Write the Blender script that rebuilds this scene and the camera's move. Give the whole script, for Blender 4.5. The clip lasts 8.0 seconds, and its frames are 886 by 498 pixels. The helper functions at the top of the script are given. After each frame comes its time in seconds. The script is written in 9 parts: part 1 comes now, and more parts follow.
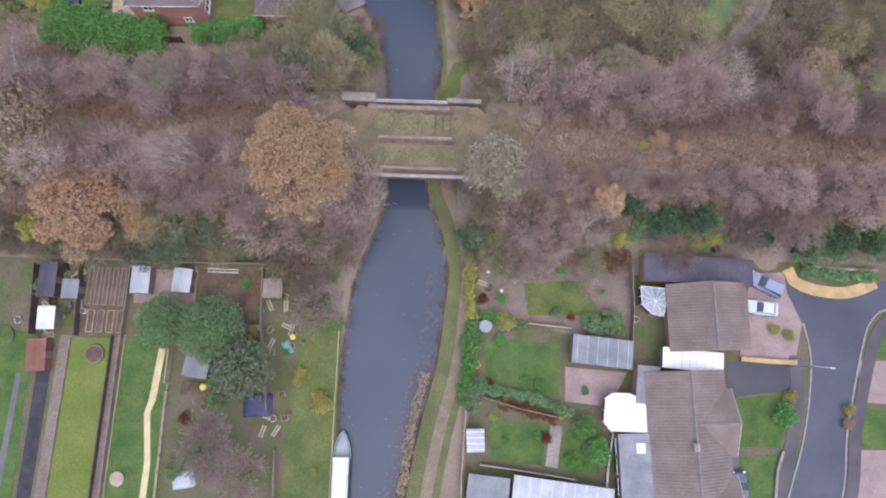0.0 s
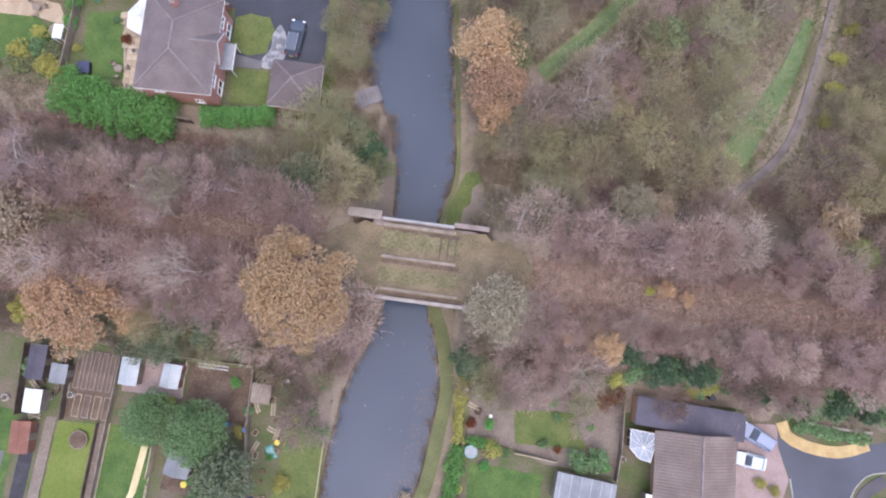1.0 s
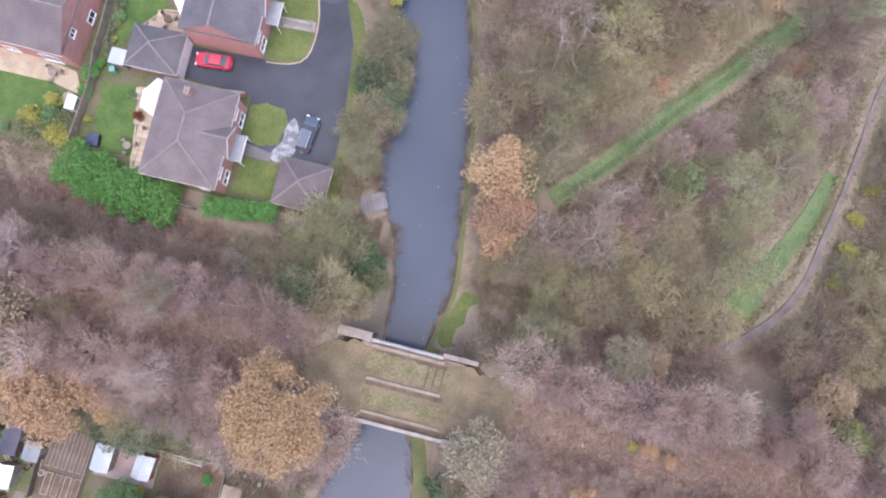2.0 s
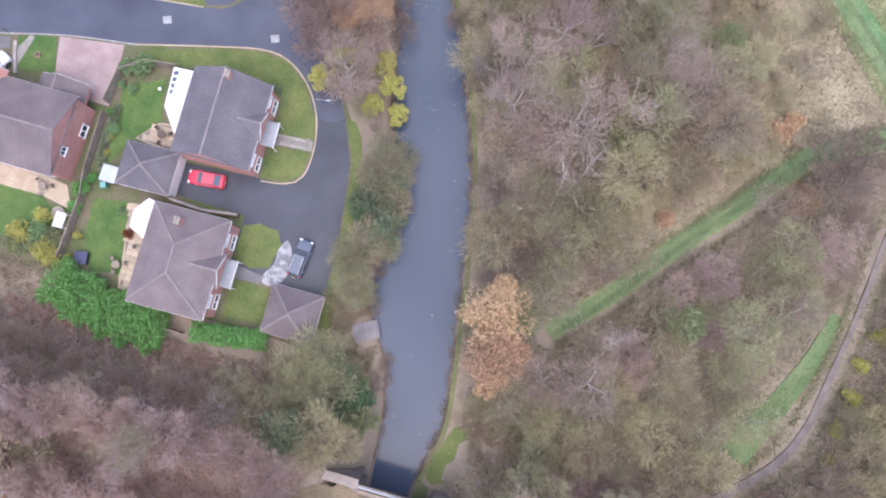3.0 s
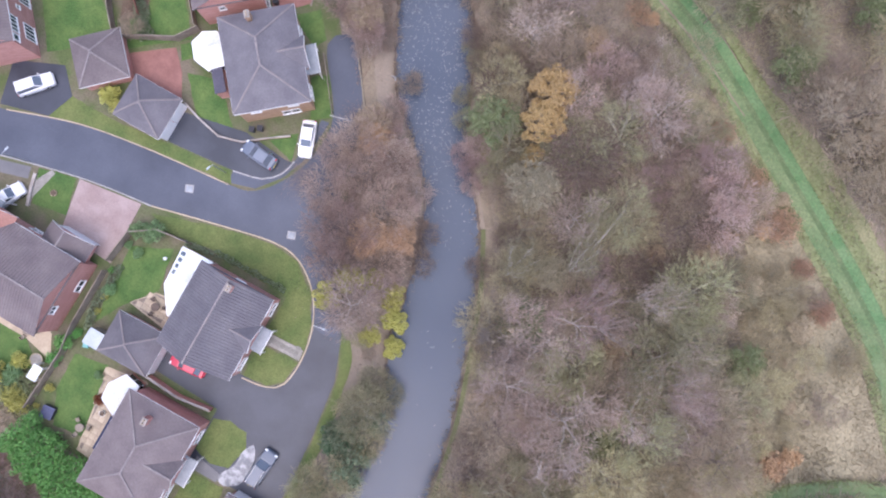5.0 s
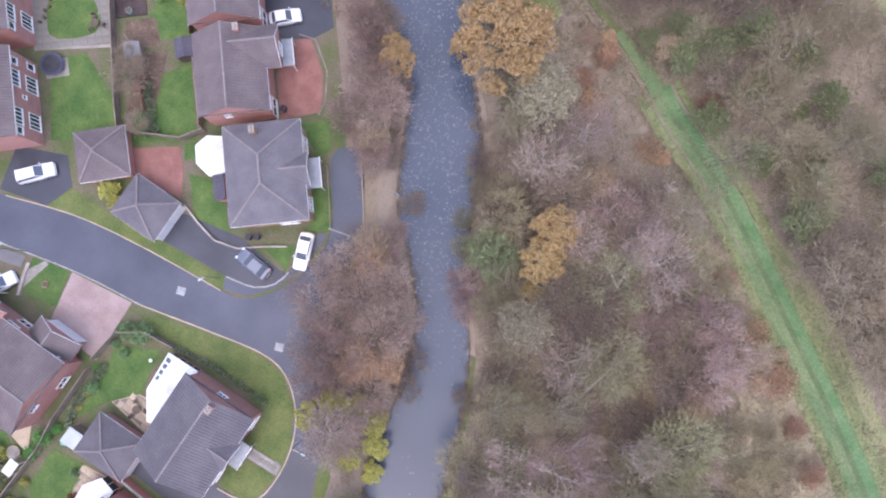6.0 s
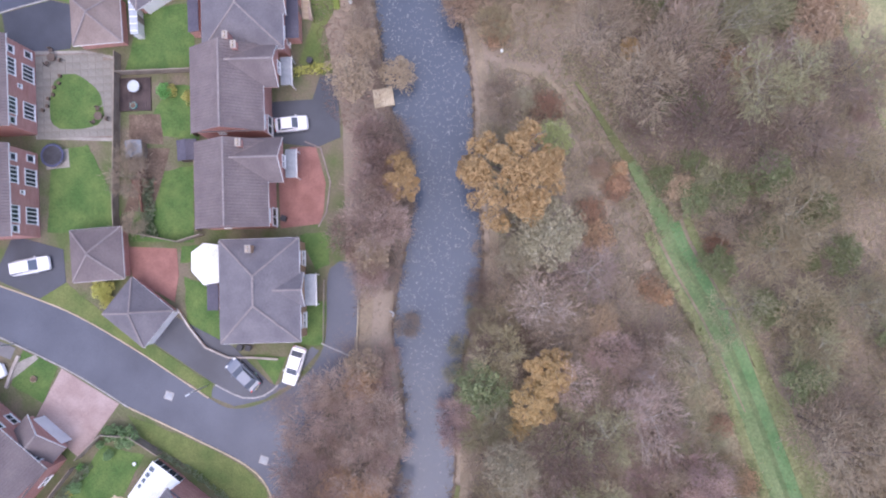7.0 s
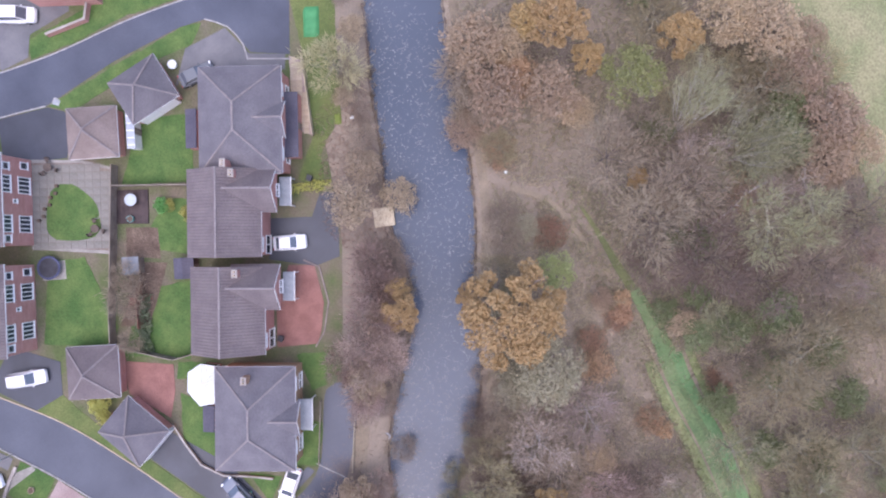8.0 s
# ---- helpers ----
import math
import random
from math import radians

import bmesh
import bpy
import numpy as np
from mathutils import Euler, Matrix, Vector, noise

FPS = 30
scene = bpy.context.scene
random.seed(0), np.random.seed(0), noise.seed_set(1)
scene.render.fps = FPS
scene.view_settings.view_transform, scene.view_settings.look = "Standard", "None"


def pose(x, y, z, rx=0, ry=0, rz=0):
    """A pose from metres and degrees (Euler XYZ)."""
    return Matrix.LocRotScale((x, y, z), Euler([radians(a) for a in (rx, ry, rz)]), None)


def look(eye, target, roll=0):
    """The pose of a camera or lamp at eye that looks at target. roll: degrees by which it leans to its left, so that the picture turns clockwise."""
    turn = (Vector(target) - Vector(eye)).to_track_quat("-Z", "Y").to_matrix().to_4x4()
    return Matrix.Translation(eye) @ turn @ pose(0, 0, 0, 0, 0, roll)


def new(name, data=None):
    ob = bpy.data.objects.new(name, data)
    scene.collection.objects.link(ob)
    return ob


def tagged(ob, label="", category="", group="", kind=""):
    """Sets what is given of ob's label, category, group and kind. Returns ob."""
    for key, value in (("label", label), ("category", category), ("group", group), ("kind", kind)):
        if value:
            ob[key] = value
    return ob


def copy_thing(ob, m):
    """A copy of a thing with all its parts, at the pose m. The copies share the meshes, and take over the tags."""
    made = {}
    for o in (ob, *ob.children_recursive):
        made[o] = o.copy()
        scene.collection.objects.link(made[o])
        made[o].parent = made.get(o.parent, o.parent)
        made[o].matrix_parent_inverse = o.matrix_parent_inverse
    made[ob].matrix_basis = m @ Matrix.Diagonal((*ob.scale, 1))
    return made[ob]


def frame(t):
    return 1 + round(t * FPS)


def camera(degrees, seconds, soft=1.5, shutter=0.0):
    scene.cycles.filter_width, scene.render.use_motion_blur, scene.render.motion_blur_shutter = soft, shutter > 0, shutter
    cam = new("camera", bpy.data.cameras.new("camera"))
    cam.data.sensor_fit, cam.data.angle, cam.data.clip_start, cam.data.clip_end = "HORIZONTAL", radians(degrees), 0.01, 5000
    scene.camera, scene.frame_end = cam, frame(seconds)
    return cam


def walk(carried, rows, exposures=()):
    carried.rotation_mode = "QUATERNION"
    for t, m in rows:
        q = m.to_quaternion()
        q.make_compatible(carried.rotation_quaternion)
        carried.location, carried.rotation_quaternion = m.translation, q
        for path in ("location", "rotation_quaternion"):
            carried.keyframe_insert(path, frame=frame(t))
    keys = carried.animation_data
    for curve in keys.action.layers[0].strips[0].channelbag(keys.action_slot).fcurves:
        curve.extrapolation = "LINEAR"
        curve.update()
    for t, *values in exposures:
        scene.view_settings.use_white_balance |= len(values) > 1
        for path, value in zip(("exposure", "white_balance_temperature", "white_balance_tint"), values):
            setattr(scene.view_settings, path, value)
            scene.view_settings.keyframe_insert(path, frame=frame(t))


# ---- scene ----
cam = camera(64.0, 8.0, soft=2.1)
PATH = [
    (0, (0.521, 0.1, 82.777), (0.508, 0.445, 80.807), -0.2),
    (0.5, (0.384, 9.695, 83.495), (0.367, 9.968, 81.514), 0.4),
    (1, (-0.27, 18.512, 84.106), (-0.289, 18.746, 82.12), 3.0),
    (1.5, (-0.638, 26.042, 84.722), (-0.668, 26.257, 82.734), 3.7),
    (3, (-4.345, 49.18, 84.169), (-4.399, 49.379, 82.179), 1.0),
    (3.5, (-6.231, 57.347, 84.214), (-6.283, 57.515, 82.222), -1.3),
    (4, (-8.948, 65.501, 84.526), (-9.001, 65.645, 82.532), 0.6),
    (4.5, (-11.683, 73.025, 84.645), (-11.739, 73.14, 82.649), 0.5),
    (6, (-20.459, 93.459, 84.21), (-20.557, 93.554, 82.214), -10.7),
    (6.5, (-24.939, 100.497, 84.255), (-25.023, 100.564, 82.258), -14.4),
    (7, (-29.71, 107.964, 83.679), (-29.791, 107.996, 81.681), -29.2),
    (7.5, (-34.88, 115.352, 83.235), (-34.943, 115.338, 81.236), -62.2),
    (8, (-40.646, 122.676, 82.749), (-40.687, 122.622, 80.75), -102.2),
]
walk(cam, [(t, look(eye, target, roll)) for t, eye, target, roll in PATH], exposures=[(0, 0.68, 6370, 19), (0.5, 0.84, 6405, 19), (1.0, 0.94, 6420, 19), (1.5, 1.14, 6410, 19.5), (3.5, 1.24, 6305, 19.5), (4.5, 1.14, 6250, 19.5), (6.5, 1.06, 6230, 23.5), (8, 1.03, 6200, 24)])

# ---- daylight: an overcast winter sky ----
world = bpy.data.worlds.new("world")
scene.world = world
world.use_nodes = True
wn = world.node_tree.nodes
sky = wn.new("ShaderNodeTexSky")
sky.sky_type, sky.sun_disc = "NISHITA", False
sky.sun_elevation, sky.sun_rotation = radians(68), radians(160)
sky.air_density, sky.dust_density, sky.ozone_density = 1.0, 2.5, 2.0
world.node_tree.links.new(sky.outputs[0], wn["Background"].inputs[0])
wn["Background"].inputs[1].default_value = 0.15
sun = new("sun", bpy.data.lights.new("sun", "SUN"))
sun.data.energy, sun.data.angle, sun.data.color = 1.3, radians(70), (1.0, 0.985, 0.97)
sun.matrix_world = pose(0, 0, 150, 8, 0, 20)

# ---- materials ----
def nodes_of(name):
    m = bpy.data.materials.new(name)
    m.use_nodes = True
    return m, m.node_tree.nodes, m.node_tree.links, m.node_tree.nodes["Principled BSDF"]


def mat(name, a, b, scale=1.0, fine=12.0, rough=0.85, bump=0.3, metal=0.0, spec=0.3, vary=0.0, speck=0.35, stretch=None, low=0.35, high=0.65):
    """Two colours mixed by a broad noise, broken up by a fine one; vary: change from object to object."""
    m, n, l, p = nodes_of(name)
    co = n.new("ShaderNodeTexCoord")
    src = co.outputs["Object"]
    if stretch:
        mp = n.new("ShaderNodeMapping")
        mp.inputs["Scale"].default_value = stretch
        l.new(src, mp.inputs[0])
        src = mp.outputs[0]
    big, small = n.new("ShaderNodeTexNoise"), n.new("ShaderNodeTexNoise")
    big.inputs["Scale"].default_value, big.inputs["Detail"].default_value = scale, 5
    small.inputs["Scale"].default_value, small.inputs["Detail"].default_value = fine, 3
    l.new(src, big.inputs["Vector"]), l.new(src, small.inputs["Vector"])
    ramp = n.new("ShaderNodeMapRange")
    ramp.inputs["From Min"].default_value, ramp.inputs["From Max"].default_value = low, high
    l.new(big.outputs["Fac"], ramp.inputs["Value"])
    mix = n.new("ShaderNodeMix")
    mix.data_type = "RGBA"
    mix.inputs["A"].default_value, mix.inputs["B"].default_value = (*a, 1), (*b, 1)
    l.new(ramp.outputs[0], mix.inputs["Factor"])
    hsv = n.new("ShaderNodeHueSaturation")
    l.new(mix.outputs["Result"], hsv.inputs["Color"])
    value = n.new("ShaderNodeMapRange")
    value.inputs["From Min"].default_value, value.inputs["From Max"].default_value = 0.25, 0.75
    value.inputs["To Min"].default_value, value.inputs["To Max"].default_value = 1 - speck, 1 + speck
    l.new(small.outputs["Fac"], value.inputs["Value"])
    out = value.outputs[0]
    if vary:
        info, rnd, mul = n.new("ShaderNodeObjectInfo"), n.new("ShaderNodeMapRange"), n.new("ShaderNodeMath")
        rnd.inputs["To Min"].default_value, rnd.inputs["To Max"].default_value = 1 - vary, 1 + vary
        mul.operation = "MULTIPLY"
        l.new(info.outputs["Random"], rnd.inputs["Value"])
        l.new(rnd.outputs[0], mul.inputs[0]), l.new(out, mul.inputs[1])
        out = mul.outputs[0]
    l.new(out, hsv.inputs["Value"])
    l.new(hsv.outputs[0], p.inputs["Base Color"])
    p.inputs["Roughness"].default_value, p.inputs["Metallic"].default_value = rough, metal
    p.inputs["Specular IOR Level"].default_value = spec
    if bump:
        bp = n.new("ShaderNodeBump")
        bp.inputs["Strength"].default_value, bp.inputs["Distance"].default_value = bump, 0.03
        l.new(small.outputs["Fac"], bp.inputs["Height"])
        l.new(bp.outputs[0], p.inputs["Normal"])
    return m


def leafy(name, a, b, c=None, vary=0.15, rough=0.75, patch=0.5, through_light=0.28, drift=0.4):
    """Foliage and twigs: a colour for every leaf or twig, drifting over the crown, and from plant to plant."""
    m, n, l, p = nodes_of(name)
    geo, info, co, noi = n.new("ShaderNodeNewGeometry"), n.new("ShaderNodeObjectInfo"), n.new("ShaderNodeTexCoord"), n.new("ShaderNodeTexNoise")
    noi.inputs["Scale"].default_value = patch
    l.new(co.outputs["Object"], noi.inputs["Vector"])
    ramp = n.new("ShaderNodeValToRGB")
    ramp.color_ramp.elements[0].color, ramp.color_ramp.elements[1].color = (*a, 1), (*b, 1)
    if c:
        e = ramp.color_ramp.elements.new(0.88)
        e.color = (*b, 1)
        ramp.color_ramp.elements[2].color = (*c, 1)
    mean = n.new("ShaderNodeMix")
    mean.inputs["Factor"].default_value = drift
    l.new(geo.outputs["Random Per Island"], mean.inputs["A"]), l.new(noi.outputs["Fac"], mean.inputs["B"])
    l.new(mean.outputs["Result"], ramp.inputs["Fac"])
    hsv, rnd, hue = n.new("ShaderNodeHueSaturation"), n.new("ShaderNodeMapRange"), n.new("ShaderNodeMapRange")
    rnd.inputs["To Min"].default_value, rnd.inputs["To Max"].default_value = 1 - vary * 1.5, 1 + vary * 1.5
    hue.inputs["To Min"].default_value, hue.inputs["To Max"].default_value = 0.5 - vary * 0.1, 0.5 + vary * 0.1
    l.new(info.outputs["Random"], rnd.inputs["Value"]), l.new(rnd.outputs[0], hsv.inputs["Value"])
    l.new(info.outputs["Random"], hue.inputs["Value"]), l.new(hue.outputs[0], hsv.inputs["Hue"])
    l.new(ramp.outputs[0], hsv.inputs["Color"]), l.new(hsv.outputs[0], p.inputs["Base Color"])
    p.inputs["Roughness"].default_value, p.inputs["Specular IOR Level"].default_value = rough, 0.2
    tr, both = n.new("ShaderNodeBsdfTranslucent"), n.new("ShaderNodeMixShader")
    both.inputs[0].default_value = through_light
    l.new(hsv.outputs[0], tr.inputs[0])
    l.new(p.outputs[0], both.inputs[1]), l.new(tr.outputs[0], both.inputs[2])
    l.new(both.outputs[0], n["Material Output"].inputs[0])
    return m


def plain(name, c, rough=0.5, metal=0.0, spec=0.5, coat=0.0):
    m, n, l, p = nodes_of(name)
    p.inputs["Base Color"].default_value = (*c, 1)
    p.inputs["Roughness"].default_value, p.inputs["Metallic"].default_value = rough, metal
    p.inputs["Specular IOR Level"].default_value, p.inputs["Coat Weight"].default_value = spec, coat
    return m


WOODLAND = mat("leaf_litter", (0.20, 0.162, 0.13), (0.27, 0.222, 0.172), 0.09, 4.0, 0.95, 0.3, speck=0.18)
TARMAC = mat("tarmac", (0.038, 0.045, 0.067), (0.072, 0.082, 0.111), 0.16, 9, 0.5, 0.15, spec=0.45, speck=0.12, low=0.3, high=0.7)
TARMAC_OLD = mat("worn_tarmac", (0.115, 0.115, 0.125), (0.165, 0.16, 0.165), 0.3, 9, 0.6, 0.15, speck=0.12)
TARMAC_DARK = mat("fresh_tarmac", (0.026, 0.030, 0.043), (0.044, 0.049, 0.066), 0.25, 9, 0.45, 0.15, spec=0.45, speck=0.12)
FOOTWAY = mat("purplish_footway", (0.072, 0.066, 0.077), (0.108, 0.10, 0.112), 0.3, 9, 0.6, 0.15, speck=0.15)
KERB = mat("kerb_concrete", (0.25, 0.24, 0.235), (0.36, 0.35, 0.345), 1.5, 12, 0.8, 0.2)
GRASS = mat("lawn_grass", (0.050, 0.106, 0.028), (0.104, 0.158, 0.047), 0.4, 7, 0.9, 0.6, speck=0.3, low=0.32, high=0.68)
GRASS_YELLOW = mat("mossy_lawn", (0.125, 0.17, 0.036), (0.165, 0.20, 0.054), 0.3, 7, 0.9, 0.6, speck=0.25)
GRASS_OLIVE = mat("verge_grass", (0.080, 0.116, 0.035), (0.135, 0.156, 0.054), 0.3, 6, 0.9, 0.6, speck=0.3)
GRASS_ROUGH = mat("rough_grass", (0.185, 0.20, 0.10), (0.26, 0.245, 0.14), 0.25, 5, 0.95, 0.7, speck=0.35)
VERGE = mat("dark_verge_grass", (0.10, 0.115, 0.05), (0.155, 0.16, 0.075), 0.3, 6, 0.9, 0.6, speck=0.3)
MOSS = mat("mossy_ballast", (0.133, 0.112, 0.0688), (0.206, 0.16, 0.103), 0.5, 5, 0.95, 0.6, speck=0.3)
GRASS_PATH = mat("mown_path_grass", (0.098, 0.156, 0.068), (0.158, 0.202, 0.098), 0.35, 4, 0.9, 0.6, speck=0.28)
GRASS_PALE = mat("pale_path_edge_grass", (0.15, 0.18, 0.08), (0.215, 0.225, 0.115), 0.3, 3.5, 0.9, 0.6, speck=0.35)
GRASS_BRIGHT = mat("lush_path_grass", (0.088, 0.168, 0.07), (0.135, 0.212, 0.098), 0.4, 4, 0.9, 0.6, speck=0.25)
GRASS_TROD = mat("trodden_grass", (0.082, 0.128, 0.056), (0.125, 0.16, 0.078), 0.4, 4, 0.9, 0.6, speck=0.25)
DIRT_GREY = mat("grey_trodden_dirt", (0.15, 0.125, 0.118), (0.215, 0.183, 0.172), 0.5, 7, 0.95, 0.4, speck=0.2)
MEADOW = mat("dry_meadow", (0.205, 0.175, 0.115), (0.30, 0.26, 0.17), 0.16, 3.5, 0.95, 0.8, speck=0.35)
SOIL = mat("garden_soil", (0.095, 0.066, 0.050), (0.155, 0.115, 0.085), 0.5, 6, 0.95, 0.7, speck=0.4)
SOIL_GREY = mat("bare_garden_earth", (0.17, 0.135, 0.115), (0.22, 0.185, 0.155), 0.4, 6, 0.95, 0.6, speck=0.3)
TOWPATH = mat("towpath_dirt", (0.18, 0.145, 0.105), (0.25, 0.205, 0.15), 0.5, 7, 0.95, 0.4, speck=0.3)
PAVING = mat("concrete_paving", (0.22, 0.205, 0.185), (0.31, 0.29, 0.265), 0.45, 3.5, 0.85, 0.2, speck=0.2)
WET_CONCRETE = mat("wet_blotched_concrete", (0.13, 0.135, 0.155), (0.29, 0.295, 0.31), 1.1, 5, 0.35, 0.1, spec=0.5, speck=0.2, low=0.42, high=0.58)
PATH_CREAM = mat("cream_slabs", (0.52, 0.44, 0.25), (0.62, 0.54, 0.33), 0.6, 8, 0.85, 0.2, speck=0.15)
GARDEN = mat("garden_ground", (0.085, 0.112, 0.042), (0.155, 0.128, 0.094), 0.3, 5, 0.95, 0.5, speck=0.25)
PAVING_BUFF = mat("buff_paving", (0.36, 0.29, 0.21), (0.46, 0.38, 0.28), 0.6, 8, 0.85, 0.2, speck=0.2)
PAVING_PINK = mat("pinkish_block_paving", (0.27, 0.20, 0.19), (0.34, 0.265, 0.25), 0.5, 10, 0.85, 0.3, speck=0.25)
PAVING_RED = mat("red_block_paving", (0.20, 0.095, 0.080), (0.27, 0.135, 0.115), 0.5, 10, 0.8, 0.3, speck=0.25)
GOLD_EDGE = mat("sandstone_edging", (0.42, 0.30, 0.14), (0.52, 0.39, 0.20), 0.8, 9, 0.85, 0.2, speck=0.2)
BRICK = mat("red_brick", (0.47, 0.235, 0.20), (0.55, 0.30, 0.26), 0.8, 14, 0.9, 0.3, speck=0.25, stretch=(1, 1, 3))
BRICK_BUFF = mat("buff_brick", (0.40, 0.25, 0.16), (0.48, 0.32, 0.21), 0.8, 14, 0.9, 0.3, speck=0.25, stretch=(1, 1, 3))
BRICK_OLD = mat("old_blue_brick", (0.17, 0.14, 0.13), (0.27, 0.22, 0.20), 0.5, 8, 0.9, 0.4, speck=0.3)
GRASS_BALLAST = mat("ballast_grass", (0.132, 0.123, 0.0645), (0.189, 0.164, 0.0946), 0.6, 4, 0.95, 0.6, speck=0.35)
COPING_BROWN = mat("brown_weathered_coping", (0.20, 0.165, 0.14), (0.28, 0.24, 0.205), 0.7, 7, 0.9, 0.3, speck=0.25)
STONE = mat("weathered_coping", (0.25, 0.22, 0.20), (0.38, 0.345, 0.315), 0.7, 7, 0.9, 0.3, speck=0.25)
TILE_GREY = mat("grey_brown_roof_tiles", (0.135, 0.112, 0.115), (0.178, 0.150, 0.150), 0.35, 6, 0.85, 0.4, speck=0.16, vary=0.06)
TILE_SLATE = mat("slate_grey_roof_tiles", (0.115, 0.108, 0.122), (0.155, 0.145, 0.158), 0.35, 6, 0.8, 0.4, speck=0.16, vary=0.06)
TILE_RED = mat("red_roof_tiles", (0.30, 0.15, 0.12), (0.37, 0.195, 0.16), 0.4, 6, 0.85, 0.4, speck=0.18)
TILE_BROWN = mat("weathered_brown_tiles", (0.185, 0.145, 0.13), (0.245, 0.20, 0.18), 0.35, 6, 0.85, 0.4, speck=0.16, vary=0.06)
RIDGE = mat("mortared_ridge_tiles", (0.195, 0.17, 0.17), (0.255, 0.225, 0.22), 1.0, 8, 0.85, 0.3, speck=0.2)
FELT = mat("flat_roof_felt", (0.19, 0.205, 0.225), (0.27, 0.285, 0.305), 0.5, 6, 0.7, 0.2, speck=0.15)
FELT_BLUE = mat("dark_slate_felt", (0.07, 0.066, 0.09), (0.10, 0.095, 0.122), 0.5, 6, 0.7, 0.2, speck=0.2)
ZINC = mat("pale_sheet_roof", (0.36, 0.40, 0.43), (0.46, 0.50, 0.53), 0.6, 6, 0.5, 0.1, speck=0.12)
TIMBER = mat("weathered_timber", (0.20, 0.165, 0.135), (0.30, 0.255, 0.21), 0.8, 14, 0.9, 0.4, speck=0.25)
TIMBER_DARK = mat("creosoted_timber", (0.09, 0.068, 0.058), (0.14, 0.108, 0.088), 0.8, 14, 0.9, 0.4, speck=0.25)
TIMBER_RED = mat("red_stained_timber", (0.20, 0.095, 0.07), (0.26, 0.125, 0.095), 0.8, 14, 0.85, 0.4, speck=0.25)
TIMBER_PALE = mat("pale_planed_timber", (0.40, 0.34, 0.24), (0.50, 0.43, 0.32), 0.8, 14, 0.85, 0.3, speck=0.2)
WHITE = mat("white_upvc", (0.74, 0.74, 0.74), (0.82, 0.82, 0.82), 0.6, 5, 0.4, 0.0, speck=0.03)
OFFWHITE = mat("grimy_white_sheet", (0.56, 0.60, 0.60), (0.72, 0.76, 0.76), 0.5, 4, 0.45, 0.05, speck=0.06)
RENDERED = mat("cream_render", (0.55, 0.50, 0.44), (0.64, 0.59, 0.53), 0.5, 8, 0.85, 0.1, speck=0.08)
GLASS = plain("window_glass", (0.05, 0.06, 0.075), 0.06, 0.0, 0.7)
CAR_GLASS = plain("car_glass", (0.10, 0.12, 0.15), 0.05, 0.0, 1.0, 0.5)
GLASS_DIM = plain("dim_roof_glass", (0.10, 0.125, 0.15), 0.12, 0.0, 0.6)
GLASS_PALE = mat("roof_glazing", (0.26, 0.29, 0.33), (0.37, 0.40, 0.44), 0.8, 5, 0.15, 0.0, spec=0.6, speck=0.06)
LEAD = mat("lead_sheet", (0.24, 0.26, 0.28), (0.33, 0.35, 0.37), 0.8, 7, 0.6, 0.1, speck=0.12)
SOLAR = plain("dark_panel", (0.03, 0.035, 0.07), 0.15, 0.0, 0.6)
IRON = mat("rusted_iron", (0.10, 0.065, 0.05), (0.19, 0.13, 0.105), 1.0, 9, 0.8, 0.3, speck=0.3)
STEEL = plain("galvanised_steel", (0.45, 0.47, 0.48), 0.4, 0.8)
RUBBER = plain("tyre_rubber", (0.025, 0.025, 0.027), 0.8)
RED_LAMP = plain("tail_lamp_red", (0.45, 0.02, 0.02), 0.2)
CLEAR_LAMP = plain("headlamp_clear", (0.7, 0.72, 0.74), 0.1)
BLACK = mat("dull_black", (0.028, 0.028, 0.034), (0.05, 0.05, 0.06), 0.8, 8, 0.6, 0.3, speck=0.2)
BLUE_TARP = mat("navy_tarpaulin", (0.045, 0.05, 0.10), (0.07, 0.078, 0.14), 0.8, 4, 0.6, 0.3, speck=0.2)
COVER_GREEN = mat("green_sheet", (0.04, 0.20, 0.075), (0.065, 0.26, 0.10), 1.0, 6, 0.6, 0.1, speck=0.12)
YELLOW = plain("yellow_plastic", (0.65, 0.52, 0.07), 0.5)
BLUE = plain("blue_plastic", (0.06, 0.18, 0.42), 0.5)
TEAL = plain("teal_plastic", (0.14, 0.36, 0.34), 0.5)
BARK = mat("grey_bark", (0.15, 0.12, 0.105), (0.23, 0.19, 0.165), 1.5, 10, 0.95, 0.5, speck=0.3, vary=0.15)
BARK_PALE = mat("silver_birch_bark", (0.42, 0.375, 0.35), (0.56, 0.51, 0.47), 1.5, 8, 0.9, 0.3, speck=0.3, vary=0.15)
BARK_LICHEN = mat("pale_lichened_bark", (0.29, 0.275, 0.21), (0.40, 0.38, 0.30), 1.5, 8, 0.95, 0.4, speck=0.25, vary=0.15)
BARK_OLIVE = mat("lichened_bark", (0.19, 0.175, 0.125), (0.29, 0.27, 0.20), 1.5, 8, 0.95, 0.4, speck=0.3, vary=0.15)

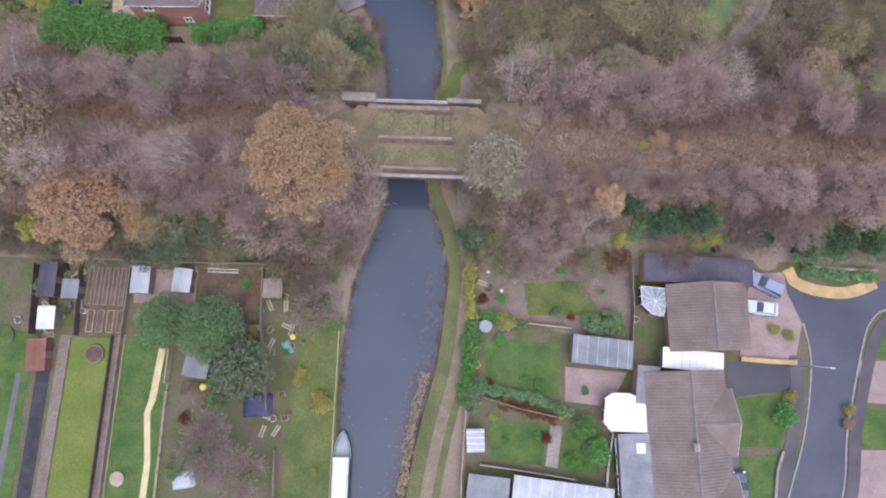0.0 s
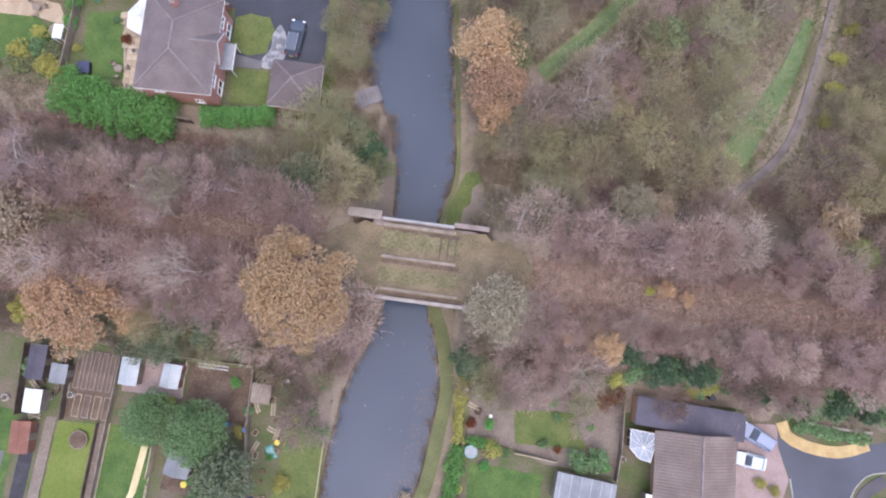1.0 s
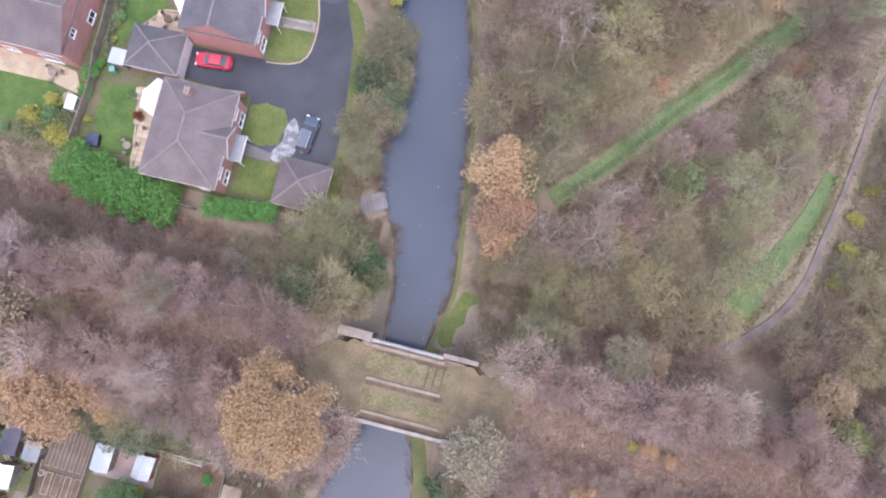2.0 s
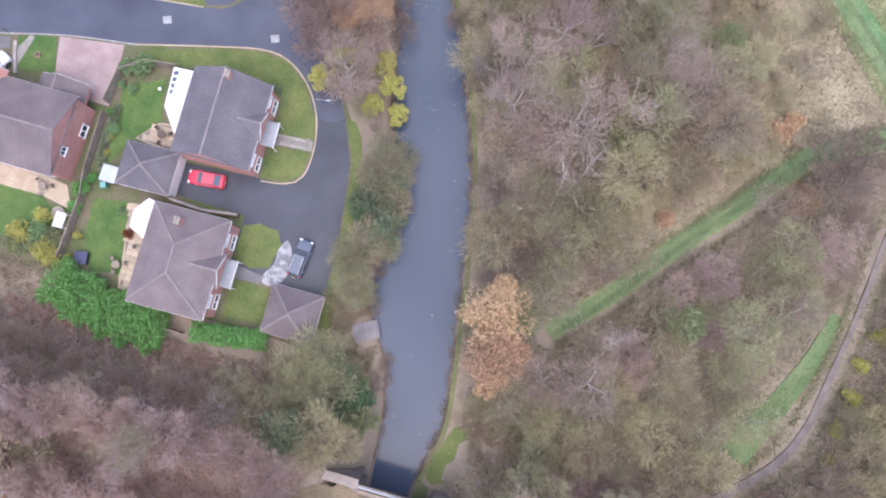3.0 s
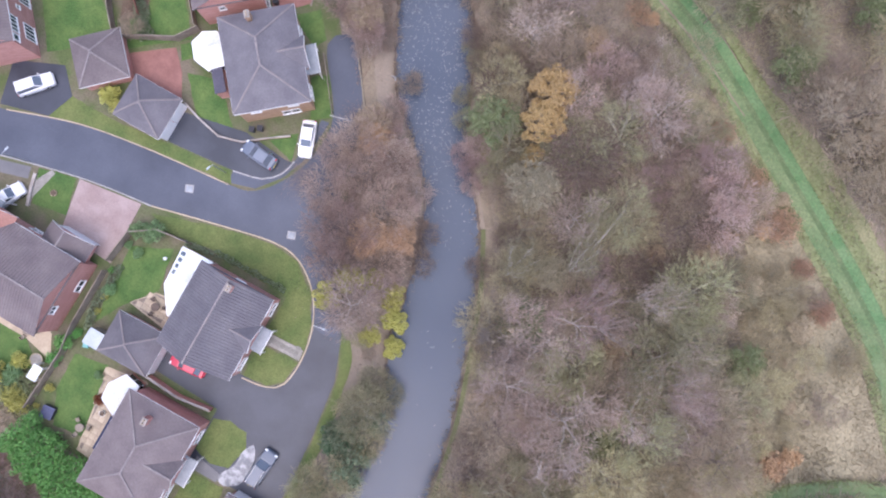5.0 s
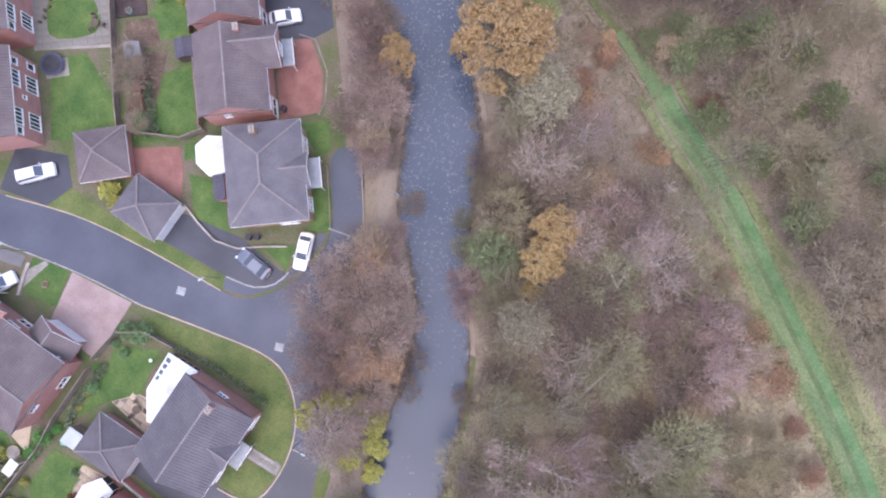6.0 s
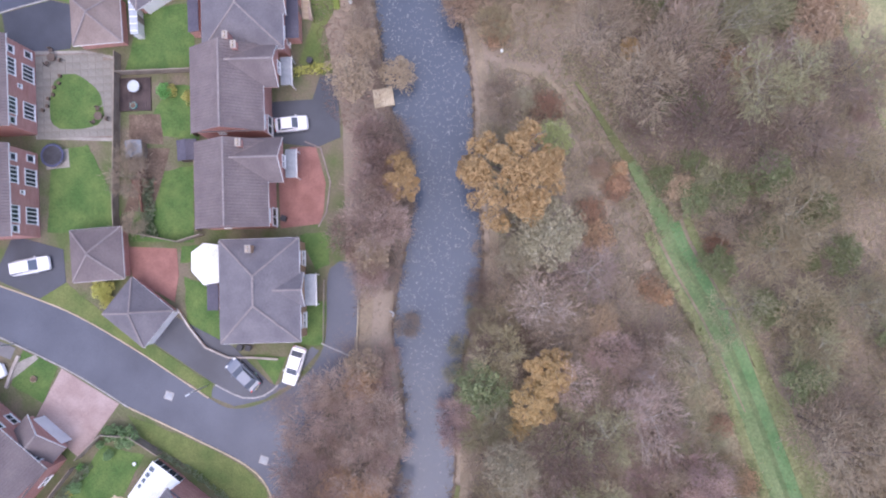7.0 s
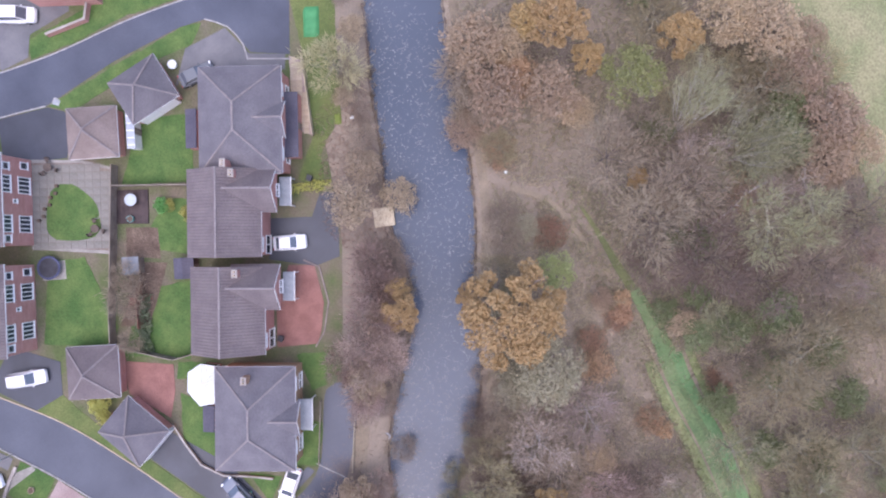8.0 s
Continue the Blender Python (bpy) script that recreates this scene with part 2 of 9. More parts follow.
water_mat, wnodes, wlinks, wp = nodes_of("canal_water")
co, noi, murk, ramp, bp = (wnodes.new("ShaderNode" + k) for k in ("TexCoord", "TexNoise", "TexNoise", "ValToRGB", "Bump"))
noi.inputs["Scale"].default_value, murk.inputs["Scale"].default_value = 2.2, 0.06
ramp.color_ramp.elements[0].position, ramp.color_ramp.elements[1].position = 0.35, 0.65
ramp.color_ramp.elements[0].color, ramp.color_ramp.elements[1].color = (0.048, 0.065, 0.097, 1), (0.065, 0.082, 0.114, 1)
bp.inputs["Strength"].default_value, bp.inputs["Distance"].default_value = 0.12, 0.05
wlinks.new(co.outputs["Object"], noi.inputs["Vector"]), wlinks.new(co.outputs["Object"], murk.inputs["Vector"])
wlinks.new(murk.outputs["Fac"], ramp.inputs["Fac"]), wlinks.new(ramp.outputs[0], wp.inputs["Base Color"])
wlinks.new(noi.outputs["Fac"], bp.inputs["Height"]), wlinks.new(bp.outputs[0], wp.inputs["Normal"])
wp.inputs["Roughness"].default_value, wp.inputs["IOR"].default_value = 0.12, 1.33


# ---- tools for building ----
def link_mesh(name, bm, material, parent=None, label="", smooth=False):
    me = bpy.data.meshes.new(name)
    bm.normal_update()
    bm.to_mesh(me)
    bm.free()
    me.materials.append(material)
    if smooth:
        me.shade_smooth()
    ob = new(name, me)
    if parent:
        ob.parent = parent
    if label:
        ob["label"] = label
    return ob


def part(name, bm, material, parent, label="", smooth=False):
    return link_mesh(name, bm, material, parent, label, smooth)


def arrays(name, verts, faces, material, parent=None):
    me = bpy.data.meshes.new(name)
    me.from_pydata(verts, [], faces)
    me.materials.append(material)
    ob = new(name, me)
    if parent:
        ob.parent = parent
    return ob


def thing(name, label, category, x=0, y=0, z=0, rz=0, group="", kind=""):
    ob = new(name)
    ob.empty_display_size = 0.2
    ob.matrix_world = pose(x, y, z, 0, 0, rz)
    return tagged(ob, label, category, group, kind)


def box(bm, x0, x1, y0, y1, z0, z1, bevel=0.0, m=None):
    got = bmesh.ops.create_cube(bm, size=1)["verts"]
    for v in got:
        v.co = Vector(((x0 + x1) / 2 + v.co.x * (x1 - x0), (y0 + y1) / 2 + v.co.y * (y1 - y0), (z0 + z1) / 2 + v.co.z * (z1 - z0)))
    if bevel:
        edges = list({e for v in got for e in v.link_edges})
        got = bmesh.ops.bevel(bm, geom=edges, offset=bevel, segments=1, affect="EDGES", profile=0.5)["verts"]
    if m is not None:
        bmesh.ops.transform(bm, matrix=m, verts=got)
    return bm


def one_box(*a, **k):
    return box(bmesh.new(), *a, **k)


def tube(bm, a, b, r0, r1, sides=6):
    a, b = Vector(a), Vector(b)
    q = (b - a).to_track_quat("Z", "Y")
    rings = [[bm.verts.new(c + q @ Vector((r * math.cos(k * math.tau / sides), r * math.sin(k * math.tau / sides), 0))) for k in range(sides)] for c, r in ((a, r0), (b, r1))]
    for k in range(sides):
        bm.faces.new((rings[0][k], rings[0][(k + 1) % sides], rings[1][(k + 1) % sides], rings[1][k]))
    bm.faces.new(rings[0][::-1]), bm.faces.new(rings[1])
    return bm


def one_tube(*a, **k):
    return tube(bmesh.new(), *a, **k)


def prism(bm, pts, z0, z1):
    """A slab with the outline pts, from z0 up to z1."""
    if sum(p[0] * q[1] - q[0] * p[1] for p, q in zip(pts, pts[1:] + pts[:1])) < 0:
        pts = pts[::-1]
    lo, hi = ([bm.verts.new((x, y, z)) for x, y in pts] for z in (z0, z1))
    n = len(pts)
    bm.faces.new(hi), bm.faces.new(lo[::-1])
    for k in range(n):
        bm.faces.new((lo[k], lo[(k + 1) % n], hi[(k + 1) % n], hi[k]))
    return bm


def curved(pts, closed=True, step=1.0, jitter=0.0, seed=1):
    """A smooth line through pts, with a point about every step metres and, with jitter, a ragged edge."""
    rng, out, n = random.Random(seed), [], len(pts)
    for i in range(n if closed else n - 1):
        p = [Vector(pts[(i + k) % n] if closed else pts[min(max(i + k, 0), n - 1)]) for k in (-1, 0, 1, 2)]
        m = max(1, int((p[2] - p[1]).length / step))
        for k in range(m):
            t = k / m
            c = 0.5 * (2 * p[1] + (p[2] - p[0]) * t + (2 * p[0] - 5 * p[1] + 4 * p[2] - p[3]) * t * t + (3 * p[1] - p[0] - 3 * p[2] + p[3]) * t ** 3)
            out.append((c.x + rng.uniform(-jitter, jitter), c.y + rng.uniform(-jitter, jitter)))
    if not closed:
        out.append(tuple(pts[-1]))
    return out


def ragged(pts, jitter, step=0.7, seed=1):
    rng, out = random.Random(seed), []
    for a, b in zip(pts, pts[1:] + pts[:1]):
        m = max(1, int(math.dist(a, b) / step))
        for k in range(m):
            out.append((a[0] + (b[0] - a[0]) * k / m + rng.uniform(-jitter, jitter), a[1] + (b[1] - a[1]) * k / m + rng.uniform(-jitter, jitter)))
    return out


def sheet(name, pts, top, material, label="", category="", smooth=False, jitter=0.0, below=0.25, kind="structure", seed=1):
    if smooth:
        pts = curved(pts, True, 1.0, jitter, seed)
    elif jitter:
        pts = ragged(pts, jitter, 0.7, seed)
    ob = link_mesh(name, prism(bmesh.new(), list(pts), top - below, top), material)
    return tagged(ob, label, category or name.replace("_", " "), kind=kind)


def ribbon(bm, line, width, z0, z1, shift=0.0):
    """A strip along an open line, shifted sideways."""
    pts = [Vector(p) for p in line]
    left, right = [], []
    ends = width if isinstance(width, tuple) else (width, width)
    for i, p in enumerate(pts):
        d = (pts[min(i + 1, len(pts) - 1)] - pts[max(i - 1, 0)]).normalized()
        nrm = Vector((-d.y, d.x))
        width = ends[0] + (ends[1] - ends[0]) * i / (len(pts) - 1)
        left.append(p + nrm * (shift + width / 2)), right.append(p + nrm * (shift - width / 2))
    vs = [[bm.verts.new((p.x, p.y, z)) for p in row] for row, z in ((left, z1), (right, z1), (right, z0), (left, z0))]
    for i in range(len(pts) - 1):
        for a, b in ((0, 1), (1, 2), (3, 0)):
            bm.faces.new((vs[a][i], vs[b][i], vs[b][i + 1], vs[a][i + 1]))
    return bm


def strip(name, line, width, z1, material, label="", category="", z0=-0.2, shift=0.0, step=1.0, kind="structure"):
    ob = link_mesh(name, ribbon(bmesh.new(), curved(line, False, step), width, z0, z1, shift), material)
    return tagged(ob, label, category or name.replace("_", " "), kind=kind)

# ---- the lie of the land: canal, embankment, flat ground ----
WEST_BANK = [(-11.6, -60), (-11.5, -45), (-11.3, -30), (-11.1, -20), (-11, -14), (-11.2, -6), (-11.2, 1), (-10.9, 6), (-9.9, 12), (-8.0, 17), (-7.2, 22), (-7.4, 31), (-8, 37), (-9.5, 43), (-12.8, 48), (-13.8, 52),
             (-13.1, 56), (-13.5, 61), (-14.3, 66), (-17, 71), (-18.2, 77), (-19.8, 83), (-22, 88.5), (-25.4, 92.5), (-31.5, 98), (-35, 103.5), (-38.5, 110), (-43, 115.2),
             (-49.5, 119), (-55.3, 124.4), (-61.5, 129.6), (-68.7, 136.5), (-110, 172)]
EAST_BANK = [(-3.9, -60), (-4.4, -45), (-4.3, -30), (-4.0, -20), (-3.5, -14), (-2.2, -6.3), (-0.4, 1.4), (0.3, 8), (0.5, 12.7), (-0.8, 18), (-2.3, 22), (-2.3, 31), (-1.1, 37), (-1.6, 43), (-2.7, 50), (-3.9, 58),
             (-5.8, 67), (-8.5, 75), (-11.4, 82.5), (-14.7, 88.8), (-18.1, 93), (-21, 97), (-24, 102.5), (-26, 107), (-29.5, 112.4), (-33, 116), (-37.9, 121), (-42.2, 126),
             (-47.6, 131), (-54, 136), (-61.5, 142.5), (-104, 180)]
WEST_LINE, EAST_LINE = curved(WEST_BANK, False, 2.0), curved(EAST_BANK, False, 2.0)
CANAL = WEST_LINE + EAST_LINE[::-1]
WATER = -0.6
DECK = 6.3


def line_distance(px, py, line):
    best = np.full(px.shape, 1e9)
    for (ax, ay), (bx, by) in zip(line, line[1:]):
        dx, dy = bx - ax, by - ay
        t = np.clip(((px - ax) * dx + (py - ay) * dy) / (dx * dx + dy * dy), 0, 1)
        best = np.minimum(best, np.hypot(px - ax - t * dx, py - ay - t * dy))
    return best


def inside(px, py, pts):
    got = np.zeros(px.shape, bool)
    for (ax, ay), (bx, by) in zip(pts, pts[1:] + pts[:1]):
        if ay != by:
            got ^= ((ay > py) != (by > py)) & (px < (bx - ax) * (py - ay) / (by - ay) + ax)
    return got


def smooth_noise(x, y, s):
    return np.sin(x * s + 1.3) * np.sin(y * s * 1.13 + 0.7) * 0.5 + np.sin(x * s * 2.3 + y * s * 1.7) * 0.3 + np.sin(y * s * 3.1 - x * s * 2.6 + 2) * 0.2


def terrain(x, y):
    """Height of the ground at arrays x, y."""
    x, y = np.asarray(x, float), np.asarray(y, float)
    wet = inside(x, y, CANAL)
    d_west, d_east = line_distance(x, y, WEST_LINE), line_distance(x, y, EAST_LINE)
    side = np.hypot(np.maximum(np.abs(y - 25.8) - 5.2, 0), np.maximum(np.minimum(x + 8.9, 2.2 - x), 0))
    bank = np.clip(DECK - side * 1.08, 0, None)
    in_gap = (np.abs(y - 25.8) < 6.0) & (x > -8.7) & (x < 2.0)
    bank = np.where(in_gap, 0, bank)
    east = d_east < d_west
    bank = np.minimum(bank, np.where(east, np.clip((d_east - 3.0) * 1.5, 0, None), np.clip((d_west - 0.4) * 1.5, 0, None)))
    wild = ((x > 2) & (y > 42) | (np.abs(y - 26) < 14)) & (d_east > 3)
    h = bank + np.where(wild, smooth_noise(x, y, 0.35) * 0.12, 0)
    shore = np.minimum(d_west, d_east)
    return np.where(wet, WATER - np.clip(shore * 0.8, 0, 1.2), np.minimum(h, WATER + shore * 1.6 + np.clip(shore - 0.8, 0, None) * 9))


def height(x, y):
    return float(terrain(np.array([x]), np.array([y]))[0])


def spaced(lo, hi, step, far):
    mid = list(np.arange(lo, hi + step / 2, step))
    out, s = [], step
    while mid[-1] + sum(out) < far:
        s *= 1.5
        out.append(s)
    grow = np.cumsum(out)
    return np.array([mid[0] - g for g in grow[::-1]] + mid + [mid[-1] + g for g in grow])


gx, gy = spaced(-112, 72, 0.9, 2400), spaced(-34, 182, 0.9, 2400)
GX, GY = np.meshgrid(gx, gy)
GZ = terrain(GX.ravel(), GY.ravel())
cols, rows_n = len(gx), len(gy)
ground = arrays("ground", np.column_stack([GX.ravel(), GY.ravel(), GZ]).tolist(),
                [(r * cols + c, r * cols + c + 1, (r + 1) * cols + c + 1, (r + 1) * cols + c) for r in range(rows_n - 1) for c in range(cols - 1)], WOODLAND)
ground.data.shade_smooth()
tagged(ground, "brown leaf-littered ground of wood, gardens and railway embankment", "ground", kind="structure")

water = link_mesh("water", prism(bmesh.new(), [(x - 1.5, y) for x, y in WEST_LINE] + [(x + 1.5, y) for x, y in EAST_LINE[::-1]], WATER - 0.05, WATER), water_mat)
tagged(water, "still grey-blue canal water with floating leaves", "canal", kind="structure")

# bank edging, verges and the towpath
for line, side_name in ((EAST_LINE, "east"), (WEST_LINE, "west")):
    edge = link_mesh("bank_edging", ribbon(bmesh.new(), line, 0.22, -1.0, -0.36, -0.1 if side_name == "east" else 0.1), TIMBER_DARK)
    tagged(edge, "dark weathered piling along the canal edge", "bank edging", kind="structure")
EAST_LOW = [p for p in EAST_BANK if -61 < p[1] < 32]
EAST_MID = [p for p in EAST_BANK if 30 < p[1] < 90]
EAST_HIGH = [p for p in EAST_BANK if p[1] > 86]
strip("grass_verge", EAST_LOW, 1.7, 0.03, VERGE, "mossy green verge between canal and towpath", shift=-1.05)
strip("towpath", EAST_LOW, 1.3, 0.04, TOWPATH, "narrow trodden earth towpath beside the canal", shift=-2.45)
strip("grass_verge", EAST_LOW, 0.9, 0.03, VERGE, "rough grass strip beside the towpath", shift=-3.5)
strip("grass_verge", EAST_MID, 0.6, 0.03, VERGE, "mossy green verge between canal and towpath", shift=-0.55)
strip("towpath", EAST_MID, 1.0, 0.04, TOWPATH, "narrow trodden earth towpath beside the canal", shift=-1.3)
strip("towpath", EAST_HIGH, 1.1, 0.04, TOWPATH, "narrow trodden earth towpath beside the canal", shift=-1.3)
sheet("grass_verge", [(-1.2, 31.5), (1.0, 31.5), (3.0, 34), (2.2, 38.5), (0.5, 38)], 0.05, GRASS_OLIVE, "mown green verge beside the bridge", smooth=True)

# ---- railway bridge over the canal ----
bridge = thing("bridge", "disused flat railway bridge with mossy deck and brick parapets", "bridge", -3.4, 25.8, 0)
for x0, x1 in ((-5.6, -4.2), (4.9, 5.8)):
    part("abutment", one_box(x0, x1, -4.2, 4.2, -1.6, DECK - 1.05, 0.04), BRICK_OLD, bridge)
part("deck", one_box(-5.7, 5.9, -4.4, 4.2, DECK - 0.3, DECK + 0.05, 0.03), BRICK_OLD, bridge)
for y in (-3.0, 0.0, 3.0):
    part("main_girder", one_box(-5.6, 5.8, y - 0.25, y + 0.25, DECK - 1.5, DECK - 0.304, 0.04), IRON, bridge)
part("moss_bed", prism(bmesh.new(), ragged([(-10.5, -3.3), (-6, -3.95), (6.2, -3.95), (11.5, -3.0), (13.5, 0), (11.0, 3.0), (6.6, 3.9), (-6.4, 3.9), (-9.5, 3.0), (-12, 0)], 0.35), DECK - 0.05, DECK + 0.12), MOSS, bridge, "mossy grass over old ballast")
for y, a, b in ((-4.3, -5.6, 5.4), (4.35, -4.7, 3.3)):
    part("parapet", one_box(a, b, y - 0.14, y + 0.14, DECK - 0.45, DECK + 0.55, 0.05), IRON, bridge)
    part("coping", one_box(a - 0.1, b + 0.1, y - 0.2, y + 0.2, DECK + 0.55, DECK + 0.66, 0.04), STONE, bridge, "pale worn stone coping")
for a, b, y, z1, d, stone in ((-8.4, -4.8, 4.6, 1.0, 0.4, COPING_BROWN), (3.35, 7.1, 4.6, 0.7, 0.16, BRICK_OLD), (5.4, 8.0, -4.4, 0.9, 0.35, COPING_BROWN)):
    part("pier_wall", one_box(a, b, y - d, y + d, -0.5, DECK + z1 - 0.15, 0.05), BRICK_OLD, bridge)
    part("coping", one_box(a - 0.1, b + 0.1, y - d - 0.12, y + d + 0.12, DECK + z1 - 0.15, DECK + z1, 0.05), stone, bridge, "worn brown stone coping")
for y, x0, x1, w, m in ((3.75, -4.5, 3.6, 0.2, TIMBER), (0.25, -4.3, 4.0, 0.17, TIMBER), (-3.3, -4.0, 4.6, 0.16, TIMBER)):
    part("long_beam", one_box(x0, x1, y - w, y + w, DECK + 0.1, DECK + 0.3, 0.03), m, bridge)
    # soil-dark strip that stands in for the shade alongside each beam
    part("beam_shade", one_box(x0 + 0.1, x1 + 0.4, y - w - 0.55, y - w - 0.12, DECK + 0.1, DECK + 0.135, 0.01), SOIL, bridge, "dark strip standing in for shade beside a beam")
for y, w in ((2.2, 1.0), (-1.7, 0.8)):
    part("grass_ridge", prism(bmesh.new(), ragged([(-4.6, y - w), (4.4, y - w * 0.8), (4.6, y + w * 0.8), (-4.4, y + w)], 0.2), DECK + 0.1, DECK + 0.15), GRASS_BALLAST, bridge, "olive grass grown over ballast")
for k in range(3):
    part("sleeper", one_box(2.0 + k * 0.85, 2.16 + k * 0.85, 0.7, 3.3, DECK + 0.12, DECK + 0.2, 0.03), TIMBER_DARK, bridge)

part("handrail", one_tube((-4.6, 4.35, DECK + 0.95), (3.2, 4.35, DECK + 0.95), 0.06, 0.06, 6), ZINC, bridge, "pale pipe handrail")
for k in range(5):
    part("rail_post", one_tube((-4.4 + k * 1.9, 4.35, DECK + 0.6), (-4.4 + k * 1.9, 4.35, DECK + 0.95), 0.04, 0.04, 6), ZINC, bridge)

# ---- green ways, meadow and dirt paths in the wild ground ----
sheet("meadow", [(3, 121), (10, 114), (22, 106), (34, 98), (46, 86), (60, 84), (75, 90), (62, 96), (44, 102), (32, 108.6), (24, 113.4), (16, 118), (8, 121)], 0.10, GRASS_ROUGH,
      "rough pale-green meadow grass beside the path", smooth=True, jitter=0.25)
sheet("meadow", [(-3, 115), (6, 109.5), (13, 104), (15.5, 98), (20, 91), (24, 84), (20, 76), (12, 68), (14.5, 62.5), (24, 71), (33, 81), (40, 86), (39, 93), (29, 101.5), (16, 109.8), (4, 116)], 0.09, MEADOW,
      "dry straw-coloured tall meadow grass", smooth=True, jitter=0.25)
sheet("meadow", [(-40, 178), (-31, 167.5), (-24, 163.5), (-17, 162.5), (-8, 156), (10, 150), (20, 165), (0, 185)], 0.09, GRASS_ROUGH, "open rough field edge", smooth=True, jitter=0.3)
strip("grass_path", [(-22.4, 131.2), (-19.6, 130.2), (-15.4, 128.4), (-11.2, 126.2)], (1.3, 2.7), 0.138, GRASS_PATH, "green grass path narrowing into the wood")
strip("grass_path", [(-33.5, 134.6), (-30, 133.6), (-26, 132.2), (-22.2, 131.1)], (0.3, 1.2), 0.136, VERGE, "narrow green grass path through the wood")
GREEN_WAY = [(-14.6, 128.0), (-11, 126.1), (-2.6, 122.8), (6, 118), (16, 112), (24.2, 107.1), (33, 101), (40, 94), (52, 82)]
strip("grass_path", GREEN_WAY, (1.2, 2.0), 0.128, GRASS_PALE, "pale olive grass along the edge of the green path", shift=-2.2)
strip("grass_path", GREEN_WAY, (0.9, 3.0), 0.124, GRASS_PALE, "pale olive grass along the edge of the green path", shift=2.6)
strip("grass_path", GREEN_WAY, (3.3, 3.8), 0.14, GRASS_PATH, "green mown grass path through the wood")
strip("grass_path", GREEN_WAY, (1.2, 1.5), 0.146, GRASS_BRIGHT, "bright green lush edge of the grass path", shift=1.0)
strip("trodden_line", GREEN_WAY[1:], 0.6, 0.152, GRASS_TROD, "dark trodden line along the green path", shift=0.1)
strip("trodden_line", [(-9.9, 124.2), (-4.8, 122.2), (0.6, 119.6), (6, 116.8)], (0.32, 0.16), 0.158, TOWPATH, "thin bare dirt line along the green path")
SOUTH_WAY = [(8, 51.5), (13.5, 57.4), (19.6, 65.2), (25.3, 71.8), (30.6, 78.2), (35, 82), (41, 85.4), (50, 89)]
strip("grass_path", SOUTH_WAY, (2.2, 3.4), 0.112, GRASS_PALE, "pale olive grass along the edge of the green path")
strip("grass_path", SOUTH_WAY, (1.7, 2.9), 0.13, GRASS_PATH, "green mown grass path through the wood")
strip("trodden_line", SOUTH_WAY, (0.6, 1.0), 0.138, GRASS_TROD, "dark trodden line along the green path", shift=-0.35)
strip("grass_path", [(32.4, 43.6), (34.0, 47.4), (36.4, 51.8), (38.6, 56.8), (40.4, 63)], (3.6, 1.4), 0.10, GRASS_PATH, "green grassy strip along the footpath")
strip("dirt_path", [(30.6, 37.6), (33.9, 40.7), (36.6, 43.4), (38.6, 46.4), (40.0, 50), (40.8, 54), (42.1, 60.5), (43.2, 67.7), (43.9, 73.5), (46.5, 84)], (1.0, 0.36), 0.17, DIRT_GREY, "pale trodden dirt footpath")
strip("dirt_path", [(-41, 131), (-36.3, 132.7), (-31.7, 132.0), (-26.7, 130.9), (-23.3, 129.8), (-20.2, 129.0), (-15.3, 126.7), (-9.9, 124.2)], (0.7, 0.32), 0.16, TOWPATH, "pale trodden dirt footpath")

sheet("grass_verge", [(-18.3, 43.2), (-16.6, 43.4), (-17.2, 50), (-17.6, 57), (-18.6, 63), (-20.2, 68.4), (-22.0, 69.4), (-20.1, 64.5), (-19.1, 58), (-18.6, 53)], 0.05, GRASS_OLIVE, "mossy verge between shared drive and canal bank", smooth=True, jitter=0.12)
# ---- roads ----
road = sheet("road", [(-112, 54), (-78, 64.6), (-68.7, 67.4), (-58.6, 70.0), (-50, 71.3), (-42, 73.4), (-35, 75), (-31.3, 74.6), (-28, 72.2), (-25.9, 68.8), (-22.6, 69.6), (-26, 75), (-29, 80), (-32, 86),
             (-33.4, 92.6), (-39, 101), (-42, 99), (-36.8, 91.7), (-36.5, 86), (-37.9, 82.1), (-40.2, 79.2), (-43.4, 78.2), (-54.5, 76.9), (-63, 75.3), (-71.4, 72.4), (-80, 70), (-112, 61)], 0.05, TARMAC,
             "bluish-grey wet tarmac estate road", smooth=True)
sheet("private_drive", [(-25.9, 69.5), (-25.0, 64.8), (-25.3, 61.3), (-27, 59.9), (-40.2, 59.0), (-40.2, 55.0), (-30.6, 54.8), (-30.4, 47.6), (-18.6, 48.2), (-18.8, 53),
      (-19.3, 58), (-20.3, 64.5), (-22.5, 69.8)], 0.042, TARMAC_DARK, "dark tarmac shared drive beside the canal bank")
sheet("road", [(-104, 92), (-96, 102), (-92.3, 108.3), (-88.1, 117), (-84, 124), (-79, 131), (-75.6, 131.5), (-70.9, 126.1), (-74.6, 123.3), (-78.6, 123.8), (-81.3, 122.7), (-83, 120), (-86.4, 111.9), (-89.2, 102.6),
      (-92.5, 98), (-99, 88)], 0.05, TARMAC, "bluish-grey wet tarmac estate road")
sheet("driveway", [(-92.6, 97.6), (-89, 102.6), (-85.8, 104.2), (-83.3, 99.6), (-88.5, 94)], 0.044, TARMAC_DARK, "dark tarmac driveway by a garage")
sheet("driveway", [(-80.8, 118.6), (-78.8, 123.5), (-74.6, 123.1), (-71.3, 125.8), (-70.2, 124.4), (-77.3, 116.8), (-78.9, 114.6)], 0.046, TARMAC_OLD, "grey tarmac driveway in front of a house")
